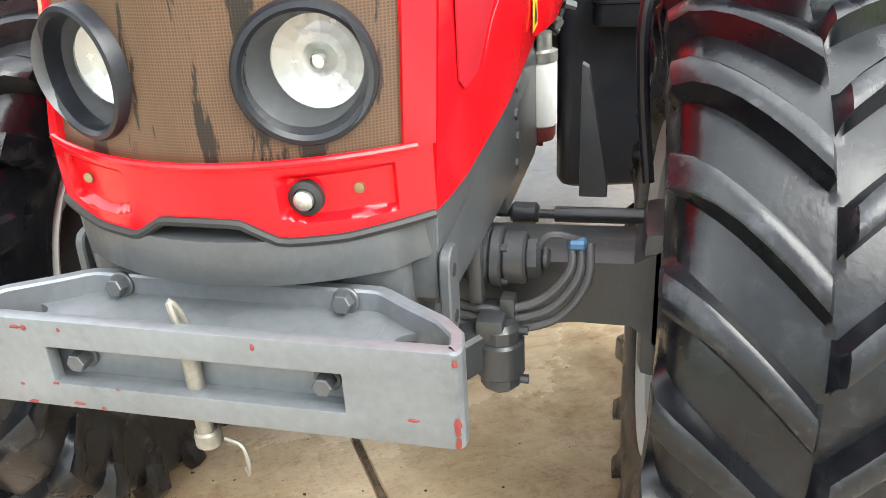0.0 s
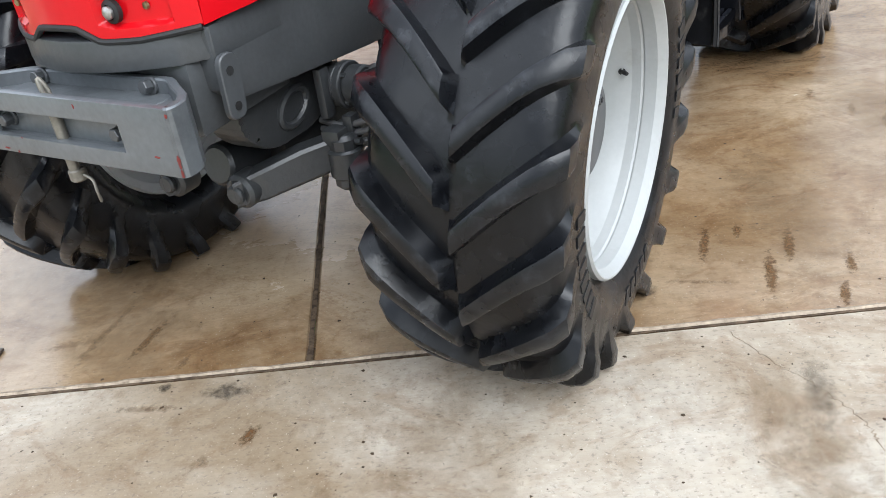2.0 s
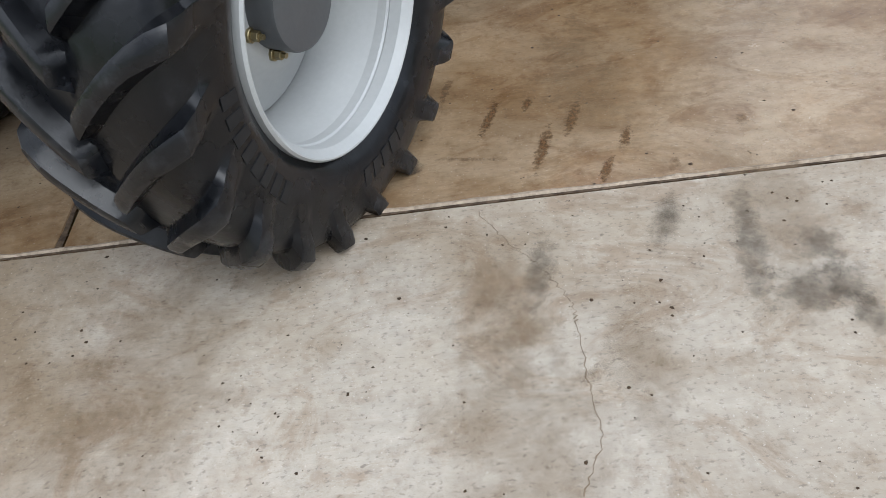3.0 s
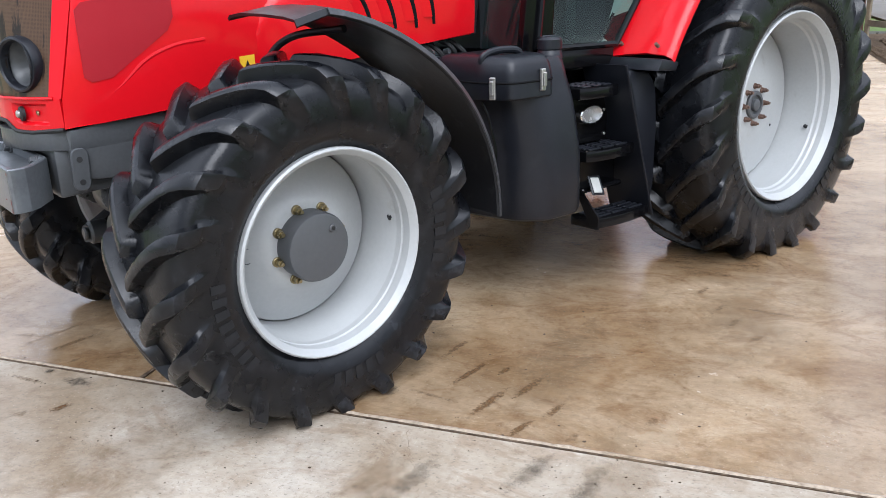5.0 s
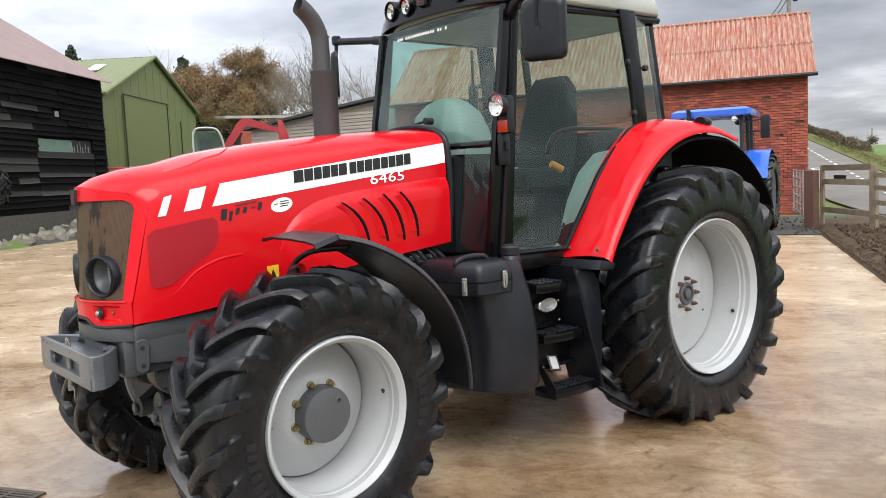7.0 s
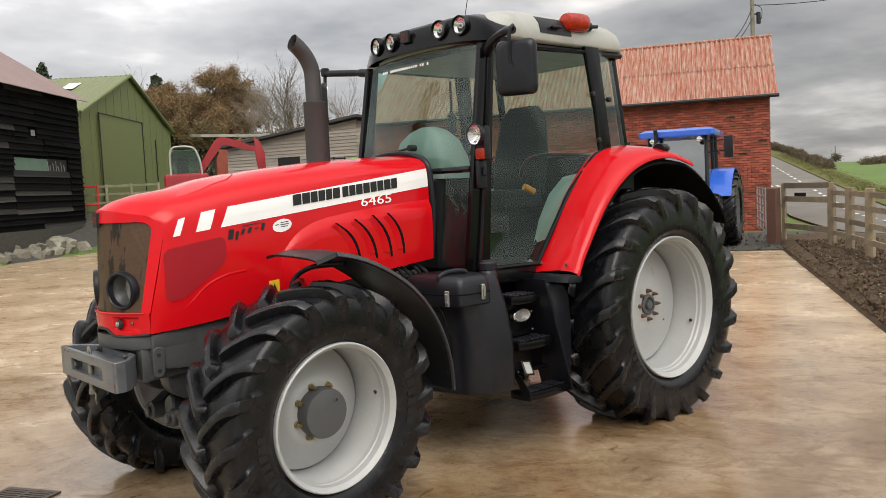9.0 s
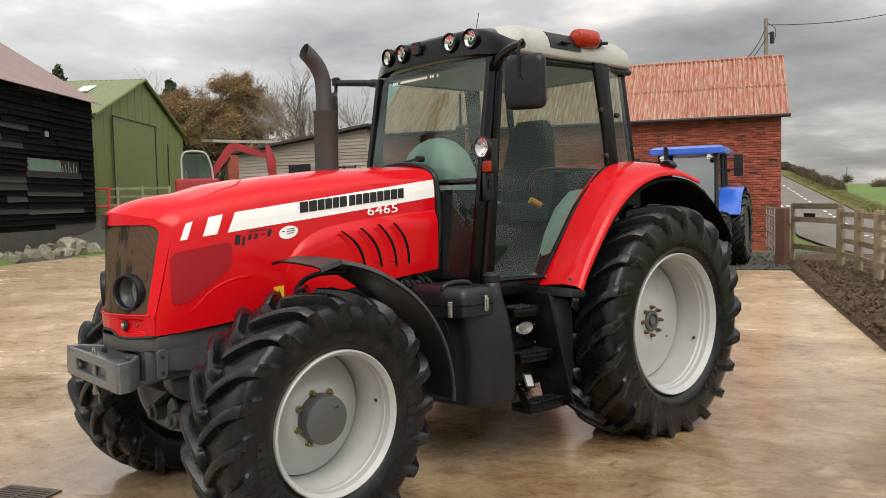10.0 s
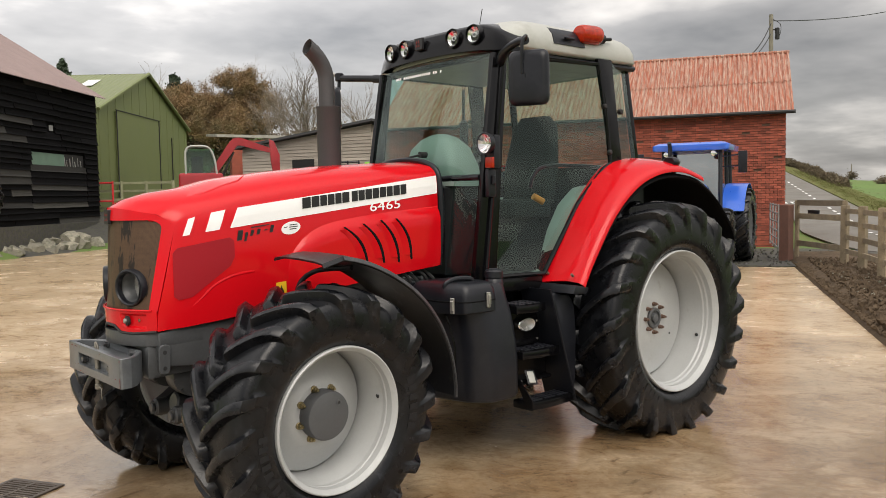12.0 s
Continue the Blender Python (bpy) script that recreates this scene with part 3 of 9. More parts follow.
def tyre_mesh(R, width, bead, flange_w, lugs, lug_h, lug_w, sweep, m, floor=None):
    """One skin: carcass with chevron lugs raised out of it. The axle lies along local y, the outer side at -y; a floor height presses the foot flat."""
    bm = tbm()
    rc, hw = R - lug_h, width / 2
    k = (rc - bead) / 0.27
    # half section from the crown to the bead: y, r, share of lug height, share of lug width
    half = [(0, rc + 0.004, 0, 0.5), (0.035 * hw, rc + 0.004, 0.6, 0.6), (0.065 * hw, rc + 0.004, 0.95, 0.9), (0.15 * hw, rc + 0.003, 1, 1), (0.30 * hw, rc + 0.002, 1, 1), (0.45 * hw, rc, 1, 1.02), (0.60 * hw, rc - 0.003, 1, 1.04), (0.73 * hw, rc - 0.008, 1, 1.12), (0.84 * hw, rc - 0.016, 1, 1.25), (0.915 * hw, rc - 0.030, 0.92, 1.35), (0.958 * hw, rc - 0.050 * k, 0.56, 1.4), (0.982 * hw, rc - 0.080 * k, 0.22, 1.4), (0.994 * hw, rc - 0.112 * k, 0.06, 1.4), (hw, rc - 0.145 * k, 0.0, 1.4), (hw, rc - 0.172 * k, 0, 1.4)]
    half += [(0.985 * hw, bead + 0.085, 0, 1.4), (0.95 * hw, bead + 0.06, 0, 1.4), (flange_w - 0.002, bead + 0.040, 0, 1.4), (flange_w - 0.012, bead + 0.028, 0, 1.4), (flange_w * 0.86, bead + 0.004, 0, 1.4)]
    arc = [0.0]
    for a, b in zip(half, half[1:]):
        arc.append(arc[-1] + math.hypot(b[0] - a[0], b[1] - a[1]))
    turn = [sweep * (1 - (1 - min(1.0, q / arc[13])) ** 1.3) for q in arc]
    pitch = 2 * math.pi / lugs
    share = {-2: 0.91, -1: 1.0, 0: 1.0, 1: 1.0, 2: 0.91}
    per, grids = 12, []
    for side in (-1, 1):
        rows = []
        for i, (y, r, hs, ws) in enumerate(half):
            lo, hi = max(i - 1, 0), min(i + 1, len(half) - 1)
            tr, ty = half[hi][1] - half[lo][1], half[hi][0] - half[lo][0]
            n = Vector((ty, -tr)).normalized() if i else Vector((1, 0))
            lean = math.hypot(1, (turn[hi] - turn[lo]) * r / max(arc[hi] - arc[lo], 1e-6))
            a = min(0.27, lug_w * ws / 2 * lean / (pitch * rc))
            f = min(0.40 - a, 0.011 * lean / (pitch * rc))
            e = min(a * 0.4, 0.007 * lean / (pitch * rc))
            off = {-3: -a - f, -2: -a, -1: e - a, 0: 0.0, 1: a - e, 2: a, 3: a + f}
            for j in range(4, 9):
                off[j] = a + f + (1 - 2 * a - 2 * f) * (j - 3) / 6
            even = (1.0, 0.5, 0.15)[i] if i < 3 else 0.0
            row = []
            for c in range(per * lugs):
                cc = c if side < 0 else c - per // 2
                j = (cc + 3) % per - 3
                u = (cc - j) / per + (0.5 if side > 0 else 0.0) + off[j] * (1 - even) + j / per * even
                phi = u * pitch - turn[i]
                h = lug_h * hs * share.get(j, 0.0)
                rr, yy = r + n.x * h, y + n.y * h
                p = m @ Vector((-rr * math.sin(phi), side * yy, rr * math.cos(phi)))
                if floor is not None and p.z < floor:
                    p.z = floor
                row.append(bm.verts.new(p) if i or side < 0 else grids[0][0][c])
            rows.append(row)
        grids.append(rows)
    total = per * lugs
    for rows in grids:
        for i in range(len(half) - 1):
            for c in range(total):
                d = (c + 1) % total
                q = bm.faces.new((rows[i][c], rows[i][d], rows[i + 1][d], rows[i + 1][c]))
                cc = c if rows is grids[0] else c - per // 2
                # paler rubber on lug faces only; the darker gaps and flanks paint in shade
                q.material_index = 1 if i < 11 and -2 <= (cc + 3) % per - 3 < 2 else 0
    for c in range(total):
        d = (c + 1) % total
        bm.faces.new((grids[0][-1][c], grids[0][-1][d], grids[1][-1][d], grids[1][-1][c]))
    return fix(bm)


def ring_text(bm, string, size, r, start, y, m, squeeze=1.0, depth=0.005):
    """Letters bent round the sidewall, their feet towards the axle; start in degrees from the top, forwards."""
    t = text_verts(string, size, depth, squeeze)
    for v in t.verts:
        a = radians(start) - v.co.x / r
        rad = r + v.co.y
        v.co = m @ Vector((-rad * math.sin(a), y + v.co.z * -1, rad * math.cos(a)))
    me = bpy.data.meshes.new("bent")
    t.to_mesh(me)
    t.free()
    bm.from_mesh(me)
    bpy.data.meshes.remove(me)


def ring_bars(bm, count, pitch, h, r, start, y, m):
    """Unreadable raised marks as plain bars along the sidewall."""
    for k in range(count):
        a = radians(start) - k * pitch / r
        w = pitch * 0.62 / r / 2
        pts = [(-(r + dz) * math.sin(a + da), y, (r + dz) * math.cos(a + da)) for da, dz in ((w, 0), (-w, 0), (-w, h), (w, h))]
        add_prism(bm, [m @ Vector(p) for p in pts], (m.to_3x3() @ Vector((0, -0.003, 0))))


def wheel(name, label, m, R, width, bead, flange_w, lugs, lug_h, lug_w, sweep, barrel, disc, cap, pcd, first, front, outer):
    """outer: -1 for a wheel whose outer side looks to -y. barrel and disc are (radius, height) pairs, heights outwards from the wheel's middle."""
    mm = m @ Matrix.Diagonal((1, -outer, 1, 1))
    fr, o = bead + 0.026, flange_w
    turn = mm @ Matrix.Rotation(math.pi / 2, 4, "X")
    lip = [(fr - 0.006, o + 0.012), (fr, o + 0.006), (fr, o - 0.016), (bead + 0.004, o - 0.022), (bead, o - 0.07), (bead - 0.02, o - 0.11), (bead - 0.02, -o + 0.11), (bead, -o + 0.07), (bead + 0.004, -o + 0.022), (fr, -o + 0.012), (fr - 0.006, -o), (bead - 0.012, -o + 0.02), (barrel[-1][0] + 0.002, -o + 0.08), (barrel[-1][0] + 0.002, disc[0][1] - 0.02), (0.05, disc[-1][1] - 0.02), (0, disc[-1][1] - 0.02)]
    bm = tbm()
    add_lathe(bm, lip, turn, 80)
    add_lathe(bm, [lip[0], (fr - 0.010, o + 0.011), (fr - 0.016, o + 0.004)] + barrel + disc, turn, 80)
    w = part(name, fix(bm), RIM, tractor, label, sharp=28)
    part("tyre", tyre_mesh(R, width, bead, flange_w, lugs, lug_h, lug_w, sweep, mm, 0.003), (RUBBER, RUBBER_WORN_LIT), w, "black agricultural tyre with deep chevron lugs, scuffed tread", sharp=38)
    d = disc[-1][1]
    face = -d
    bm = tbm()
    if front:
        add_lathe(bm, [(0.129, d - 0.01), (0.129, d + cap - 0.012), (0.125, d + cap - 0.003), (0.117, d + cap), (0, d + cap)], turn, 48)
        part("hub_cap", fix(bm), HUB, w, "mid-grey round hub cap")
        bm = tbm()
        add_cyl(bm, mm @ Vector((0.056, face - cap + 0.002, 0.064)), mm @ Vector((0.056, face - cap - 0.006, 0.064)), 0.015, seg=16, bevel=0.002)
        part("hub_plug", fix(bm), HUB, w)
        bm = tbm()
        add_cyl(bm, mm @ Vector((0.056, face - cap - 0.005, 0.064)), mm @ Vector((0.056, face - cap - 0.008, 0.064)), 0.008, seg=6)
        part("plug_socket", fix(bm), DARK, w)
    else:
        add_lathe(bm, [(0.078, d - 0.01), (0.078, d + 0.012), (0.07, d + 0.018), (0.056, d + 0.018), (0.052, d + 0.004), (0.034, d + 0.003), (0.032, d + 0.022), (0.026, d + 0.026), (0, d + 0.026)], turn, 32)
        part("hub_end", fix(bm), HUB, w, "dark axle end in a ring of studs")
    for k in range(8):
        a = radians(first + 45 * k)
        x, z = pcd * math.cos(a), pcd * math.sin(a)
        bm = tbm()
        add_cyl(bm, mm @ Vector((x, face + 0.004, z)), mm @ Vector((x, face - 0.008, z)), 0.019 if front else 0.016, seg=16, bevel=0.002)
        add_cyl(bm, mm @ Vector((x, face - 0.008, z)), mm @ Vector((x, face - 0.028, z)), 0.0135, seg=6, bevel=0.001)
        add_cyl(bm, mm @ Vector((x, face - 0.028, z)), mm @ Vector((x, face - 0.040, z)), 0.0075, seg=8)
        part("wheel_bolt", fix(bm), BRASS if front else RUSTY, w)
    if front:
        bm = tbm()
        y = -interp([q[0] for q in disc[::-1]], [q[1] for q in disc[::-1]], 0.222)
        ring = [mm @ Vector((-0.222 + 0.028 * math.cos(a), y - 0.001, -0.012 + 0.028 * math.sin(a))) for a in np.linspace(0, 2 * math.pi, 25)]
        add_tube(bm, ring, 0.0022, 6, cap=False)
        part("disc_hole_rim", fix(bm), HUB, w)
    else:
        for a in (100, 215, 330):
            bm = tbm()
            x, z = 0.30 * math.cos(radians(a)), 0.30 * math.sin(radians(a))
            y = -interp([q[0] for q in disc[::-1]], [q[1] for q in disc[::-1]], 0.30)
            add_cyl(bm, mm @ Vector((x, y + 0.004, z)), mm @ Vector((x, y - 0.003, z)), 0.008, seg=10)
            part("disc_hole", fix(bm), DARK, w)
    vx, vz, vy = (0.349, 0.045, -0.09) if front else (0.466, -0.185, -0.13)
    rad = math.hypot(vx, vz)
    at = interp([q[1] for q in barrel[::-1]], [q[0] for q in barrel[::-1]], -vy) / rad
    bm = tbm()
    add_cyl(bm, mm @ Vector((vx * at * 1.01, vy, vz * at * 1.01)), mm @ Vector((vx * at * 0.965, vy - 0.004, vz * at * 0.965)), 0.011, seg=10)
    add_cyl(bm, mm @ Vector((vx * at * 0.97, vy - 0.002, vz * at * 0.97)), mm @ Vector((vx * at * 0.93, vy - 0.022, vz * at * 0.93)), 0.006, seg=8)
    part("valve", fix(bm), DARK, w)
    if outer < 0:
        edge = -width / 2 + 0.001
        marks = ((8, 0.043, 0.050, 128), (5, 0.047, 0.052, 200), (6, 0.050, 0.058, 288)) if front else ((8, 0.055, 0.055, 150), (5, 0.055, 0.055, 235))
        for count, step, tall, start in marks:
            for k in range(count):
                bm = tbm()
                ring_bars(bm, 1, step, tall, bead + 0.09, start - math.degrees(k * step / (bead + 0.09)), edge, mm)
                part("tyre_mark", fix(bm), RUBBER_MARK, w)
        if not front:
            bm = tbm()
            ring_text(bm, "600/65 R38", 0.078, bead + 0.10, -22, edge, mm, 1.0)
            part("tyre_lettering", fix(bm), RUBBER_MARK, w, "raised black rubber size lettering")
    return w


FRONT = dict(R=0.672, width=0.462, bead=0.355, flange_w=0.205, lugs=20, lug_h=0.047, lug_w=0.037, sweep=0.42, front=True, cap=0.080, pcd=0.139, first=17.5,
             barrel=[(0.352, 0.192), (0.350, 0.158), (0.353, 0.153), (0.348, 0.147), (0.346, -0.02), (0.345, -0.070), (0.344, -0.105)],
             disc=[(0.331, -0.105), (0.330, -0.075), (0.326, -0.069), (0.30, -0.060), (0.24, -0.028), (0.19, 0.006), (0.165, 0.026), (0.15, 0.030), (0, 0.031)])
REAR = dict(R=0.868, width=0.58, bead=0.487, flange_w=0.255, lugs=21, lug_h=0.052, lug_w=0.043, sweep=0.42, front=False, cap=0.0, pcd=0.105, first=0.0,
            barrel=[(0.484, 0.243), (0.475, 0.233), (0.473, 0.200), (0.465, 0.189), (0.463, 0.170), (0.455, 0.160), (0.452, 0.110), (0.450, 0.02), (0.449, -0.03), (0.448, -0.07)],
            disc=[(0.434, -0.07), (0.433, -0.032), (0.428, -0.026), (0.36, -0.018), (0.26, -0.002), (0.20, 0.020), (0.165, 0.030), (0, 0.031)])
wheel("front_wheel", "pale grey front wheel with grey hub cap and black tyre", pose(-0.025, -0.845, 0.622, 3.0, 0, 3.5), outer=-1, **FRONT)
wheel("front_wheel", "pale grey front wheel with black tyre", pose(-0.025, 0.845, 0.622, -3.0, 0, 3.5), outer=1, **FRONT)
wheel("rear_wheel", "large pale grey rear wheel with black tyre", pose(2.882, -0.860, 0.803), outer=-1, **REAR)
wheel("rear_wheel", "large pale grey rear wheel with black tyre", pose(2.882, 0.860, 0.803), outer=1, **REAR)


# bonnet: half outlines along its length
BX = [-0.62, -0.45, -0.20, 0.10, 0.50, 0.90, 1.24]
BW = [0.325, 0.345, 0.360, 0.368, 0.370, 0.370, 0.368]
BZB = [1.055, 1.065, 1.095, 1.15, 1.205, 1.245, 1.275]
BZS = [1.612, 1.655, 1.718, 1.765, 1.815, 1.855, 1.885]
BZT = [1.70, 1.777, 1.842, 1.89, 1.93, 1.955, 1.97]


def bonnet_half(x):
    w, zb, zs, zt = (interp(BX, a, x) for a in (BW, BZB, BZS, BZT))
    return [(w * 0.975, zb), (w * 0.995, zb + 0.10), (w, (zb + zs) / 2), (w * 0.99, zs - 0.08), (w * 0.965, zs - 0.015), (w * 0.93, zs + 0.012), (w * 0.80, zs + (zt - zs) * 0.55), (w * 0.45, zt - 0.014), (w * 0.18, zt - 0.002), (0, zt)]


def side_y(x, z):
    h = bonnet_half(x)
    return -interp([p[1] for p in h[:6]], [p[0] for p in h[:6]], z)


def nose_x(y, z):
    """The bowed front of the bonnet."""
    k = interp([1.05, 1.16, 1.64], [1.25, 1.3, 2.3], z)
    c = interp([1.05, 1.16, 1.64, 1.70], [-0.765, -0.772, -0.756, -0.748], z)
    return c + k * y * y


def bonnet():
    bm = tbm()
    rows = []
    for i, x in enumerate([-0.62, -0.53, -0.45, -0.33, -0.20, -0.05, 0.10, 0.30, 0.50, 0.70, 0.90, 1.07, 1.24]):
        h = bonnet_half(x)
        full = [(-y, z) for y, z in h] + [(y, z) for y, z in h[-2::-1]]
        t = max(0.0, 1 - i / 3)
        rows.append([Vector((x * (1 - t) + nose_x(y, z) * t, y, z)) for y, z in full])
    add_loft(bm, rows, closed=False)
    part("bonnet", thicken(bm, 0.012), RED, tractor, "glossy red sheet-metal bonnet", sharp=32)


def bonnet_top(x, y):
    h = bonnet_half(x)
    return interp([p[0] for p in h[::-1]], [p[1] for p in h[::-1]], abs(y))


def top_panel():
    """A shallow raised field on the bonnet top behind the badge."""
    rows = []
    for x in np.linspace(-0.56, 0.02, 16):
        w = interp([-0.56, -0.30, -0.08, 0.02], [0.235, 0.245, 0.19, 0.05], x)
        rows.append([Vector((x, w * k, bonnet_top(x, w * k) + (0.006 if abs(k) < 0.99 and -0.55 < x < 0.01 else 0.0005))) for k in (-1, -0.97, -0.6, -0.3, 0, 0.3, 0.6, 0.97, 1)])
    part("bonnet_top_panel", thicken(add_loft(tbm(), rows, closed=False), 0.003, (0, 0, 1)), RED, tractor, sharp=20)


bonnet()
top_panel()


def nose_patch(bm, y0, y1, z0, z1, ny=10, nz=4, off=0.0, dent=None):
    """A piece of the bowed front; z0 and z1 may be functions of y."""
    rows = []
    for j in range(nz + 1):
        row = []
        for i in range(ny + 1):
            y = y0 + (y1 - y0) * i / ny
            lo = z0(y) if callable(z0) else z0
            hi = z1(y) if callable(z1) else z1
            z = lo + (hi - lo) * j / nz
            row.append(Vector((nose_x(y, z) + off + (dent(y, z) if dent else 0.0), y, z)))
        rows.append(row)
    return add_loft(bm, rows, closed=False)


def nose():
    bm = tbm()
    low = lambda y: interp([0, 0.06, 0.115, 0.2, 0.34], [1.085, 1.083, 1.050, 1.048, 1.062], abs(y))
    def recess(y, z):
        # a rounded tray pressed into the panel on either side
        inside = min(abs(y) - 0.120, 0.272 - abs(y), z - 1.070 - max(0.0, 0.16 - abs(y)) * 0.3, 1.146 - z)
        return 0.017 * max(0.0, min(1.0, inside / 0.009))
    nose_patch(bm, -0.319, 0.319, low, 1.162, 150, 26, -0.004, recess)
    for s in (-1, 1):
        nose_patch(bm, s * 0.284, s * 0.323, 1.162, lambda y: min(1.632, bonnet_top(-0.62, min(abs(y), 0.3125)) + 0.004), 6, 8, -0.004)
    nose_patch(bm, -0.300, 0.300, lambda y: min(1.632, bonnet_top(-0.62, y) - 0.002), lambda y: bonnet_top(-0.62, y) + 0.002, 24, 3, -0.004)
    # rounded upper corners of the opening
    for s in (-1, 1):
        at = lambda y, z: Vector((nose_x(s * y, z) - 0.004, s * y, z))
        arc = [at(0.234 + 0.05 * math.sin(a), 1.582 + 0.05 * math.cos(a)) for a in np.linspace(0, math.pi / 2, 9)]
        tip = bm.verts.new(at(0.284, 1.632))
        ring = [bm.verts.new(q) for q in arc]
        for i in range(8):
            bm.faces.new((tip, ring[i], ring[i + 1]) if s > 0 else (tip, ring[i + 1], ring[i]))
    bmesh.ops.remove_doubles(bm, verts=bm.verts[:], dist=0.0004)
    part("nose_frame", thicken(bm, 0.02, (-1, 0, 0)), RED, tractor, "red frame round the front grille", sharp=40)
    bm = tbm()
    nose_patch(bm, -0.288, 0.288, 1.158, 1.637, 110, 92, 0.010)
    holes = [f for f in bm.faces if any(math.hypot((f.calc_center_median().y - s * 0.168) / 0.076, (f.calc_center_median().z - 1.281) / 0.086) < 1 for s in (-1, 1))]
    bmesh.ops.delete(bm, geom=holes, context="FACES")
    part("grille", thicken(bm, 0.006, (-1, 0, 0)), GRILLE, tractor, "dark brown fine mesh grille")
    # raised lip along the lower edge of the grille and the recesses with the marker lamps
    bm = tbm()
    add_tube(bm, [(nose_x(y, 1.164) - 0.006, y, 1.164) for y in np.linspace(-0.30, 0.30, 25)], 0.006, 8)
    part("grille_lip", fix(bm), RED, tractor)
    bm = tbm()
    low2 = [(nose_x(y, low(y)) - 0.004, y, low(y) - 0.006) for y in np.linspace(-0.316, 0.316, 41)]
    add_tube(bm, low2, 0.008, 8)
    part("rubber_seal", fix(bm), DARK, tractor)
    for s in (-1, 1):
        if s < 0:
            y, z = s * 0.155, 1.108
            x = nose_x(y, z) + 0.013
            marker = part("marker_lamp", fix(add_lathe(tbm(), [(0.026, 0), (0.026, 0.012), (0.017, 0.016), (0.016, 0.01), (0, 0.01)], look((x - 0.003, y, z), (x + 1, y, z)) @ Matrix.Identity(4), 20)), DARK, tractor, "small round marker lamp in black rubber")
            bm = tbm()
            add_lathe(bm, [(0.0155, 0.008), (0.0145, 0.022), (0.008, 0.027), (0, 0.028)], look((x - 0.003, y, z), (x + 1, y, z)), 16)
            part("marker_lens", fix(bm), STEEL, marker)
        bm = tbm()
        y = s * 0.222
        add_lathe(bm, [(0.009, 0), (0.008, 0.006), (0, 0.008)], look((nose_x(y, 1.112) + 0.011, y, 1.112), (5, y, 1.112)), 10)
        part("screw", fix(bm), BRASS, tractor)
        # headlamp
        y, z = s * 0.168, 1.281
        c = Vector((nose_x(y, z) + 0.010, y, z))
        m = look(c, c + Vector((1, -s * 0.42, 0.03)))
        ring = tbm()
        add_lathe(ring, [(0.099, -0.030), (0.099, 0.012), (0.096, 0.019), (0.089, 0.021), (0.083, 0.015), (0.080, -0.012)], m, 48)
        lamp = part("headlamp", fix(ring), PLASTIC, tractor, "round headlamp recessed in a black ring")
        m = look(c + Vector((0.006, 0, 0)), c + Vector((1, -s * 0.10, 0.03)))
        bm = tbm()
        add_lathe(bm, [(0, -0.072), (0.012, -0.072), (0.026, -0.064), (0.040, -0.060), (0.054, -0.054), (0.068, -0.049)], m, 18)
        part("reflector", fix(bm), REFLECT, lamp, smooth=False)
        part("lamp_well", fix(add_lathe(tbm(), [(0.094, 0.010), (0.084, -0.002), (0.078, -0.02), (0.067, -0.050)], m, 40)), CAST, lamp)
        bm = tbm()
        add_lathe(bm, [(0.067, -0.048), (0.062, -0.040), (0.04, -0.033), (0, -0.029)], m, 36)
        part("lens", fix(bm), LAMP_GLASS, lamp)
        bm = tbm()
        add_lathe(bm, [(0, -0.045), (0.010, -0.048), (0.012, -0.06), (0.009, -0.07)], m, 14)
        part("bulb_shield", fix(bm), CHROME, lamp)
    bm = tbm()
    add_cyl(bm, (-0.70, -0.162, 1.048), (-0.70, -0.162, 1.016), 0.02, seg=12, bevel=0.004)
    add_box(bm, (-0.735, -0.178, 1.020), (-0.70, -0.146, 1.034), 0.004)
    part("bonnet_latch", fix(bm), DARK, tractor, "small black bonnet latch")
    bm = tbm()
    add_prism(bm, [(-0.752, y, z) for y, z in round_poly([(-0.028, 1.612), (0.028, 1.612), (0.028, 1.690), (-0.028, 1.690)], 0.006)], (-0.018, 0, 0))
    badge = part("front_badge", bm, BLACK_DECAL, tractor, "small black square badge")
    bm = tbm()
    for z in (1.636, 1.662):
        for y in (-0.011, 0.011):
            add_prism(bm, [(-0.770, y - 0.008, z - 0.006), (-0.770, y + 0.008, z - 0.006), (-0.770, y, z + 0.010)], (-0.002, 0, 0))
    part("badge_emblem", bm, CHIP, badge)


nose()


def side_patch(name, material, outline_lo, outline_hi, off=0.003, label="", n=24, parent=None):
    """A thin panel on the near bonnet side between a lower and an upper line (x, z)."""
    bm = tbm()
    lo = [np.array(p) for p in outline_lo]
    hi = [np.array(p) for p in outline_hi]
    rows = []
    for j in range(5):
        row = []
        for i in range(n + 1):
            t = i / n
            a = lo[0] + (lo[1] - lo[0]) * t
            b = hi[0] + (hi[1] - hi[0]) * t
            x, z = a + (b - a) * j / 4
            row.append(Vector((x, side_y(x, z) - off - 0.007 * max(0.0, min(1.0, (-0.38 - x) / 0.14)), z)))
        rows.append(row)
    add_loft(bm, rows, closed=False)
    thicken(bm, 0.002, (0, -1, 0))
    return part(name, bm, material, parent or tractor, label, smooth=False)


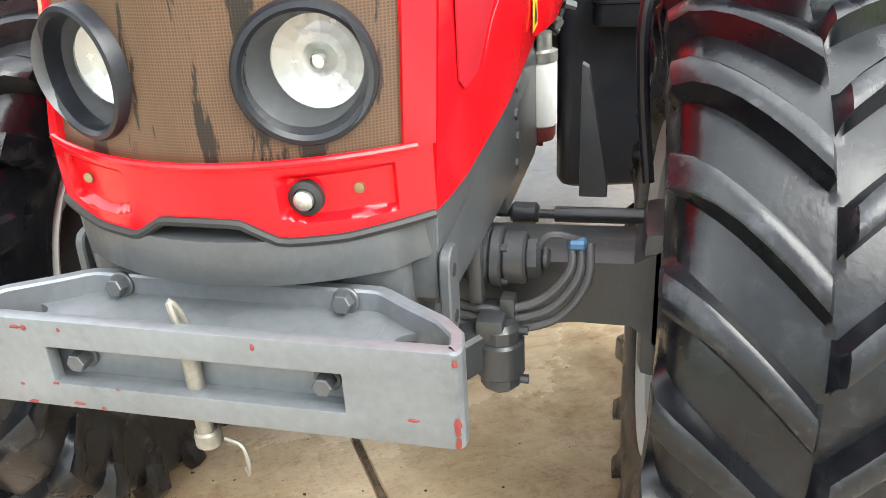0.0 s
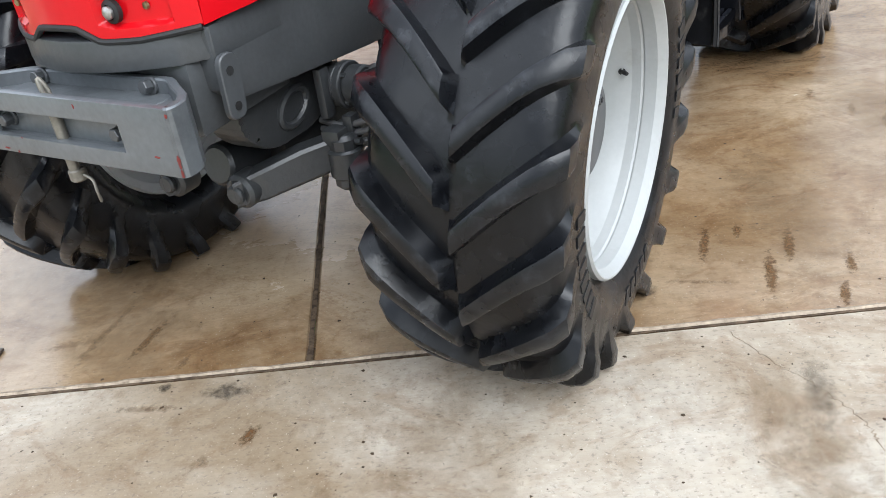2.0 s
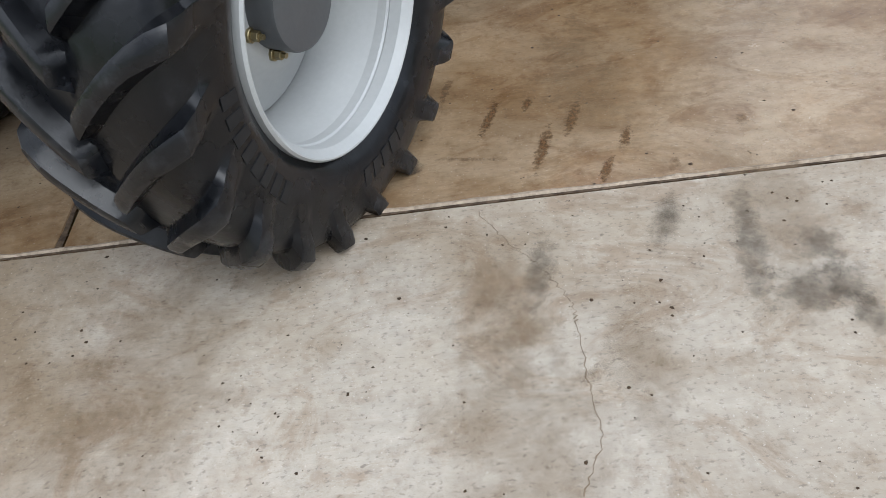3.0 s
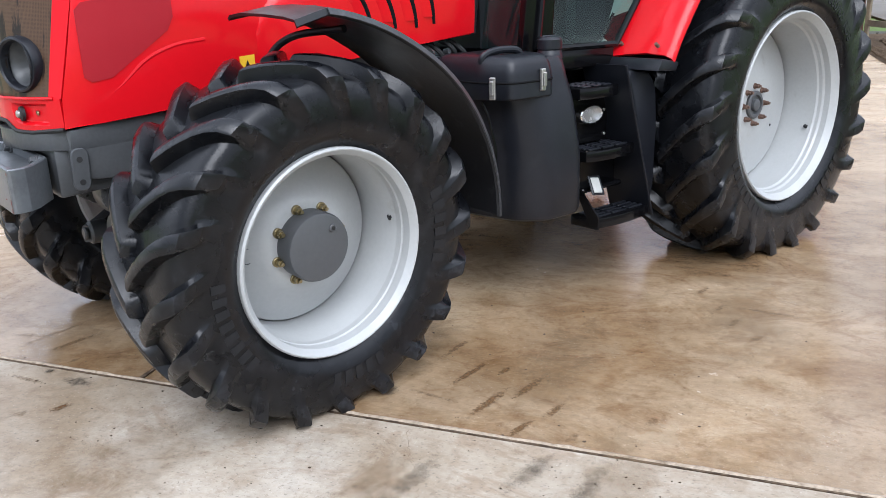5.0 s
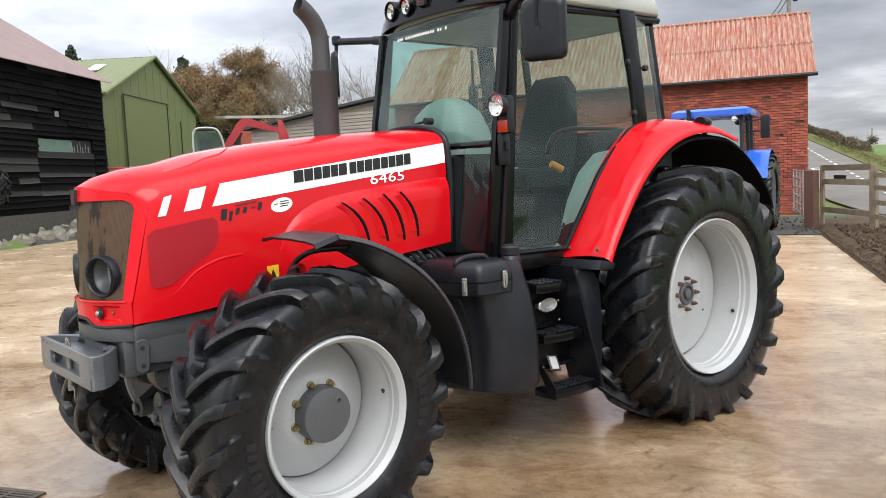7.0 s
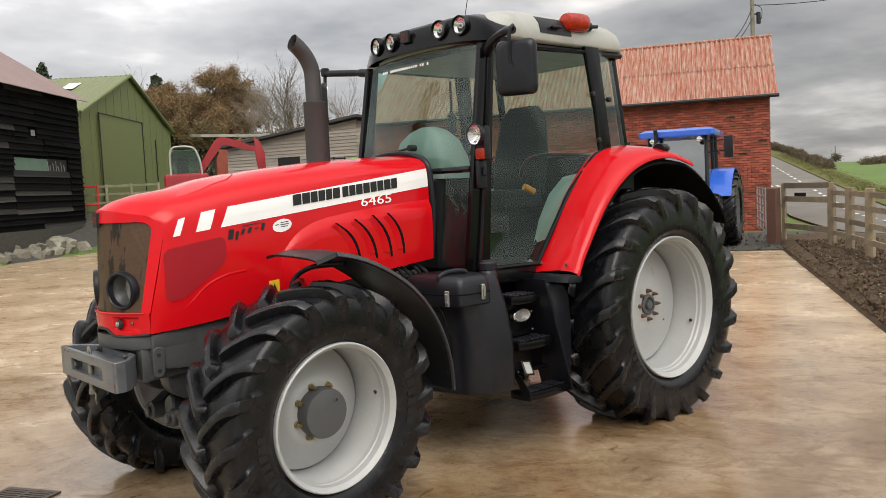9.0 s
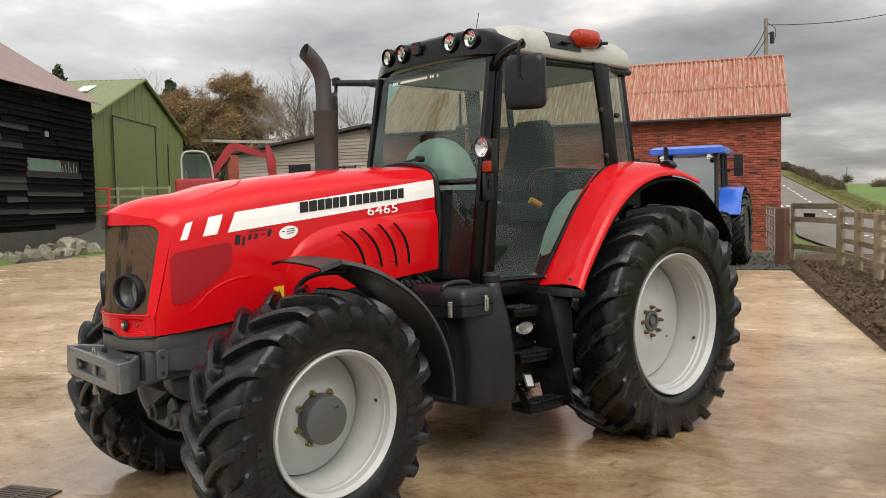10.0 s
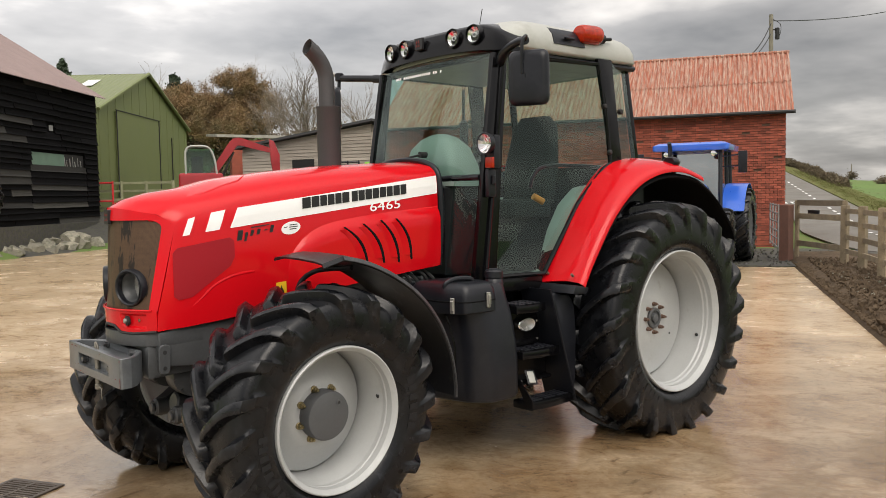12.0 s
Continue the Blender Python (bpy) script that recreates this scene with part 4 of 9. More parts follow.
def decals():
    stripe = side_patch("white_stripe", WHITE, ((-0.235, 1.578), (1.235, 1.752)), ((-0.185, 1.688), (1.235, 1.868)), label="white decal stripe along the bonnet")
    side_patch("white_stripe", WHITE, ((-0.375, 1.562), (-0.295, 1.572)), ((-0.335, 1.665), (-0.255, 1.678)), n=4)
    side_patch("white_stripe", WHITE, ((-0.500, 1.545), (-0.462, 1.550)), ((-0.462, 1.635), (-0.424, 1.645)), n=4)
    # brand lettering as plain bars, each as wide as the letter it stands for
    for x0, widths in ((0.213, (0.056, 0.052, 0.046, 0.046, 0.043, 0.050)), (0.557, (0.043, 0.045, 0.048, 0.048, 0.047, 0.046, 0.050, 0.046))):
        x = x0
        for w in widths:
            bm = tbm()
            z0 = 1.673 + (x - 0.213) * 0.1030
            y = side_y(x + w / 2, z0 + 0.03) - 0.0055
            q = [(x, z0), (x + w, z0 + w * 0.103), (x + w, z0 + 0.062 + w * 0.103), (x, z0 + 0.062)]
            add_prism(bm, [(a, y, b) for a, b in q], (0, -0.0012, 0))
            part("brand_block", bm, BLACK_DECAL, stripe)
            x += w + 0.0065
    t = text_verts("6465", 0.080, 0.002, 1.55)
    for v in t.verts:
        x, z = 0.684 + v.co.x, 1.645 + v.co.y + v.co.x * 0.075
        v.co = Vector((x, side_y(x, z) - 0.004 - v.co.z, z))
    part("model_number", fix(t), WHITE, tractor, "white model number lettering", smooth=False)
    bm = tbm()
    for x, z, w, h in ((-0.200, 1.508, 0.030, 0.056), (-0.158, 1.502, 0.016, 0.050), (-0.122, 1.530, 0.018, 0.034), (-0.084, 1.536, 0.020, 0.032), (-0.040, 1.556, 0.022, 0.009), (-0.002, 1.546, 0.020, 0.042)):
        y = side_y(x, z) - 0.004
        add_prism(bm, [(x, y, z), (x + w, y, z + 0.003), (x + w + 0.010, y, z + h), (x + 0.010, y, z + h)], (0, -0.001, 0))
    y = side_y(-0.05, 1.58) - 0.004
    add_prism(bm, [(-0.115, y, 1.574), (0.0, y, 1.588), (0.0, y, 1.593), (-0.115, y, 1.580)], (0, -0.001, 0))
    part("script_bars", bm, BLACK_DECAL, tractor, "thin black script lettering blocks")
    # oval dealer sticker
    bm = tbm()
    c = (0.134, 1.566)
    pts = [(c[0] + 0.062 * math.cos(a), side_y(c[0], c[1]) - 0.003, c[1] + 0.036 * math.sin(a) + 0.008 * math.cos(a)) for a in np.linspace(0, 2 * math.pi, 28, endpoint=False)]
    add_prism(bm, pts, (0, -0.001, 0))
    st = part("oval_sticker", bm, WHITE, tractor, "white oval sticker")
    bm = tbm()
    for i, (dx, dz, w) in enumerate(((-0.01, 0.014, 0.05), (-0.012, 0.002, 0.055), (-0.01, -0.010, 0.045), (-0.045, 0.0, 0.022))):
        y = side_y(*c) - 0.0045
        add_prism(bm, [(c[0] + dx, y, c[1] + dz), (c[0] + dx + w, y, c[1] + dz + 0.004), (c[0] + dx + w, y, c[1] + dz + 0.009), (c[0] + dx, y, c[1] + dz + 0.005)], (0, -0.0008, 0))
    part("sticker_bars", bm, LEAF_DARK, st)
    bm = tbm()
    y = side_y(0.06, 1.22) - 0.004
    add_prism(bm, [(0.03, y, 1.185), (0.095, y, 1.19), (0.095, y, 1.265), (0.03, y, 1.26)], (0, -0.001, 0))
    wl = part("warning_label", bm, YELLOW, tractor, "yellow warning label")
    bm = tbm()
    add_prism(bm, [(0.045, y - 0.002, 1.20), (0.08, y - 0.002, 1.20), (0.062, y - 0.002, 1.245)], (0, -0.0008, 0))
    part("label_mark", bm, BLACK_DECAL, wl)
    # dark red side panel
    bm = tbm()
    rows = []
    for x in np.linspace(-0.555, -0.215, 15):
        r = min(1.0, (x + 0.555) / 0.03, (-0.215 - x) / 0.03)
        c = 0.022 * (1 - math.sqrt(max(0.0, 1 - (1 - r) ** 2)))
        top = interp([-0.555, -0.215], [1.480, 1.532], x) - c
        bot = interp([-0.555, -0.46, -0.36, -0.225, -0.215], [1.208, 1.222, 1.290, 1.385, 1.40], x) + c
        rows.append([Vector((x, side_y(x, bot + (top - bot) * t) - 0.0035 - 0.007 * max(0.0, min(1.0, (-0.38 - x) / 0.14)), bot + (top - bot) * t)) for t in np.linspace(0, 1, 7)])
    add_loft(bm, rows, closed=False)
    thicken(bm, 0.003, (0, -1, 0))
    part("side_panel", bm, RED_LENS, tractor, "dark red perforated side panel", smooth=False)
    # raised crease that runs under the side panel
    bm = tbm()
    pts = curve_pts([(-0.60, 1.13), (-0.50, 1.15), (-0.42, 1.20), (-0.33, 1.275), (-0.22, 1.32), (-0.1, 1.335)], 5)
    pts = [Vector((p[0], p[1], 0)) for p in pts]
    add_tube(bm, [(p.x, side_y(p.x, p.y) + 0.0095, p.y) for p in pts], 0.0125, 10)
    part("bonnet_crease", fix(bm), RED, tractor)


decals()


def louvres():
    """The swollen panel with four dark slots behind the front wheel."""
    rows = []
    xs = np.linspace(0.11, 1.232, 36)
    for x in xs:
        top = interp([0.11, 0.14, 0.19, 0.25, 0.32, 0.42, 0.60, 0.85, 1.232], [1.36, 1.425, 1.485, 1.530, 1.565, 1.592, 1.618, 1.642, 1.670], x)
        bot = interp([0.11, 0.5, 0.9, 1.24], [1.16, 1.21, 1.25, 1.285], x)
        row = []
        for j in range(11):
            t = j / 10
            z = bot + (top - bot) * t
            edge = min(1.0, (x - 0.11) / 0.16, (1 - t) / 0.22)
            edge = max(0.0, edge)
            lift = 0.034 * (1 - (1 - edge) ** 2)
            row.append(Vector((x, side_y(x, z) - lift + 0.001, z)))
        rows.append(row)
    bm = add_loft(tbm(), rows, closed=False)
    bulge = part("louvre_panel", thicken(bm, 0.008, (0, -1, 0)), RED, tractor, "swollen red bonnet panel with louvre slots", sharp=50)
    slots = (((0.474, 1.560), (0.640, 1.342)), ((0.615, 1.574), (0.768, 1.327)), ((0.748, 1.592), (0.884, 1.325)), ((0.867, 1.598), (0.984, 1.336)))
    for (xa, za), (xb, zb) in slots:
        L = []
        for t in np.linspace(0, 1, 11):
            bow = 0.030 * math.sin(math.pi * t)
            L.append((xa + (xb - xa) * t + bow, za + (zb - za) * t + bow * 0.55, 0.019 * math.sin(math.pi * min(1.0, 0.10 + t * 0.80)) ** 0.45 + 0.004))
        bm = tbm()
        rows = [[Vector((x - w * 0.55, side_y(x, z) - 0.0345, z)), Vector((x, side_y(x, z) - 0.038, z)), Vector((x + w * 0.55, side_y(x, z) - 0.0345, z))] for x, z, w in L]
        add_loft(bm, rows, closed=False)
        part("louvre_slot", thicken(bm, 0.003, (0, -1, 0)), LINER, bulge)
        # pressed red scoop before each slot
        bm = tbm()
        rows = [[Vector((x - w * 0.6 - 0.050, side_y(x, z) - 0.0335, z)), Vector((x - w * 0.6 - 0.022, side_y(x, z) - 0.041, z)), Vector((x - w * 0.6 - 0.004, side_y(x, z) - 0.044, z)), Vector((x - w * 0.6, side_y(x, z) - 0.036, z))] for x, z, w in L[1:-1]]
        add_loft(bm, rows, closed=False)
        part("louvre_lip", thicken(bm, 0.002, (0, -1, 0)), RED, bulge, sharp=60)


louvres()


def front_end():
    # curved casting below the nose
    plan = [(-0.775 + 1.3 * y * y + (0.02 if abs(y) > 0.27 else 0), y) for y in np.linspace(-0.315, 0.315, 25)]
    plan = [(0.55, -0.30)] + plan + [(0.55, 0.30)]
    bm = tbm()
    add_prism(bm, [(x, y, 0.975) for x, y in plan], (0, 0, 0.075), 0.008)
    fr = part("front_casting", bm, CAST, tractor, "dark grey cast-iron front frame")
    for s in (-1, 1):
        bm = tbm()
        side = [(-0.64, 1.045), (-0.54, 1.062), (0.06, 1.10), (0.16, 1.09), (0.19, 0.818), (-0.05, 0.826), (-0.37, 0.846), (-0.58, 0.862), (-0.63, 0.90)]
        add_prism(bm, [(x, s * 0.312, z) for x, z in side], (0, -s * 0.07, 0), 0.012)
        part("side_frame", bm, CAST, fr)
        bm = tbm()
        add_prism(bm, [(x, s * 0.300, z) for x, z in ((0.02, 1.06), (0.62, 1.16), (0.64, 0.80), (0.52, 0.745), (0.05, 0.757))], (0, -s * 0.03, 0), 0.006)
        part("rear_side_plate", bm, CAST, fr)
        for k in range(4):
            bm = tbm()
            add_cyl(bm, (0.12 + 0.02 * (k % 2), s * 0.300, 0.86 + 0.06 * k), (0.12 + 0.02 * (k % 2), s * 0.318, 0.86 + 0.06 * k), 0.014, seg=6, bevel=0.002)
            part("frame_bolt", fix(bm), CAST, fr)
    bm = tbm()
    add_prism(bm, [(x, 0.27, z) for x, z in ((-0.68, 0.98), (-0.55, 0.98), (-0.35, 0.90), (-0.35, 0.82), (-0.68, 0.80))], (0, -0.54, 0), 0.015)
    part("weight_mount", bm, CAST, fr)
    # frame rails towards the cab and the engine between them
    bm = tbm()
    add_box(bm, (-0.45, -0.24, 0.86), (1.0, 0.24, 1.24), 0.03)
    for x in (0.05, 0.3, 0.55, 0.8):
        add_cyl(bm, (x, -0.24, 1.05), (x, -0.30, 1.05), 0.05, bevel=0.008)
    add_cyl(bm, (0.35, -0.3, 1.18), (0.75, -0.3, 1.2), 0.05, bevel=0.01)
    part("engine_block", bm, DARK, tractor, "oily dark engine block")
    bm = tbm()
    add_box(bm, (0.95, -0.26, 0.58), (2.7, 0.26, 1.12), 0.05)
    add_cyl(bm, (2.88, -0.62, 0.835), (2.88, 0.62, 0.835), 0.13, seg=24, bevel=0.02)
    add_box(bm, (2.6, -0.32, 0.6), (3.2, 0.32, 1.2), 0.06)
    part("gearbox", bm, DARK, tractor, "dark gearbox and rear axle housing")

    # front weight: an open tray with a slotted front
    weight = weight_tray()
    for y in (-0.197, 0.197):
        bm = tbm()
        add_cyl(bm, (-0.829, y, 0.876), (-0.838, y, 0.876), 0.021, seg=18, bevel=0.002)
        add_cyl(bm, (-0.836, y, 0.876), (-0.862, y, 0.876), 0.0155, seg=6, bevel=0.002)
        part("weight_bolt", fix(bm), CAST, weight)
        bm = tbm()
        add_cyl(bm, (-0.715, y * 0.97, 0.938), (-0.727, y * 0.97, 0.940), 0.021, seg=18, bevel=0.002)
        add_cyl(bm, (-0.726, y * 0.97, 0.940), (-0.748, y * 0.97, 0.944), 0.0155, seg=6, bevel=0.002)
        part("weight_bolt", fix(bm), CAST, weight)
        bm = tbm()
        add_box(bm, (-0.785, y * 0.97 - 0.035, 0.894), (-0.71, y * 0.97 + 0.035, 0.912), 0.012, seg=2)
        part("bolt_boss", bm, WEIGHT, weight)
    bm = tbm()
    add_tube(bm, [(-0.842, 0.012, 0.735), (-0.842, 0.012, 0.93)], 0.0135, 12)
    add_tube(bm, curve_pts([(-0.838, 0.012, 0.90), (-0.835, 0.014, 0.955), (-0.842, 0.026, 0.985), (-0.846, 0.020, 0.96), (-0.842, 0.012, 0.93)], 5), 0.006, 8)
    add_cyl(bm, (-0.838, 0.012, 0.735), (-0.838, 0.012, 0.765), 0.021, seg=14, bevel=0.004)
    part("drawbar_pin", fix(bm), PIN_STEEL, weight, "dull steel drawbar pin with a spring clip")
    bm = tbm()
    add_tube(bm, curve_pts([(-0.845, -0.02, 0.755), (-0.845, -0.045, 0.745), (-0.85, -0.055, 0.72), (-0.845, -0.05, 0.69), (-0.84, -0.043, 0.70)], 5), 0.0035, 6)
    part("spring_clip", fix(bm), PIN_STEEL, weight)
    rng = random.Random(4)
    bm = tbm()
    for k in range(18):
        y = rng.choice((rng.uniform(-0.39, 0.37), rng.uniform(0.1, 0.35), -0.392))
        z = rng.choice((0.806, 0.812, 0.838, 0.845, 0.94, 0.915))
        w, h = rng.uniform(0.003, 0.014), rng.uniform(0.002, 0.006)
        if y < -0.38:
            w, h = 0.005, rng.uniform(0.006, 0.014)
        pts = [(-0.8705, y + w * math.cos(a) * rng.uniform(0.6, 1.2), z + h * math.sin(a) * rng.uniform(0.6, 1.3)) for a in np.linspace(0, 2 * math.pi, 8, endpoint=False)]
        ring = [bm.verts.new(p) for p in pts]
        peak = bm.verts.new((-0.8718, y, z))
        for i in range(8):
            bm.faces.new((ring[i], ring[(i + 1) % 8], peak))
    chips = part("chipped_paint", fix(bm), CHIP, weight, "chips of old red paint", smooth=False)
    chips["kind"] = "stuff"

    # side brackets with two holes
    for s in (-1, 1):
        bm = tbm()
        pts = round_poly([(-0.645, 0.83), (-0.585, 0.83), (-0.578, 0.985), (-0.64, 0.985)], 0.03, 5)
        add_prism(bm, [(p[0], s * 0.314, p[1]) for p in pts], (0, s * 0.018, 0), 0.003, 1)
        br = part("bracket_plate", bm, CAST, tractor)
        for z in (0.862, 0.945):
            bm = tbm()
            add_cyl(bm, (-0.613, s * 0.331, z), (-0.613, s * 0.3335, z), 0.011, seg=14)
            part("bracket_hole", fix(bm), DARK, br)


def weight_tray():
    """A tray: bent side and back walls, a pierced floor, a front plate with one long slot."""
    bm = tbm()
    ys, zs = (-0.388, -0.232, 0.232, 0.388), (0.802, 0.845, 0.908, 0.955)
    grid = [[[bm.verts.new((x, y, z)) for z in zs] for y in ys] for x in (-0.870, -0.846)]
    f, b = grid
    for i in range(3):
        for j in range(3):
            if (i, j) != (1, 1):
                bm.faces.new((f[i][j], f[i][j + 1], f[i + 1][j + 1], f[i + 1][j]))
                bm.faces.new((b[i][j], b[i + 1][j], b[i + 1][j + 1], b[i][j + 1]))
    for i in range(3):
        for j in (0, 3):
            bm.faces.new((f[i][j], f[i + 1][j], b[i + 1][j], b[i][j]))
            bm.faces.new((f[j][i], f[j][i + 1], b[j][i + 1], b[j][i]))
    for i0, j0, i1, j1 in ((1, 1, 2, 1), (2, 1, 2, 2), (2, 2, 1, 2), (1, 2, 1, 1)):
        bm.faces.new((f[i0][j0], f[i1][j1], b[i1][j1], b[i0][j0]))
    fix(bm)
    edges = [e for e in bm.edges if len(e.link_faces) == 2 and e.calc_face_angle(0) > 1]
    bmesh.ops.bevel(bm, geom=edges, offset=0.0035, segments=2, profile=0.6, affect="EDGES")
    tray = part("front_weight", bm, WEIGHT, tractor, "worn grey steel front weight block with red chips", sharp=25)
    half = [(-0.8698, 0.3835), (-0.867, 0.3945), (-0.858, 0.399), (-0.84, 0.400), (-0.81, 0.392), (-0.775, 0.362), (-0.735, 0.300), (-0.708, 0.262), (-0.700, 0.245), (-0.698, 0.225)]
    path = [Vector((x, y)) for x, y in half] + [Vector((x, -y)) for x, y in half[::-1]]
    rows = []
    for i, p in enumerate(path):
        d = (path[min(i + 1, len(path) - 1)] - path[max(i - 1, 0)]).normalized()
        n = Vector((-d.y, d.x)) * -0.022
        if i in (0, len(path) - 1):
            n = Vector((0.024, 0))
        q = p + n
        rows.append([Vector((p.x, p.y, 0.803)), Vector((p.x, p.y, 0.952)), Vector((p.x + n.x * 0.15, p.y + n.y * 0.15, 0.956)), Vector((q.x - n.x * 0.15, q.y - n.y * 0.15, 0.956)), Vector((q.x, q.y, 0.952)), Vector((q.x, q.y, 0.803))])
    part("tray_wall", fix(add_loft(tbm(), rows)), WEIGHT, tray, sharp=22)
    # floor, pierced by an oval hole at both rounded ends
    bm = tbm()
    add_box(bm, (-0.848, -0.262, 0.910), (-0.712, 0.262, 0.922), 0.003)
    part("tray_floor", bm, WEIGHT, tray)
    edge = [Vector(p) for p in ((-0.847, 0.261), (-0.847, 0.388), (-0.82, 0.386), (-0.775, 0.352), (-0.735, 0.292), (-0.716, 0.261))]
    for s in (-1, 1):
        c = Vector((-0.794, 0.322))
        rim, hole = [], []
        for a in np.linspace(0, 2 * math.pi, 32, endpoint=False):
            u = Vector((math.cos(a), math.sin(a)))
            for p, q in zip(edge, edge[1:] + edge[:1]):
                e, w = q - p, p - c
                det = u.x * e.y - u.y * e.x
                if abs(det) < 1e-9:
                    continue
                k, f = (w.x * e.y - w.y * e.x) / det, (w.x * u.y - w.y * u.x) / det
                if k > 0 and -1e-6 <= f <= 1 + 1e-6:
                    rim.append(c + u * k)
                    break
            hole.append(c + Vector((0.025 * u.x, 0.036 * u.y)))
        rows = [[Vector((p.x, s * p.y, z)) for p in ring] for ring, z in ((hole, 0.908), (rim, 0.908), (rim, 0.920), (hole, 0.920), (hole, 0.908))]
        part("tray_floor", fix(add_loft(tbm(), rows, cap=False)), WEIGHT, tray, sharp=30)
    part("slot_back", add_box(tbm(), (-0.830, -0.26, 0.805), (-0.80, 0.26, 0.893)), WEIGHT, tray)
    part("slot_floor", add_box(tbm(), (-0.845, -0.26, 0.812), (-0.831, 0.26, 0.842)), WEIGHT, tray)
    return tray


front_end()


def axle():
    bm = tbm()
    half = ((0.14, 0.60, 0.13, 0.11), (0.30, 0.645, 0.095, 0.10), (0.48, 0.658, 0.082, 0.10), (0.60, 0.660, 0.085, 0.10), (0.655, 0.655, 0.13, 0.10))
    rows = []
    for y, zc, h, w in [(-q[0], *q[1:]) for q in half[::-1]] + list(half):
        x = -0.02
        rows.append([Vector((x - w, y, zc - h)), Vector((x + w, y, zc - h)), Vector((x + w, y, zc + h * 0.8)), Vector((x + w * 0.6, y, zc + h)), Vector((x - w * 0.6, y, zc + h)), Vector((x - w, y, zc + h * 0.8))])
    add_loft(bm, rows)
    fix(bm)
    beam = part("front_axle", bm, AXLE_IRON, tractor, "dark grey cast front axle beam", sharp=25)
    bm = tbm()
    m = Matrix.Translation((-0.07, -0.02, 0.57)) @ Matrix.Rotation(math.pi / 2, 4, "Y")
    add_lathe(bm, [(0, -0.22), (0.10, -0.20), (0.15, -0.12), (0.17, 0.0), (0.165, 0.12), (0.12, 0.22), (0.06, 0.3), (0, 0.3)], m, 32)
    add_cyl(bm, (-0.30, -0.02, 0.57), (-0.45, -0.02, 0.60), 0.075, 0.06, bevel=0.01)
    part("differential", fix(bm), AXLE_IRON, beam, "rounded dark grey differential housing")
    # cast pivot bracket with an oval recess beside the weight mount
    for s in (-1, 1):
        bm = tbm()
        pts = round_poly([(-0.52, 0.86), (-0.20, 0.90), (-0.10, 0.80), (-0.22, 0.66), (-0.44, 0.655), (-0.54, 0.74)], 0.07, 5)
        add_prism(bm, [(p[0], s * 0.235, p[1]) for p in pts], (0, -s * 0.12, 0), 0.02)
        part("pivot_bracket", bm, AXLE_IRON, beam)
        bm = tbm()
        pts = [(-0.33 + 0.055 * math.cos(a) + 0.02 * math.sin(a), s * 0.236, 0.745 + 0.045 * math.sin(a)) for a in np.linspace(0, 2 * math.pi, 24)]
        add_tube(bm, pts, 0.012, 8, cap=False)
        part("oval_rib", fix(bm), AXLE_IRON, beam)
        # lower lever and its round ends
        bm = tbm()
        rows = []
        for x, y, z, hw, hh in ((-0.50, 0.115, 0.552, 0.030, 0.036), (-0.43, 0.16, 0.560, 0.034, 0.044), (-0.34, 0.23, 0.582, 0.036, 0.048), (-0.27, 0.30, 0.600, 0.034, 0.046)):
            n = Vector((0.68, -s * 0.73, 0)) * hw
            p = Vector((x, s * y, z))
            rows.append([p + n * a + Vector((0, 0, hh * b)) for a, b in ((-1, -0.8), (-0.8, -1), (0.8, -1), (1, -0.8), (1, 0.8), (0.8, 1), (-0.8, 1), (-1, 0.8))])
        add_loft(bm, rows)
        add_cyl(bm, (-0.50, s * 0.13, 0.553), (-0.42, s * 0.13, 0.553), 0.050, seg=22, bevel=0.01)
        add_cyl(bm, (-0.52, s * 0.13, 0.553), (-0.50, s * 0.13, 0.553), 0.028, seg=16, bevel=0.006)
        part("lower_lever", fix(bm), AXLE_IRON, beam)
        bm = tbm()
        add_cyl(bm, (-0.27, s * 0.335, 0.495), (-0.27, s * 0.335, 0.655), 0.044, seg=10, bevel=0.012)
        add_cyl(bm, (-0.27, s * 0.335, 0.530), (-0.27, s * 0.335, 0.615), 0.052, seg=20, bevel=0.006)
        add_box(bm, (-0.31, s * 0.32 - 0.03, 0.620), (-0.20, s * 0.32 + 0.03, 0.672), 0.012, seg=2)
        part("ram_pivot", fix(bm), AXLE_IRON, beam)
        for z in (0.515, 0.635):
            bm = tbm()
            add_cyl(bm, (-0.27, s * 0.375, z), (-0.27, s * 0.395, z), 0.010, seg=6)
            part("pivot_bolt", fix(bm), AXLE_IRON, beam)
        # steering ram body above the axle with hoses
        bm = tbm()
        add_cyl(bm, (-0.19, s * 0.255, 0.762), (-0.19, s * 0.315, 0.763), 0.060, seg=28, bevel=0.010)
        add_cyl(bm, (-0.19, s * 0.310, 0.763), (-0.19, s * 0.335, 0.763), 0.066, seg=28, bevel=0.004)
        add_cyl(bm, (-0.19, s * 0.335, 0.763), (-0.19, s * 0.385, 0.764), 0.055, seg=24, bevel=0.006)
        add_cyl(bm, (-0.19, s * 0.380, 0.764), (-0.19, s * 0.415, 0.765), 0.044, seg=8, bevel=0.008)
        add_cyl(bm, (-0.19, s * 0.415, 0.765), (-0.19, s * 0.43, 0.765), 0.022, seg=18, bevel=0.004)
        add_box(bm, (-0.275, s * 0.288 - 0.014, 0.69), (-0.235, s * 0.288 + 0.014, 0.83), 0.008, seg=2)
        add_box(bm, (-0.262, s * 0.35 - 0.016, 0.62), (-0.222, s * 0.35 + 0.016, 0.70), 0.006, seg=2)
        part("steering_ram", fix(bm), AXLE_IRON, beam)
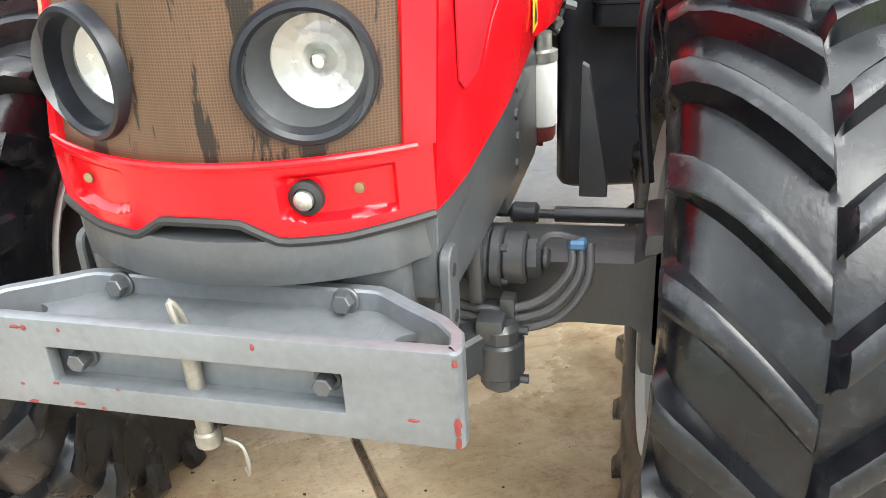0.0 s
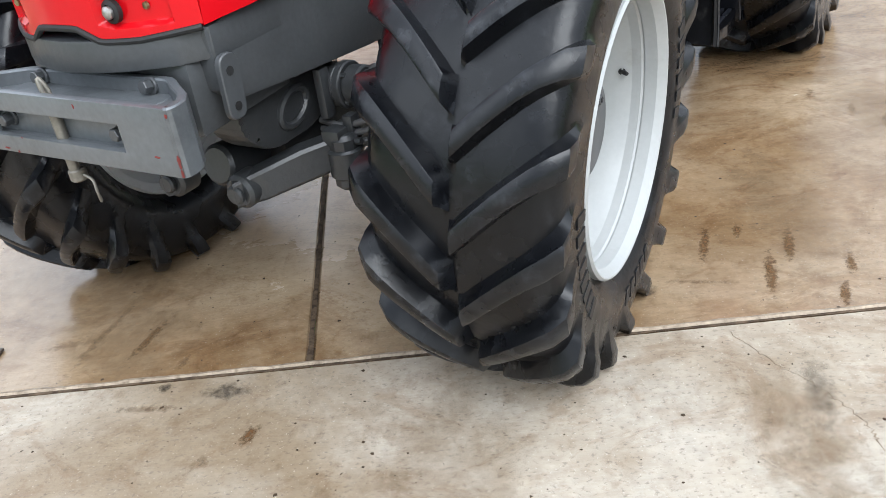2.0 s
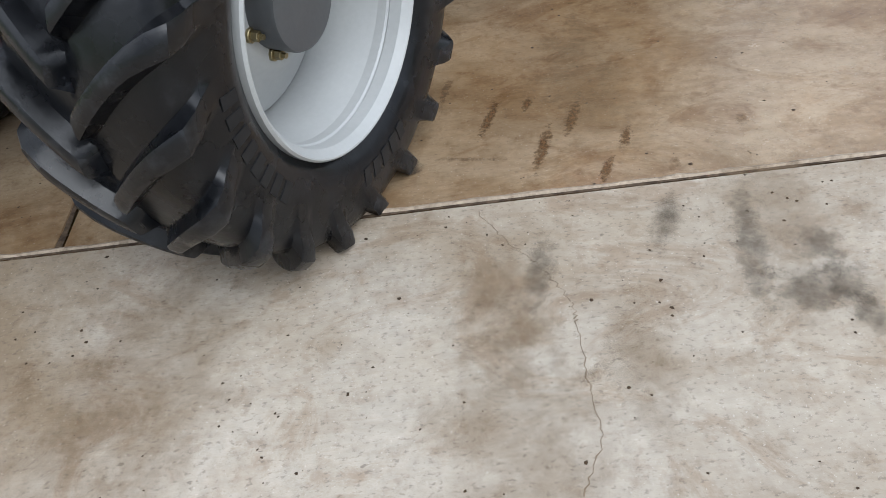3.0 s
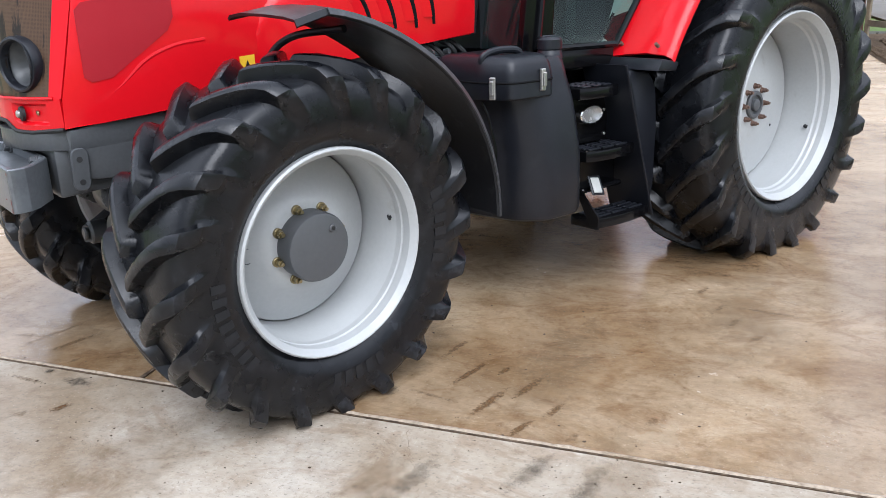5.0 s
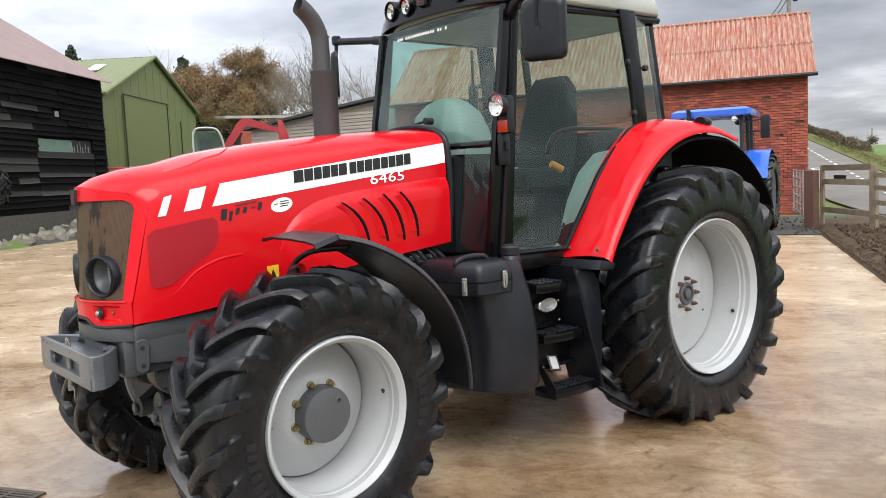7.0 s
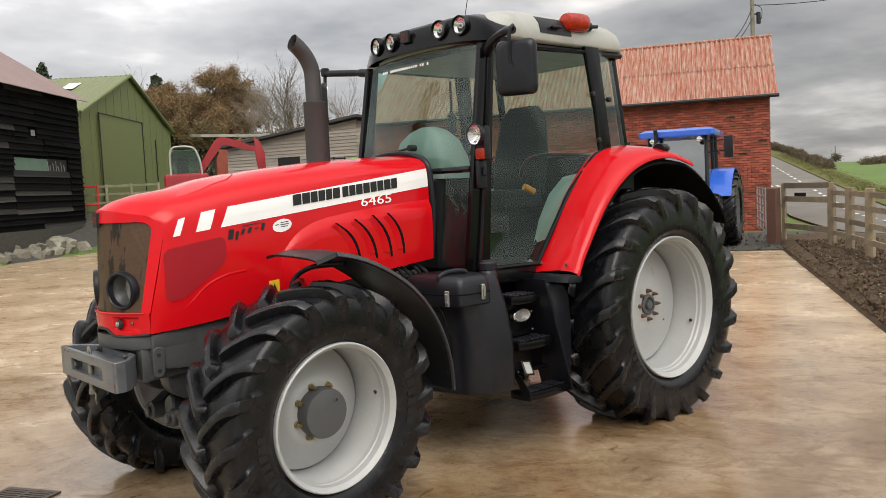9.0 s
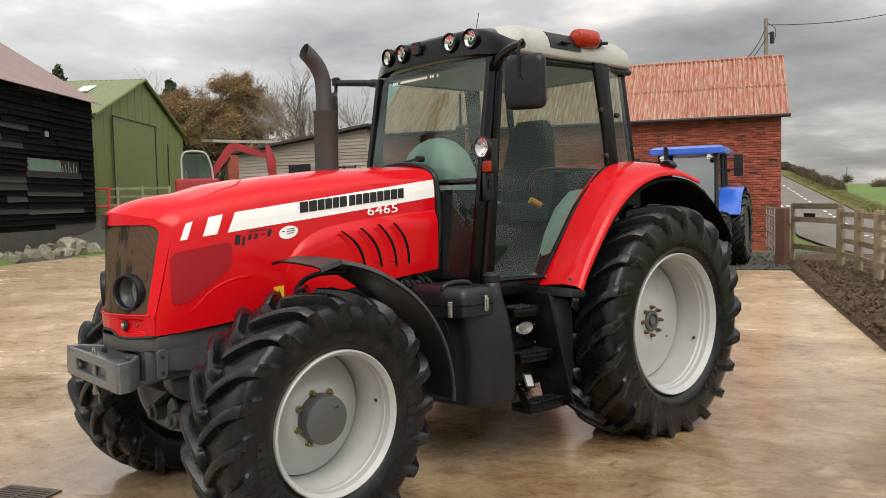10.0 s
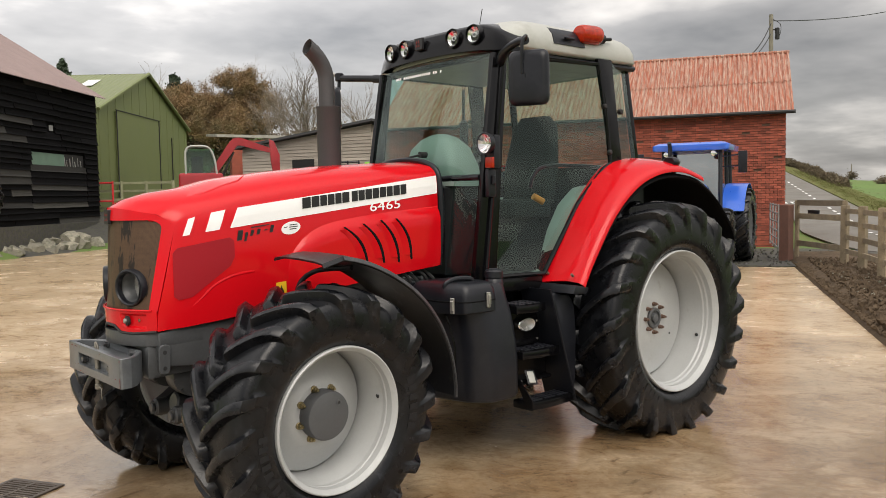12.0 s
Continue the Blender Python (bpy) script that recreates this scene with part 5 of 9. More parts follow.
        for k in range(4):
            a = 2 * math.pi * (k + 0.5) / 4
            bm = tbm()
            q = Vector((-0.19 + 0.052 * math.cos(a), s * 0.334, 0.763 + 0.052 * math.sin(a)))
            add_cyl(bm, q, q + Vector((0, s * 0.014, 0)), 0.009, seg=6)
            part("ram_bolt", fix(bm), AXLE_IRON, beam)
        for k in range(3):
            bm = tbm()
            d = 0.024 * k
            add_tube(bm, curve_pts([(-0.24, s * 0.245, 0.672 - d), (-0.25, s * 0.33, 0.668 - d), (-0.24, s * (0.42 + d * 0.5), 0.695 - d), (-0.22, s * (0.475 + d * 0.7), 0.755 - d * 0.6), (-0.19, s * (0.475 + d * 0.8), 0.805)], 6), 0.0095, 10)
            part("hydraulic_hose", fix(bm), HOSE, beam)
        bm = tbm()
        add_tube(bm, curve_pts([(-0.20, s * 0.40, 0.78), (-0.21, s * 0.43, 0.825), (-0.20, s * 0.47, 0.82), (-0.18, s * 0.50, 0.80)], 5), 0.008, 8)
        part("hydraulic_hose", fix(bm), HOSE, beam)
        bm = tbm()
        add_box(bm, (-0.212, s * 0.488 - 0.018, 0.795), (-0.182, s * 0.488 + 0.018, 0.815), 0.005)
        part("hose_tag", bm, BLUE_PLUG, beam)
        # track rod with ball joint
        bm = tbm()
        add_tube(bm, [(0.16, s * 0.23, 0.715), (0.16, s * 0.40, 0.715)], 0.012, 10)
        add_cyl(bm, (0.16, s * 0.29, 0.715), (0.16, s * 0.36, 0.715), 0.028, seg=16, bevel=0.008)
        add_tube(bm, [(0.16, s * 0.40, 0.715), (0.16, s * 0.66, 0.72)], 0.02, 12)
        part("track_rod", fix(bm), AXLE_IRON, beam)
        # knuckle
        bm = tbm()
        add_box(bm, (-0.12, s * 0.655 - 0.05, 0.44), (0.10, s * 0.655 + 0.04, 0.80), 0.03, seg=2)
        add_cyl(bm, (-0.02, s * 0.66, 0.635), (-0.02, s * 0.82, 0.635), 0.17, seg=32, bevel=0.02)
        part("steering_knuckle", fix(bm), AXLE_IRON, beam)


axle()


def mudguard(s):
    c = Vector((-0.02, 0, 0.635))
    rows = []
    angs = np.linspace(2, 92, 22)
    for a in angs:
        r = 0.775 + 0.035 * max(0, (30 - a) / 30) ** 1.4
        ca, sa = math.cos(radians(a)), math.sin(radians(a))
        row = []
        for y, dr in ((0.60, -0.012), (0.615, 0.0), (0.70, 0.010), (0.85, 0.012), (1.0, 0.008), (1.07, 0.0), (1.085, -0.02)):
            row.append(Vector((c.x + (r + dr) * sa, s * y, c.z + (r + dr) * ca)))
        rows.append(row)
    # straight front lip
    lip = [Vector((p.x - 0.12, p.y, p.z - 0.018 - 0.03 * abs(abs(p.y) - 0.6))) for p in rows[0]]
    bm = add_loft(tbm(), [lip] + rows, closed=False)
    g = part("front_mudguard", thicken(bm, 0.010, (1, 0, 1)), GUARD, tractor, "curved black plastic front mudguard, scuffed", sharp=40)
    rim = tbm()
    for a, b in zip(rows, rows[1:]):
        q = [a[-2], a[-1], b[-1], b[-2]]
        rim.faces.new([rim.verts.new(p + Vector((0, s * 0.004, 0)) + (p - c).normalized() * 0.003) for p in q])
    bmesh.ops.remove_doubles(rim, verts=rim.verts[:], dist=0.0005)
    part("guard_rim", thicken(rim, 0.004, (0, s, 0)), GUARD_RIM, g, "scuffed grey outer edge")
    bm = tbm()
    add_tube(bm, curve_pts([(0.05, s * 0.62, 0.85), (0.06, s * 0.60, 1.05), (0.03, s * 0.60, 1.24), (0.10, s * 0.66, 1.335), (0.18, s * 0.9, 1.365)], 6), 0.014, 10)
    part("guard_stay", fix(bm), PLASTIC, g)
    bm = tbm()
    add_prism(bm, [(0.33, s * 0.442, 0.695), (0.33, s * 0.515, 0.695), (0.33, s * 0.515, 0.735), (0.33, s * 0.462, 1.04), (0.33, s * 0.446, 1.05)], (0.035, 0, 0), 0.004)
    part("guard_bracket", bm, HUB, g, "grey steel guard bracket")
    for a in (18, 30):
        for y in (0.80, 0.92):
            bm = tbm()
            p = Vector((c.x + 0.79 * math.sin(radians(a)), s * y, c.z + 0.79 * math.cos(radians(a))))
            add_cyl(bm, p, p + Vector((math.sin(radians(a)), 0, math.cos(radians(a)))) * 0.012, 0.014, seg=10, bevel=0.003)
            part("guard_bolt", fix(bm), STEEL, g)


mudguard(-1)
mudguard(1)


def rear_fender(s):
    # arch line (x, z) of the outer edge; the skin runs in to the cab side
    arch = curve_pts([(1.93, 1.135, 0), (2.02, 1.29, 0), (2.26, 1.60, 0), (2.52, 1.80, 0), (2.80, 1.895, 0), (3.08, 1.905, 0), (3.34, 1.845, 0)], 5)
    inner = curve_pts([(1.86, 1.14, 0), (2.02, 1.38, 0), (2.22, 1.66, 0), (2.50, 1.915, 0), (2.76, 1.985, 0), (3.08, 1.99, 0), (3.32, 1.935, 0)], 5)
    rows = []
    for o, i in zip(arch, inner):
        row = []
        for t, lift in ((0, 0), (0.25, 0.012), (0.6, 0.022), (0.88, 0.014), (0.97, 0.0), (1.0, -0.012)):
            y = 0.70 + (1.02 - 0.70) * t
            p = i + (o - i) * t
            row.append(Vector((p.x - lift * 0.5, s * y, p.y + lift)))
        row.append(Vector((o.x + 0.012, s * 1.018, o.y - 0.03)))
        rows.append(row)
    bm = add_loft(tbm(), rows, closed=False)
    f = part("rear_fender", thicken(bm, 0.014, (-0.5, 0, 1)), RED, tractor, "glossy red rear wheel fender", sharp=45)
    # black arch under and behind the red skin
    pts = curve_pts([(1.95, 1.12, 0), (2.06, 1.30, 0), (2.30, 1.585, 0), (2.54, 1.765, 0), (2.80, 1.86, 0), (3.08, 1.875, 0), (3.34, 1.83, 0), (3.60, 1.68, 0), (3.80, 1.48, 0), (3.86, 1.36, 0)], 5)
    rows = [[Vector((p.x, s * y, p.y - d)) for y, d in ((0.50, 0.03), (0.70, 0.0), (0.93, 0.0), (0.985, 0.012), (1.0, 0.035))] for p in pts]
    bm = add_loft(tbm(), rows, closed=False)
    part("fender_liner", thicken(bm, 0.012, (0, 0, 1)), LINER, f, "black fender liner", sharp=45)
    bm = tbm()
    add_prism(bm, [(p.x, s * 0.50, p.y - 0.02) for p in pts] + [(3.70, s * 0.50, 1.0), (1.98, s * 0.50, 1.0)], (0, s * 0.02, 0))
    part("inner_fender_wall", bm, LINER, f, smooth=False)
    bm = tbm()
    add_prism(bm, [(1.85, s * 0.66, 1.14), (1.98, s * 0.66, 1.115), (1.96, s * 0.66, 1.075), (1.82, s * 0.66, 1.085)], (0, s * 0.36, 0), 0.008)
    part("fender_foot", bm, PLASTIC, f)
    for y in (0.74, 0.95):
        bm = tbm()
        add_cyl(bm, (1.905, s * y, 1.19), (1.885, s * y, 1.205), 0.009, seg=10)
        part("fender_screw", fix(bm), RUSTY, f)


rear_fender(-1)
rear_fender(1)


def tank():
    bm = tbm()
    plan = round_poly([(1.00, -0.30), (1.10, -0.80), (1.21, -0.905), (1.445, -0.905), (1.46, -0.30)], 0.06, 6)
    top = round_poly([(0.98, -0.30), (1.03, -0.78), (1.14, -0.85), (1.40, -0.85), (1.43, -0.30)], 0.06, 6)
    rows = []
    for z, w, k in ((0.452, 0.0, 0.10), (0.462, 0.0, 0.04), (0.485, 0.0, 0.0), (0.72, 0.0, 0.0), (0.80, 0.10, 0.0), (0.90, 0.30, 0.0), (1.00, 0.55, 0.0), (1.10, 0.95, 0.0), (1.16, 1.05, 0.03), (1.185, 1.1, 0.08)):
        rows.append([Vector((p.x + (q.x - p.x) * w, p.y + (q.y - p.y) * w, z)).lerp(Vector((1.25, -0.6, z)), k) for p, q in zip(plan, top)])
    add_loft(bm, rows)
    t = part("fuel_tank", fix(bm), PLASTIC, tractor, "black moulded plastic fuel tank", sharp=30)
    bm = tbm()
    lid = round_poly([(0.935, -0.42), (0.955, -0.74), (1.02, -0.885), (1.27, -0.885), (1.30, -0.78), (1.30, -0.42)], 0.05, 6)
    rows = []
    for z, k in ((1.020, 0.03), (1.028, 0.0), (1.125, 0.015), (1.165, 0.05), (1.192, 0.12), (1.205, 0.24)):
        rows.append([Vector((p.x, p.y, z)).lerp(Vector((1.12, -0.65, z)), k) for p in lid])
    add_loft(bm, rows)
    box = part("toolbox", fix(bm), PLASTIC, tractor, "black plastic toolbox with carrying handle", sharp=40)
    bm = tbm()
    add_tube(bm, [Vector((p.x, p.y, 1.094)).lerp(Vector((1.12, -0.65, 1.094)), 0.004) for p in lid + lid[:1]], 0.0045, 6, cap=False)
    part("lid_seam", fix(bm), LINER, box)
    bm = tbm()
    add_tube(bm, curve_pts([(0.98, -0.72, 1.17), (0.99, -0.725, 1.205), (1.06, -0.735, 1.225), (1.16, -0.75, 1.22), (1.19, -0.755, 1.185)], 6), 0.016, 10)
    part("carry_handle", fix(bm), PLASTIC, box)
    for p, d in (((1.185, -0.886, 1.10), (0.05, -0.99)), ((0.972, -0.80, 1.075), (-0.9, -0.40))):
        bm = tbm()
        m = Matrix.Translation(p) @ Matrix.Rotation(math.atan2(d[0], -d[1]), 4, "Z")
        add_box(bm, (-0.014, -0.012, -0.05), (0.014, 0.006, 0.045), 0.004, m)
        add_box(bm, (-0.009, -0.022, -0.03), (0.009, -0.010, 0.03), 0.003, m)
        part("latch", bm, STEEL, box, "bright steel toggle latch")
    bm = tbm()
    add_cyl(bm, (1.36, -0.76, 1.16), (1.36, -0.76, 1.215), 0.062, 0.055, seg=24, bevel=0.01)
    part("filler_neck", fix(bm), PLASTIC, t)
    bm = tbm()
    add_lathe(bm, [(0, 0), (0.058, 0), (0.058, 0.04), (0.048, 0.052), (0, 0.054)], Matrix.Translation((1.36, -0.76, 1.212)), 20)
    add_box(bm, (1.315, -0.766, 1.255), (1.405, -0.754, 1.272), 0.005)
    part("filler_cap", fix(bm), PLASTIC, t, "ribbed black filler cap")
    bm = tbm()
    add_tube(bm, [(1.035, -0.66, 1.0), (1.058, -0.68, 0.93), (1.074, -0.70, 0.80), (1.076, -0.70, 0.50)], 0.007, 6)
    part("tank_seam", fix(bm), PLASTIC_SHINY, t)
    # right-hand side mass that closes the view under the cab
    bm = tbm()
    add_box(bm, (0.95, 0.42, 0.50), (1.75, 0.88, 1.15), 0.05, seg=2)
    part("side_tank", bm, PLASTIC, tractor, "black plastic side tank")


tank()


def steps():
    bm = tbm()
    add_prism(bm, [(1.42, -0.52, 1.12), (1.90, -0.52, 1.12), (1.95, -0.52, 0.50), (1.42, -0.52, 0.50)], (0, -0.03, 0))
    unit = part("step_unit", bm, PLASTIC_SHINY, tractor, "black cab access steps")
    for z, x0, x1, y0, y1 in ((1.025, 1.475, 1.750, -0.60, -0.875), (0.727, 1.510, 1.865, -0.60, -0.890), (0.390, 1.560, 1.990, -0.72, -0.900)):
        bm = tbm()
        bow = [(x0 + (x1 - x0) * t, y1 + 0.030 * (2 * t - 1) ** 2) for t in np.linspace(0, 1, 9)]
        add_prism(bm, [(x, y, z) for x, y in [(x0, y0)] + bow + [(x1, y0)]], (0, 0, -0.052), 0.008, 2)
        part("step_tread", bm, PLASTIC_SHINY, unit, "black step with ribbed top")
        for k in range(5):
            y = y1 + 0.045 + k * 0.034
            if y > y0 - 0.01:
                continue
            for q in range(3):
                a = x0 + 0.03 + (x1 - x0 - 0.06) * q / 3
                bm = tbm()
                add_box(bm, (a, y - 0.010, z - 0.001), (a + (x1 - x0 - 0.06) / 3 - 0.016, y + 0.010, z + 0.007), 0.003)
                part("tread_rib", bm, PLASTIC, unit)
    # slanting plate that carries the steps, its folded edge outwards
    bm = tbm()
    add_prism(bm, [(1.743, -0.885, 1.112), (1.752, -0.885, 1.112), (2.002, -0.885, 0.335), (1.990, -0.885, 0.335)], (0, 0.27, 0))
    part("step_hanger", bm, PLASTIC, unit)
    bm = tbm()
    add_tube(bm, [(1.749, -0.888, 1.112), (1.997, -0.888, 0.332)], 0.006, 8)
    part("hanger_edge", fix(bm), PLASTIC, unit)
    bm = tbm()
    add_prism(bm, [(1.557, -0.74, 0.56), (1.557, -0.76, 0.56), (1.557, -0.905, 0.41), (1.557, -0.905, 0.345), (1.557, -0.86, 0.345)], (-0.008, 0, 0))
    part("step_hanger", bm, PLASTIC_SHINY, unit)
    # moulded panel before the rear wheel
    bm = tbm()
    face = round_poly([(1.772, 1.092), (1.950, 1.070), (2.000, 1.00), (2.020, 0.80), (2.010, 0.46), (1.990, 0.40)], 0.05, 4)
    rows = [[Vector((c.x + (1.91 - c.x) * k, y, c.y + (0.85 - c.y) * k)) for c in face] for y, k in ((-0.60, 0.0), (-0.850, 0.0), (-0.868, 0.02), (-0.876, 0.07))]
    add_loft(bm, rows)
    part("wheel_arch_panel", fix(bm), PLASTIC, unit, "black moulded panel before the rear wheel", sharp=35)
    # recessed risers; the upper holds an oval lamp, the lower a pale tag
    bm = tbm()
    add_box(bm, (1.47, -0.715, 0.725), (1.835, -0.56, 0.985), 0.012)
    add_box(bm, (1.50, -0.742, 0.735), (1.76, -0.70, 0.775), 0.010)
    part("riser_box", bm, PLASTIC_SHINY, unit)
    bm = tbm()
    add_box(bm, (1.50, -0.735, 0.515), (1.88, -0.58, 0.675), 0.012)
    add_box(bm, (1.56, -0.80, 0.505), (1.86, -0.72, 0.53), 0.010)
    part("riser_box", bm, PLASTIC_SHINY, unit)
    m = Matrix.Translation((1.675, -0.745, 0.876)) @ Matrix.Rotation(math.pi / 2, 4, "X") @ Matrix.Diagonal((1, 0.54, 1, 1))
    bm = tbm()
    add_lathe(bm, [(0, -0.05), (0.076, -0.05), (0.086, -0.02), (0.086, 0.004), (0.078, 0.008)], m, 36)
    lamp = part("step_lamp", fix(bm), CHROME, tractor, "oval clear step lamp")
    bm = tbm()
    add_lathe(bm, [(0, -0.012), (0.03, -0.010), (0.055, -0.004), (0.077, 0.004)], m, 14)
    part("reflector", fix(bm), REFLECT, lamp, smooth=False)
    bm = tbm()
    add_lathe(bm, [(0.079, 0.006), (0.05, 0.016), (0, 0.020)], m, 36)
    part("lens", fix(bm), LAMP_GLASS, lamp)
    bm = tbm()
    m = Matrix.Translation((1.612, -0.838, 0.548)) @ Matrix.Rotation(0.14, 4, "Y") @ Matrix.Rotation(-0.5, 4, "X")
    add_box(bm, (-0.036, 0.004, -0.048), (0.052, 0.016, 0.052), 0.004, m)
    part("tag_bracket", bm, PLASTIC, unit)
    bm = tbm()
    add_box(bm, (-0.030, -0.004, -0.040), (0.030, 0.004, 0.040), 0.004, m)
    part("reflector_tag", bm, CREAM, unit, "pale scratched tag on a black bracket")
    for x, y, z in ((1.61, -0.716, 0.955), (1.795, -0.716, 0.885), (1.80, -0.716, 0.765), (1.83, -0.737, 0.65)):
        bm = tbm()
        add_cyl(bm, (x, y, z), (x, y - 0.008, z), 0.008, seg=8, bevel=0.002)
        part("riser_screw", fix(bm), STEEL, unit)


steps()


def under_bonnet():
    # white filter bowl, pipes and clips seen past the front wheel
    bm = tbm()
    add_lathe(bm, [(0, 0.835), (0.038, 0.842), (0.044, 0.858), (0.044, 0.885)], Matrix.Translation((0.60, -0.305, -0.075)), 24)
    add_cyl(bm, (0.60, -0.305, 0.745), (0.60, -0.305, 0.775), 0.008, seg=8)
    filt = part("filter_base", fix(bm), CHIP, tractor, "dark red filter drain bowl")
    bm = tbm()
    add_lathe(bm, [(0.044, 0.885), (0.0485, 0.89), (0.0485, 1.065), (0.045, 1.075), (0, 1.075)], Matrix.Translation((0.60, -0.305, -0.075)), 24)
    part("filter_bowl", fix(bm), FILTER, filt, "white filter canister")
    bm = tbm()
    add_lathe(bm, [(0.05, 1.072), (0.05, 1.10), (0.034, 1.105), (0.034, 1.15), (0, 1.155)], Matrix.Translation((0.60, -0.305, -0.075)), 20)
    part("filter_head", fix(bm), STEEL, filt)
    for k in range(5):
        bm = tbm()
        x = 0.86 + 0.07 * k
        add_tube(bm, curve_pts([(x, -0.30, 1.26), (x + 0.05, -0.36, 1.20 + 0.02 * (k % 2)), (x + 0.10, -0.34, 1.12), (x + 0.08, -0.30, 1.0)], 5), 0.012, 8)
        part("engine_hose", fix(bm), DARK, tractor)
    rng = random.Random(7)
    for k in range(16):
        bm = tbm()
        p = Vector((rng.uniform(0.75, 1.15), rng.uniform(-0.36, -0.26), rng.uniform(1.05, 1.27)))
        add_cyl(bm, p, p + Vector((rng.uniform(-0.03, 0.03), -0.03, rng.uniform(-0.02, 0.02))), rng.uniform(0.008, 0.02), seg=8)
        part("engine_fitting", fix(bm), CAST, tractor)
    bm = tbm()
    add_tube(bm, curve_pts([(1.245, -0.36, 1.28), (1.262, -0.375, 1.55), (1.262, -0.365, 1.80), (1.255, -0.33, 1.91), (1.25, -0.2, 1.965), (1.25, 0, 1.98), (1.25, 0.2, 1.965), (1.255, 0.33, 1.91), (1.262, 0.365, 1.80), (1.262, 0.375, 1.55), (1.245, 0.36, 1.28)], 6), 0.02, 10)
    part("bonnet_seal", fix(bm), PLASTIC, tractor, "thick black rubber seal behind the bonnet")


under_bonnet()


def exhaust():
    x, y = 0.958, 0.47
    bm = tbm()
    add_lathe(bm, [(0.05, 1.78), (0.083, 1.80), (0.083, 2.36), (0.086, 2.365), (0.086, 2.375), (0.05, 2.378)], Matrix.Translation((x, y, 0)), 36)
    e = part("exhaust_silencer", fix(bm), MUFFLER, tractor, "charcoal exhaust silencer")
    bm = tbm()
    pipe = curve_pts([(x - 0.01, y, 2.34), (x - 0.01, y, 2.50), (x - 0.018, y, 2.60), (x - 0.055, y, 2.68), (x - 0.105, y, 2.735), (x - 0.135, y, 2.762)], 6)
    add_tube(bm, pipe, 0.056, 24, cap=False)
    # the mouth is cut off aslant, its upper lip drawn out to a point
    for v in bm.verts:
        if (v.co - pipe[-1]).length < 0.06:
            v.co += Vector((-0.7, 0, 0.45)) * max(0.0, 0.07 - (pipe[-1].z + 0.06 - v.co.z) * 0.6) 
    part("exhaust_pipe", thicken(bm, 0.004), MUFFLER, e, "bent exhaust outlet pipe")
    bm = tbm()
    add_tube(bm, curve_pts([(x - 0.05, y, 2.60), (x + 0.05, y, 2.60)], 3), 0.02, 8)
    part("clamp", fix(bm), STEEL, e)


exhaust()

# ---- cab ----


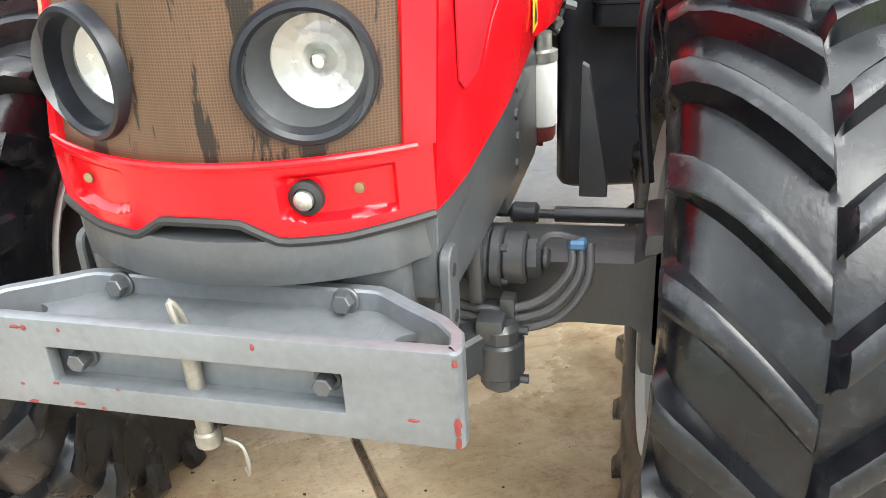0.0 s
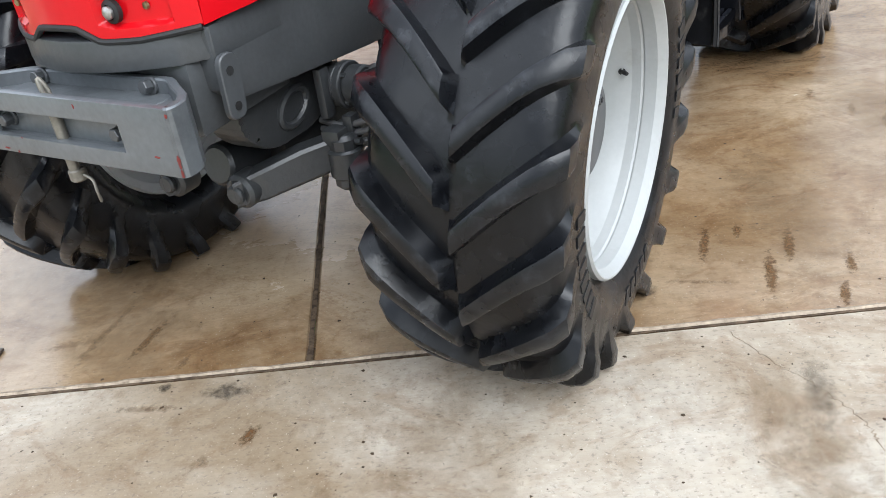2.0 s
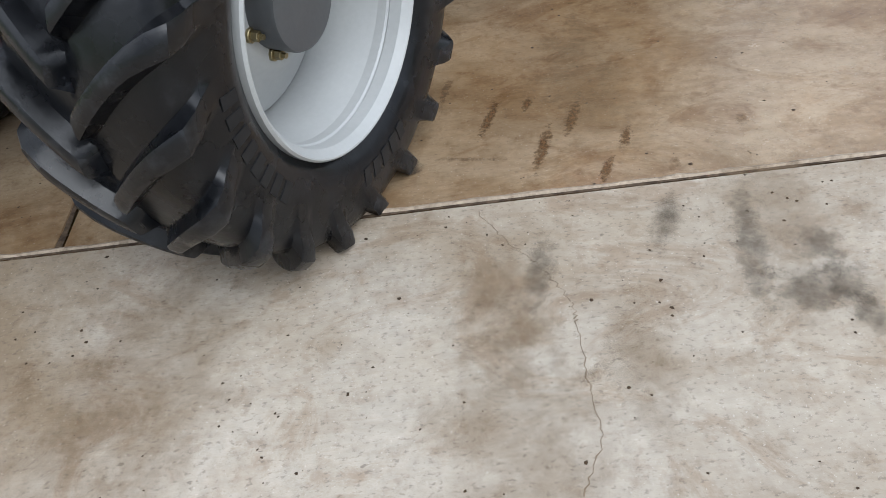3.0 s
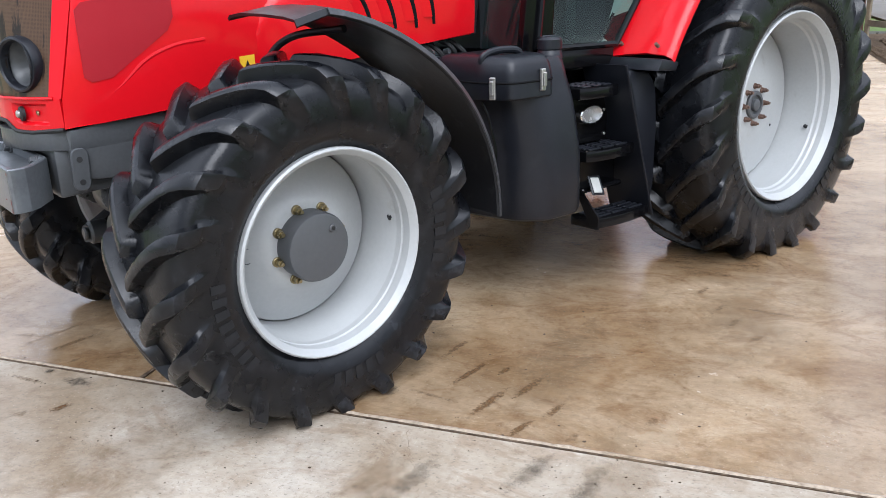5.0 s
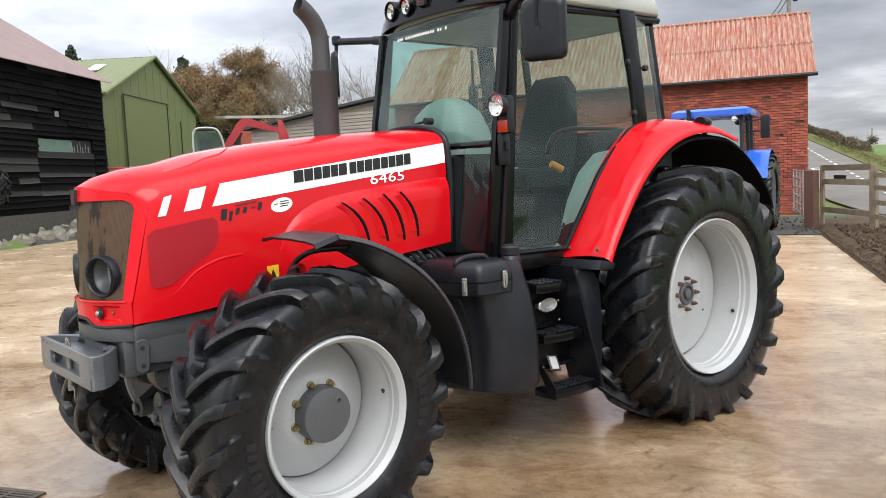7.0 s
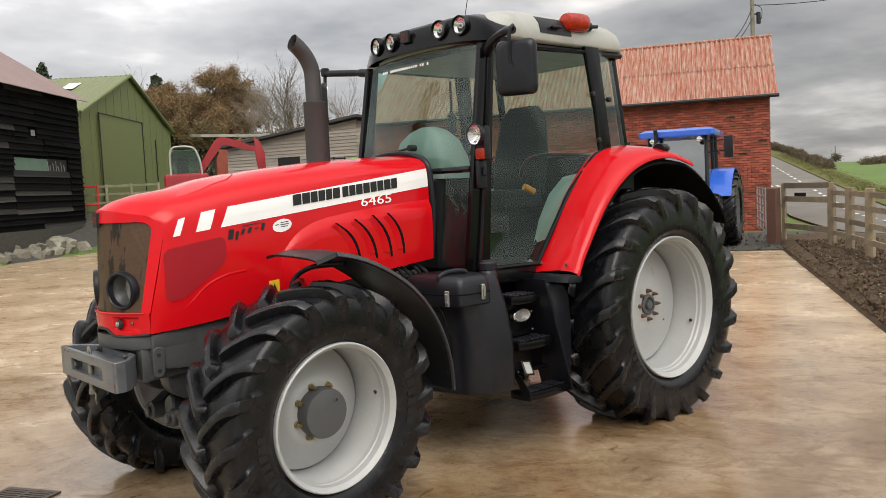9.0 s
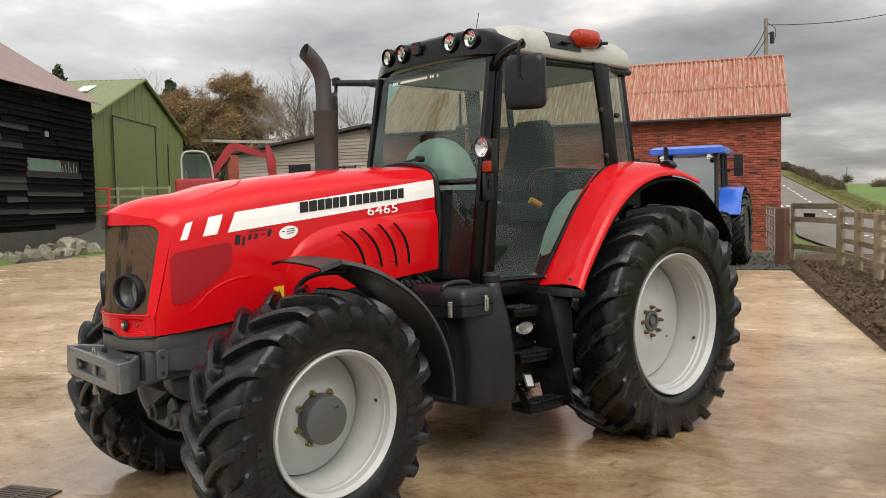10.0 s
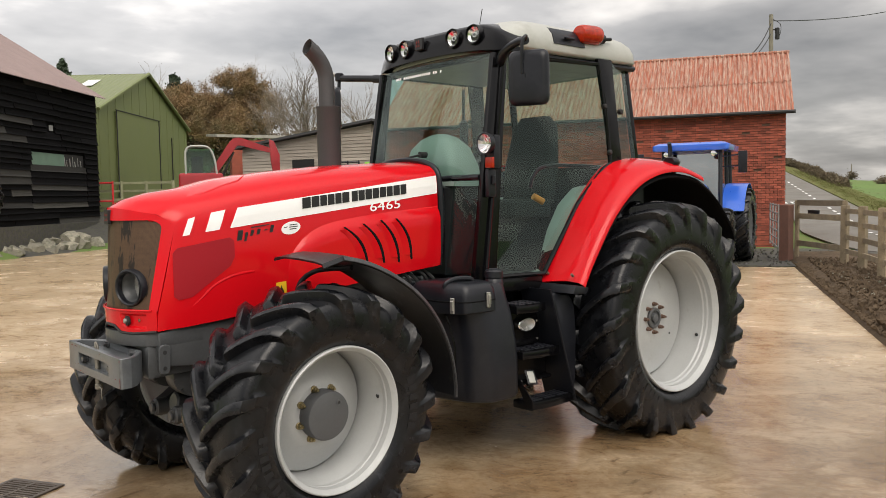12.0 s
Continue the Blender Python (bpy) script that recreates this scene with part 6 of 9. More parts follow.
def cab():
    A0, A1 = (1.34, 0.63, 1.17), (1.565, 0.60, 2.66)
    C0, C1 = (2.675, 0.712, 1.93), (2.575, 0.68, 2.70)
    R0, R1 = (3.035, 0.62, 1.97), (2.925, 0.60, 2.70)
    body = part("cab_floor", add_box(tbm(), (1.30, -0.62, 1.08), (3.04, 0.62, 1.16), 0.02), PLASTIC, tractor, "black cab frame with tinted windows")
    bm = tbm()
    add_prism(bm, [(2.05, -0.70, 1.16), (3.03, -0.70, 1.16), (3.03, -0.70, 1.95), (2.58, -0.70, 1.92)], (0, 0.04, 0))
    add_prism(bm, [(2.05, 0.66, 1.16), (3.03, 0.66, 1.16), (3.03, 0.66, 1.95), (2.58, 0.66, 1.92)], (0, 0.04, 0))
    add_box(bm, (3.0, -0.66, 1.10), (3.04, 0.66, 1.95))
    part("rear_wall", bm, PLASTIC, body)
    for s in (-1, 1):
        def mir(p):
            return Vector((p[0], s * p[1], p[2]))
        for a, b, w0, w1, d in ((A0, A1, 0.048, 0.042, 0.04), (C0, C1, 0.06, 0.08, 0.03), (R0, R1, 0.03, 0.03, 0.03)):
            a, b = mir(a), mir(b)
            pts = [a + Vector((-w0, 0, 0)), a + Vector((w0, 0, 0)), b + Vector((w1, 0, 0)), b + Vector((-w1, 0, 0))]
            bm = tbm()
            add_prism(bm, [p + Vector((0, s * d * 0.5, 0)) for p in pts], (0, -s * d, 0), 0.008)
            part("cab_pillar", bm, PLASTIC_SHINY, body)
        # door sill and lower frame
        bm = tbm()
        add_prism(bm, [mir((1.31, 0.645, 1.19)), mir((1.86, 0.72, 1.19)), mir((1.86, 0.72, 1.10)), mir((1.31, 0.645, 1.10))], (0, -s * 0.05, 0), 0.01)
        part("sill", bm, PLASTIC_SHINY, body)
        # door: curved rear edge follows the fender
        edge = [(1.39, 0.652, 1.20), (1.87, 0.722, 1.20), (2.02, 0.725, 1.40), (2.22, 0.727, 1.66), (2.50, 0.725, 1.90), (2.60, 0.718, 1.955), (2.57, 0.695, 2.40), (2.505, 0.68, 2.66), (1.605, 0.62, 2.645)]
        edge = [mir(p) for p in edge]
        bm = tbm()
        add_tube(bm, edge + [edge[0]], 0.017, 8, cap=False)
        door = part("door", fix(bm), PLASTIC_SHINY, tractor, "full-height tinted glass cab door")
        bm = tbm()
        foot, head = edge[0], edge[-1]
        add_prism(bm, [foot + Vector((0.002, s * 0.012, 0)), foot + Vector((0.078, s * 0.022, 0)), head + Vector((0.030, s * 0.012, 0)), head + Vector((-0.024, s * 0.008, 0))], (0, -s * 0.03, 0), 0.006)
        part("door_post", bm, PLASTIC_SHINY, door)
        bm = tbm()
        add_tube(bm, curve_pts([mir(p) for p in ((1.80, 0.665, 1.78), (1.83, 0.665, 1.85), (1.90, 0.665, 1.91), (2.05, 0.665, 1.93), (2.30, 0.67, 1.93), (2.56, 0.68, 1.92), (2.64, 0.68, 1.88))], 5), 0.014, 8)
        part("grab_rail", fix(bm), PLASTIC, door)
        bm = tbm()
        mid = bm.verts.new(sum(edge, Vector()) / len(edge))
        loop = [bm.verts.new(p) for p in edge]
        for i in range(len(loop)):
            bm.faces.new((loop[i], loop[(i + 1) % len(loop)], mid))
        g = part("door_glass", bm, CAB_GLASS, door, "green tinted door glass", smooth=False)
        g.visible_shadow = False
        bm = tbm()
        add_box(bm, (1.40, s * 0.665 - 0.02, 1.72), (1.47, s * 0.665 + 0.02, 1.90), 0.012, seg=2)
        add_box(bm, (1.42, s * 0.70 - 0.012, 1.80), (1.445, s * 0.70 + 0.012, 1.86), 0.006)
        part("door_handle", bm, PLASTIC, door)
        for p in ((2.545, 0.70, 2.36), (2.58, 0.715, 2.03)):
            bm = tbm()
            add_cyl(bm, mir(p), mir((p[0], p[1] + 0.03, p[2])), 0.018, seg=12, bevel=0.005)
            part("hinge", fix(bm), DARK, door)
        # rear quarter glass
        q = [mir(p) for p in ((2.735, 0.706, 1.97), (3.01, 0.64, 2.00), (2.905, 0.615, 2.68), (2.655, 0.675, 2.68))]
        bm = tbm()
        bm.faces.new([bm.verts.new(p) for p in q])
        g = part("quarter_glass", bm, CAB_GLASS, body, "green tinted quarter window", smooth=False)
        g.visible_shadow = False
        bm = tbm()
        add_cyl(bm, mir((2.735, 0.69, 2.33)), mir((2.735, 0.725, 2.33)), 0.02, seg=12, bevel=0.005)
        part("window_catch", fix(bm), DARK, body)
        # lower front side window beside the bonnet
        bm = tbm()
        bm.faces.new([bm.verts.new(mir(p)) for p in ((1.27, 0.40, 1.20), (1.315, 0.60, 1.20), (1.42, 0.60, 1.84), (1.36, 0.40, 1.84))])
        g = part("front_lower_glass", bm, CAB_GLASS, body, smooth=False)
        g.visible_shadow = False
        bm = tbm()
        add_tube(bm, [mir((1.36, 0.38, 1.845)), mir((1.42, 0.60, 1.845))], 0.016, 8)
        part("window_bar", fix(bm), PLASTIC_SHINY, body)
        bm = tbm()
        add_tube(bm, [mir((1.27, 0.39, 1.18)), mir((1.32, 0.61, 1.18))], 0.02, 8)
        part("window_bar", fix(bm), PLASTIC_SHINY, body)
    # windscreen, bowed
    rows = []
    for t in np.linspace(0, 1, 9):
        x0, w, z = 1.41 + (1.545 - 1.41) * t, 0.59 - 0.02 * t, 1.86 + 0.80 * t
        rows.append([Vector((x0 - 0.035 * (1 - (y / w) ** 2), y, z)) for y in np.linspace(-w, w, 15)])
    bm = add_loft(tbm(), rows, closed=False)
    g = part("windscreen", fix(bm), CAB_GLASS, tractor, "large green tinted windscreen")
    g.visible_shadow = False
    for k in range(22):
        if k in (3, 17, 20):
            continue
        y = 0.40 - k * 0.0245
        x = 1.41 + 0.135 * 0.945 - 0.035 * (1 - (y / 0.571) ** 2)
        bm = tbm()
        add_prism(bm, [(x - 0.006, y, 2.585), (x - 0.006, y - 0.014, 2.585), (x - 0.003, y - 0.014, 2.603), (x - 0.003, y, 2.603)], (-0.001, 0, 0))
        part("web_address_block", bm, WHITE, g)
    bm = tbm()
    add_tube(bm, [(1.375 + 0.035 * (y / 0.59) ** 2, y, 1.85) for y in np.linspace(-0.59, 0.59, 15)], 0.02, 8)
    part("scuttle_bar", fix(bm), PLASTIC, body)
    bm = tbm()
    bm.faces.new([bm.verts.new(p) for p in ((3.03, -0.58, 2.0), (3.03, 0.58, 2.0), (2.92, 0.56, 2.66), (2.92, -0.56, 2.66))])
    g = part("rear_window", bm, CAB_GLASS, body, smooth=False)
    g.visible_shadow = False
    # wiper
    bm = tbm()
    add_cyl(bm, (1.355, -0.05, 2.02), (1.41, -0.05, 2.02), 0.022, seg=14)
    add_tube(bm, [(1.36, -0.05, 2.02), (1.37, 0.20, 1.995), (1.395, 0.50, 1.98)], 0.008, 8)
    part("wiper", fix(bm), DARK, body)

    # roof
    bm = tbm()
    def ring(z, g, gx):
        return [Vector((p[0], p[1], z)) for p in round_poly([(1.585 + gx, -0.70 + g), (3.07 - gx, -0.67 + g), (3.07 - gx, 0.67 - g), (1.585 + gx, 0.70 - g)], 0.20, 8)]
    prof = [(2.690, 0.03, 0.03), (2.700, 0.006, 0.008), (2.712, 0.0, 0.0), (2.775, 0.004, 0.006), (2.825, 0.018, 0.030), (2.865, 0.050, 0.085), (2.90, 0.11, 0.16), (2.93, 0.20, 0.26), (2.955, 0.33, 0.38), (2.968, 0.48, 0.50)]
    add_loft(bm, [ring(*p) for p in prof])
    roof = part("roof", fix(bm), CREAM, tractor, "cream moulded cab roof", sharp=60)
    bm = tbm()
    add_box(bm, (1.62, -0.66, 2.650), (3.0, 0.64, 2.692), 0.015)
    part("roof_lining", bm, PLASTIC, roof)
    # black visor, bowed, its ends wrapped down round the roof corners
    rows = []
    for k, x_off in enumerate((0.09, 0.02, 0.0, 0.008, 0.022, 0.045, 0.10, 0.17)):
        row = []
        for y in np.linspace(-0.705, 0.705, 41):
            a = abs(y)
            top = 2.878 - 0.125 * max(0.0, (a - 0.42) / 0.285) ** 1.6
            bot = 2.690 - 0.028 * (a / 0.705) ** 2
            z = bot + (top - bot) * (0.0, 0.0, 0.06, 0.42, 0.80, 0.94, 1.0, 1.06)[k]
            row.append(Vector((1.492 + x_off + 0.105 * (a / 0.705) ** 4, y, z)))
        rows.append(row)
    bm = add_loft(tbm(), rows, closed=False)
    visor = part("visor", thicken(bm, 0.03, (-1, 0, 0.3)), PLASTIC_SHINY, tractor, "gloss black roof visor with work lamps", sharp=50)
    for y in (-0.450, -0.262, 0.262, 0.450):
        c = Vector((1.486 + 0.105 * (y / 0.705) ** 4, y, 2.795))
        m = look(c, c + Vector((1, -y * 0.25, 0.02)))
        bm = tbm()
        add_lathe(bm, [(0.068, -0.03), (0.066, 0.006), (0.062, 0.011), (0.057, 0.010), (0.053, -0.004)], m, 32)
        lamp = part("work_lamp", fix(bm), PLASTIC_SHINY, tractor, "round clear work lamp")
        bm = tbm()
        add_lathe(bm, [(0, -0.030), (0.010, -0.030), (0.012, -0.012), (0.017, -0.012), (0.020, -0.026), (0.032, -0.020), (0.044, -0.010), (0.052, -0.003)], m, 16)
        part("reflector", fix(bm), CHROME, lamp, smooth=False)
        bm = tbm()
        add_lathe(bm, [(0.052, -0.002), (0.03, 0.004), (0, 0.006)], m, 24)
        part("lens", fix(bm), LAMP_GLASS, lamp)
    bm = tbm()
    add_box(bm, (1.472, 0.05, 2.765), (1.50, 0.13, 2.85), 0.004)
    b = part("visor_badge", bm, BLACK_DECAL, visor, "small dark badge with red emblem")
    bm = tbm()
    for z in (2.795, 2.82):
        for y in (0.078, 0.102):
            add_prism(bm, [(1.471, y - 0.010, z - 0.008), (1.471, y + 0.010, z - 0.008), (1.471, y, z + 0.013)], (-0.002, 0, 0))
    part("badge_emblem", bm, CHIP, visor)
    # black side insert and the beacon lying beside it
    bm = tbm()
    rows = []
    for x in np.linspace(2.03, 2.36, 8):
        rows.append([Vector((x + (z - 2.76) * -0.06, -0.70 + interp([2.712, 2.775, 2.825, 2.865, 2.90], [0, 0.004, 0.018, 0.050, 0.11], z) + (x - 1.585) * 0.0147 - 0.004, z)) for z in (2.758, 2.79, 2.825, 2.85, 2.873)])
    add_loft(bm, rows, closed=False)
    part("roof_insert", thicken(bm, 0.006, (0, -1, 0)), PLASTIC, roof, "black insert in the roof side")
    part("roof_grip", add_box(tbm(), (2.13, -0.716, 2.795), (2.23, -0.69, 2.812), 0.005), PLASTIC, roof)
    m = Matrix.Translation((2.305, -0.672, 2.855)) @ Matrix.Rotation(radians(88), 4, "Y") @ Matrix.Diagonal((1, 1, 0.86, 1))
    bm = tbm()
    add_cyl(bm, (2.54, -0.672, 2.845), (2.585, -0.672, 2.845), 0.035, seg=16, bevel=0.006)
    add_cyl(bm, (2.58, -0.672, 2.845), (2.65, -0.690, 2.850), 0.013, seg=10)
    add_box(bm, (2.28, -0.665, 2.79), (2.54, -0.60, 2.83), 0.01)
    bea = part("beacon", fix(bm), PLASTIC, tractor, "orange beacon on the roof edge")
    bm = tbm()
    add_lathe(bm, [(0, 0.0), (0.035, 0.0), (0.057, 0.012), (0.066, 0.04), (0.068, 0.12), (0.069, 0.20), (0.064, 0.245), (0.05, 0.268), (0.034, 0.275)], m, 32)
    part("beacon_lens", fix(bm), AMBER, bea, "orange beacon lens lying on the roof edge")
    bm = tbm()
    add_tube(bm, [(1.80, -0.2, 2.93), (1.83, -0.2, 3.05)], 0.003, 6)
    part("aerial", fix(bm), DARK, roof)

    # mirrors
    for s in (-1, 1):
        bm = tbm()
        top = curve_pts([(1.575, s * 0.63, 2.60), (1.50, s * 0.75, 2.645), (1.43, s * 0.92, 2.665), (1.40, s * 1.02, 2.66)], 6)
        if s > 0:
            top = curve_pts([(1.565, 0.62, 2.632), (1.53, 0.75, 2.648), (1.48, 0.92, 2.665), (1.45, 1.06, 2.680)], 6)
        add_tube(bm, top, [0.032] * 5 + [0.026] * (len(top) - 5), 12)
        arm = part("mirror_arm", fix(bm), PLASTIC, tractor, "black mirror arm")
        bm = tbm()
        if s < 0:
            add_tube(bm, curve_pts([(1.40, -1.02, 2.66), (1.38, -1.04, 2.68), (1.36, -1.03, 2.64), (1.365, -1.02, 2.52), (1.372, -1.02, 2.46)], 5), 0.011, 8)
            add_cyl(bm, (1.372, -1.02, 2.45), (1.40, -1.02, 2.45), 0.022, seg=12)
        else:
            add_tube(bm, [(1.45, 1.05, 2.71), (1.45, 1.06, 2.60), (1.43, 1.06, 2.50)], 0.014, 8)
            add_cyl(bm, (1.45, 1.05, 2.655), (1.45, 1.05, 2.72), 0.034, seg=14, bevel=0.008)
        part("mirror_stem", fix(bm), PLASTIC, arm)
        yaw = radians(24) if s < 0 else radians(-32)
        m = Matrix.Translation((1.405 if s < 0 else 1.43, -1.035 if s < 0 else 1.06, 2.435)) @ Matrix.Rotation(yaw, 4, "Z")
        rows = []
        for x, g in ((-0.028, 0.035), (-0.022, 0.012), (-0.005, 0.0), (0.025, 0.0)):
            rows.append([m @ Vector((x, p[0], p[1])) for p in round_poly([(-0.125 + g, -0.165 + g), (0.125 - g, -0.165 + g), (0.125 - g, 0.165 - g), (-0.125 + g, 0.165 - g)], 0.05, 5)])
        bm = add_loft(tbm(), rows)
        part("mirror_housing", fix(bm), PLASTIC, arm, "black plastic mirror housing", sharp=50)
        bm = tbm()
        add_prism(bm, [m @ Vector((0.026, p[0], p[1])) for p in round_poly([(-0.11, -0.15), (0.11, -0.15), (0.11, 0.15), (-0.11, 0.15)], 0.04, 4)], m.to_3x3() @ Vector((0.002, 0, 0)))
        part("mirror_glass", bm, CHROME, arm, smooth=False)
        # side lamp and indicator on the front pillar
        if s > 0:
            continue
        bm = tbm()
        c = Vector((1.395, s * 0.70, 2.06))
        add_box(bm, c + Vector((0.0, -0.045, -0.16)), c + Vector((0.06, 0.03, 0.055)), 0.015, seg=2)
        hold = part("lamp_bracket", bm, PLASTIC, tractor)
        m = look(c + Vector((-0.034, 0, 0)), c + Vector((1, 0, 0)))
        bm = tbm()
        add_lathe(bm, [(0, -0.03), (0.060, -0.03), (0.070, 0.004), (0.070, 0.014), (0.065, 0.018), (0.062, 0.01)], m, 28)
        lamp = part("side_work_lamp", fix(bm), PLASTIC, hold, "round work lamp on the front pillar")
        bm = tbm()
        add_lathe(bm, [(0, -0.026), (0.015, -0.024), (0.035, -0.014), (0.062, 0.008)], m, 16)
        part("lamp_reflector", fix(bm), CHROME, hold, smooth=False)
        bm = tbm()
        add_lathe(bm, [(0.062, 0.010), (0.035, 0.02), (0, 0.024)], m, 24)
        part("lamp_lens", fix(bm), LAMP_GLASS, hold)
        bm = tbm()
        add_box(bm, c + Vector((-0.018, -0.04, -0.155)), c + Vector((0.02, 0.026, -0.085)), 0.008, seg=2)
        part("indicator", bm, AMBER, hold, "orange indicator lens")

    # inside
    bm = tbm()
    rows = []
    for z, x0, x1, w in ((1.80, 1.46, 1.78, 0.27), (1.95, 1.45, 1.74, 0.27), (2.07, 1.47, 1.70, 0.23), (2.14, 1.51, 1.66, 0.15), (2.17, 1.55, 1.62, 0.06)):
        rows.append([Vector((p[0], p[1], z)) for p in round_poly([(x0, -w), (x1, -w), (x1, w), (x0, w)], 0.08, 4)])
    add_loft(bm, rows)
    part("pedal_column", add_box(tbm(), (1.45, -0.22, 1.16), (1.80, 0.22, 1.82), 0.03), PLASTIC, body)
    part("dash_cowl", fix(bm), CONSOLE, body, "pale grey-green moulded dashboard cowl", sharp=85)
    bm = tbm()
    c = Vector((1.86, 0, 2.02))
    q = Vector((-0.45, 0, 0.89)).to_track_quat("Z", "Y").to_matrix().to_4x4()
    pts = [c + q.to_3x3() @ Vector((0.19 * math.cos(a), 0.19 * math.sin(a), 0)) for a in np.linspace(0, 2 * math.pi, 33)]
    add_tube(bm, pts, 0.014, 8, cap=False)
    add_tube(bm, [c, c + Vector((-0.16, 0, -0.25))], 0.03, 10)
    for a in (0.6, 2.6, 4.7):
        add_tube(bm, [c, c + q.to_3x3() @ Vector((0.19 * math.cos(a), 0.19 * math.sin(a), 0))], 0.012, 8)
    part("steering_wheel", fix(bm), PLASTIC, body)
    seat = part("seat_cushion", add_box(tbm(), (2.05, -0.25, 1.55), (2.50, 0.25, 1.70), 0.05, seg=3), SEAT, tractor, "grey cloth driver's seat")
    bm = tbm()
    rows = []
    for z, x, w, d in ((1.66, 2.42, 0.23, 0.13), (1.95, 2.47, 0.25, 0.12), (2.25, 2.53, 0.21, 0.10), (2.34, 2.55, 0.14, 0.08)):
        rows.append([Vector((p[0], p[1], z)) for p in round_poly([(x, -w), (x + d, -w), (x + d, w), (x, w)], 0.04, 4)])
    add_loft(bm, rows)
    part("seat_back", fix(bm), SEAT, seat, sharp=50)
    part("seat_pedestal", add_box(tbm(), (2.12, -0.2, 1.16), (2.45, 0.2, 1.56), 0.04), PLASTIC, seat)
    bm = tbm()
    add_prism(bm, [(1.95, 0.30, 1.16), (2.75, 0.30, 1.16), (2.75, 0.30, 1.72), (2.30, 0.30, 1.68), (2.0, 0.30, 1.45)], (0, 0.28, 0), 0.03)
    part("side_console", bm, CONSOLE, body, "pale grey-green side console")
    bm = tbm()
    add_prism(bm, [(1.98, -0.64, 1.17), (2.6, -0.64, 1.17), (2.6, -0.64, 1.80), (2.44, -0.64, 1.78), (2.28, -0.64, 1.66), (2.16, -0.64, 1.48), (2.08, -0.64, 1.28)], (0, 0.16, 0), 0.03)
    part("side_console", bm, CONSOLE, body, "pale grey-green side console")
    bm = tbm()
    add_tube(bm, [(2.12, -0.40, 1.72), (2.20, -0.42, 1.68)], 0.025, 10)
    part("control_lever", fix(bm), mat("orange_grip", (0.62, 0.22, 0.03), 0.45), body, "orange control grip")
    bm = tbm()
    add_box(bm, (2.30, 0.52, 2.05), (2.36, 0.60, 2.35), 0.02)
    add_tube(bm, [(2.33, 0.56, 2.35), (2.33, 0.56, 2.6)], 0.012, 8)
    part("monitor", bm, PLASTIC, body)


cab()


def fender_lamp(s):
    """A small black domed lamp on a stalk on the rear fender."""
    c = Vector((3.08, s * 0.93, 1.955))
    rows = [[Vector((c.x + x, c.y + r * math.cos(a), c.z + r * 0.7 * math.sin(a))) for a in np.linspace(0, 2 * math.pi, 18, endpoint=False)] for x, r in ((-0.06, 0.050), (-0.05, 0.058), (0.0, 0.055), (0.04, 0.036), (0.055, 0.012))]
    lamp = part("fender_lamp", fix(add_loft(tbm(), rows)), PLASTIC, tractor, "black domed lamp on the fender", sharp=45)
    bm = tbm()
    add_tube(bm, [(c.x, c.y, c.z - 0.02), (c.x, c.y, c.z - 0.09)], 0.018, 10)
    part("lamp_stalk", fix(bm), PLASTIC, lamp)


fender_lamp(-1)
fender_lamp(1)

# ---- ground ----


def slab_pt(a, b, z=0.0):
    p = SLAB_ORIGIN + U * a + V * b
    return Vector((p.x, p.y, z))


def slab(outline, material, label):
    bm = tbm()
    add_prism(bm, [slab_pt(a, b, -0.16) for a, b in outline], (0, 0, 0.16), 0.010, 1)
    return tagged(part("concrete_slab", bm, material, smooth=False), label, "slab", "concrete yard slabs", "structure")


def ground_height(x, y):
    """Rising fields beyond the yard, a bank on the far side and a hill behind the road."""
    q = Vector((x, y, 0)) - SLAB_ORIGIN
    a, b = q.dot(U), q.dot(V)
    z = -0.03
    # terrace on the far side of the yard, then the hill behind it
    d = -a - (19.2 + 0.16 * (max(4, min(26, b)) - 16.3))
    if a < -6:
        side = (x + 2.32) * 0.945 - (y + 4.52) * 0.327
        d = max(d, min(side - 0.8, math.hypot(x + 2.32, y + 4.52) - 25))
    if d > 0:
        z += 1.08 * min(1, d / 1.2) + max(0, d - 5) * 0.075
    # land beyond the end of the yard
    rise = interp([22, 36, 62, 100, 130, 300, 900], [0, 0.74, 2.32, 4.6, 6.0, 8.0, 10.0], b)
    # the field beside the lane levels out
    k = max(0.0, min(1.0, (a - 9.8) / 3.5))
    z += rise + (min(rise, 2.42) - rise) * k * k * (3 - 2 * k)
    if b > 60 and a < -10:
        z += min((b - 60) * 0.05, 2.5)
    return z


def ground():
    bm = tbm()
    xs = [-400, -150, -60, -25, -8] + list(np.linspace(0, 78, 53)) + [85, 95, 110, 130, 170, 230, 320, 480, 700, 1100]
    ys = [-700, -300, -120, -50, -20, -8] + list(np.linspace(-4, 50, 37)) + [60, 75, 95, 120, 160, 220, 320, 480, 700, 1100]
    grid = []
    for x in xs:
        grid.append([bm.verts.new((x, y, min(ground_height(x, y), 26))) for y in ys])
    for i in range(len(xs) - 1):
        for j in range(len(ys) - 1):
            bm.faces.new((grid[i][j], grid[i + 1][j], grid[i + 1][j + 1], grid[i][j + 1]))
    tagged(part("ground", fix(bm), GRASS, sharp=180), "rising green pasture round the farmyard", "ground", kind="structure")


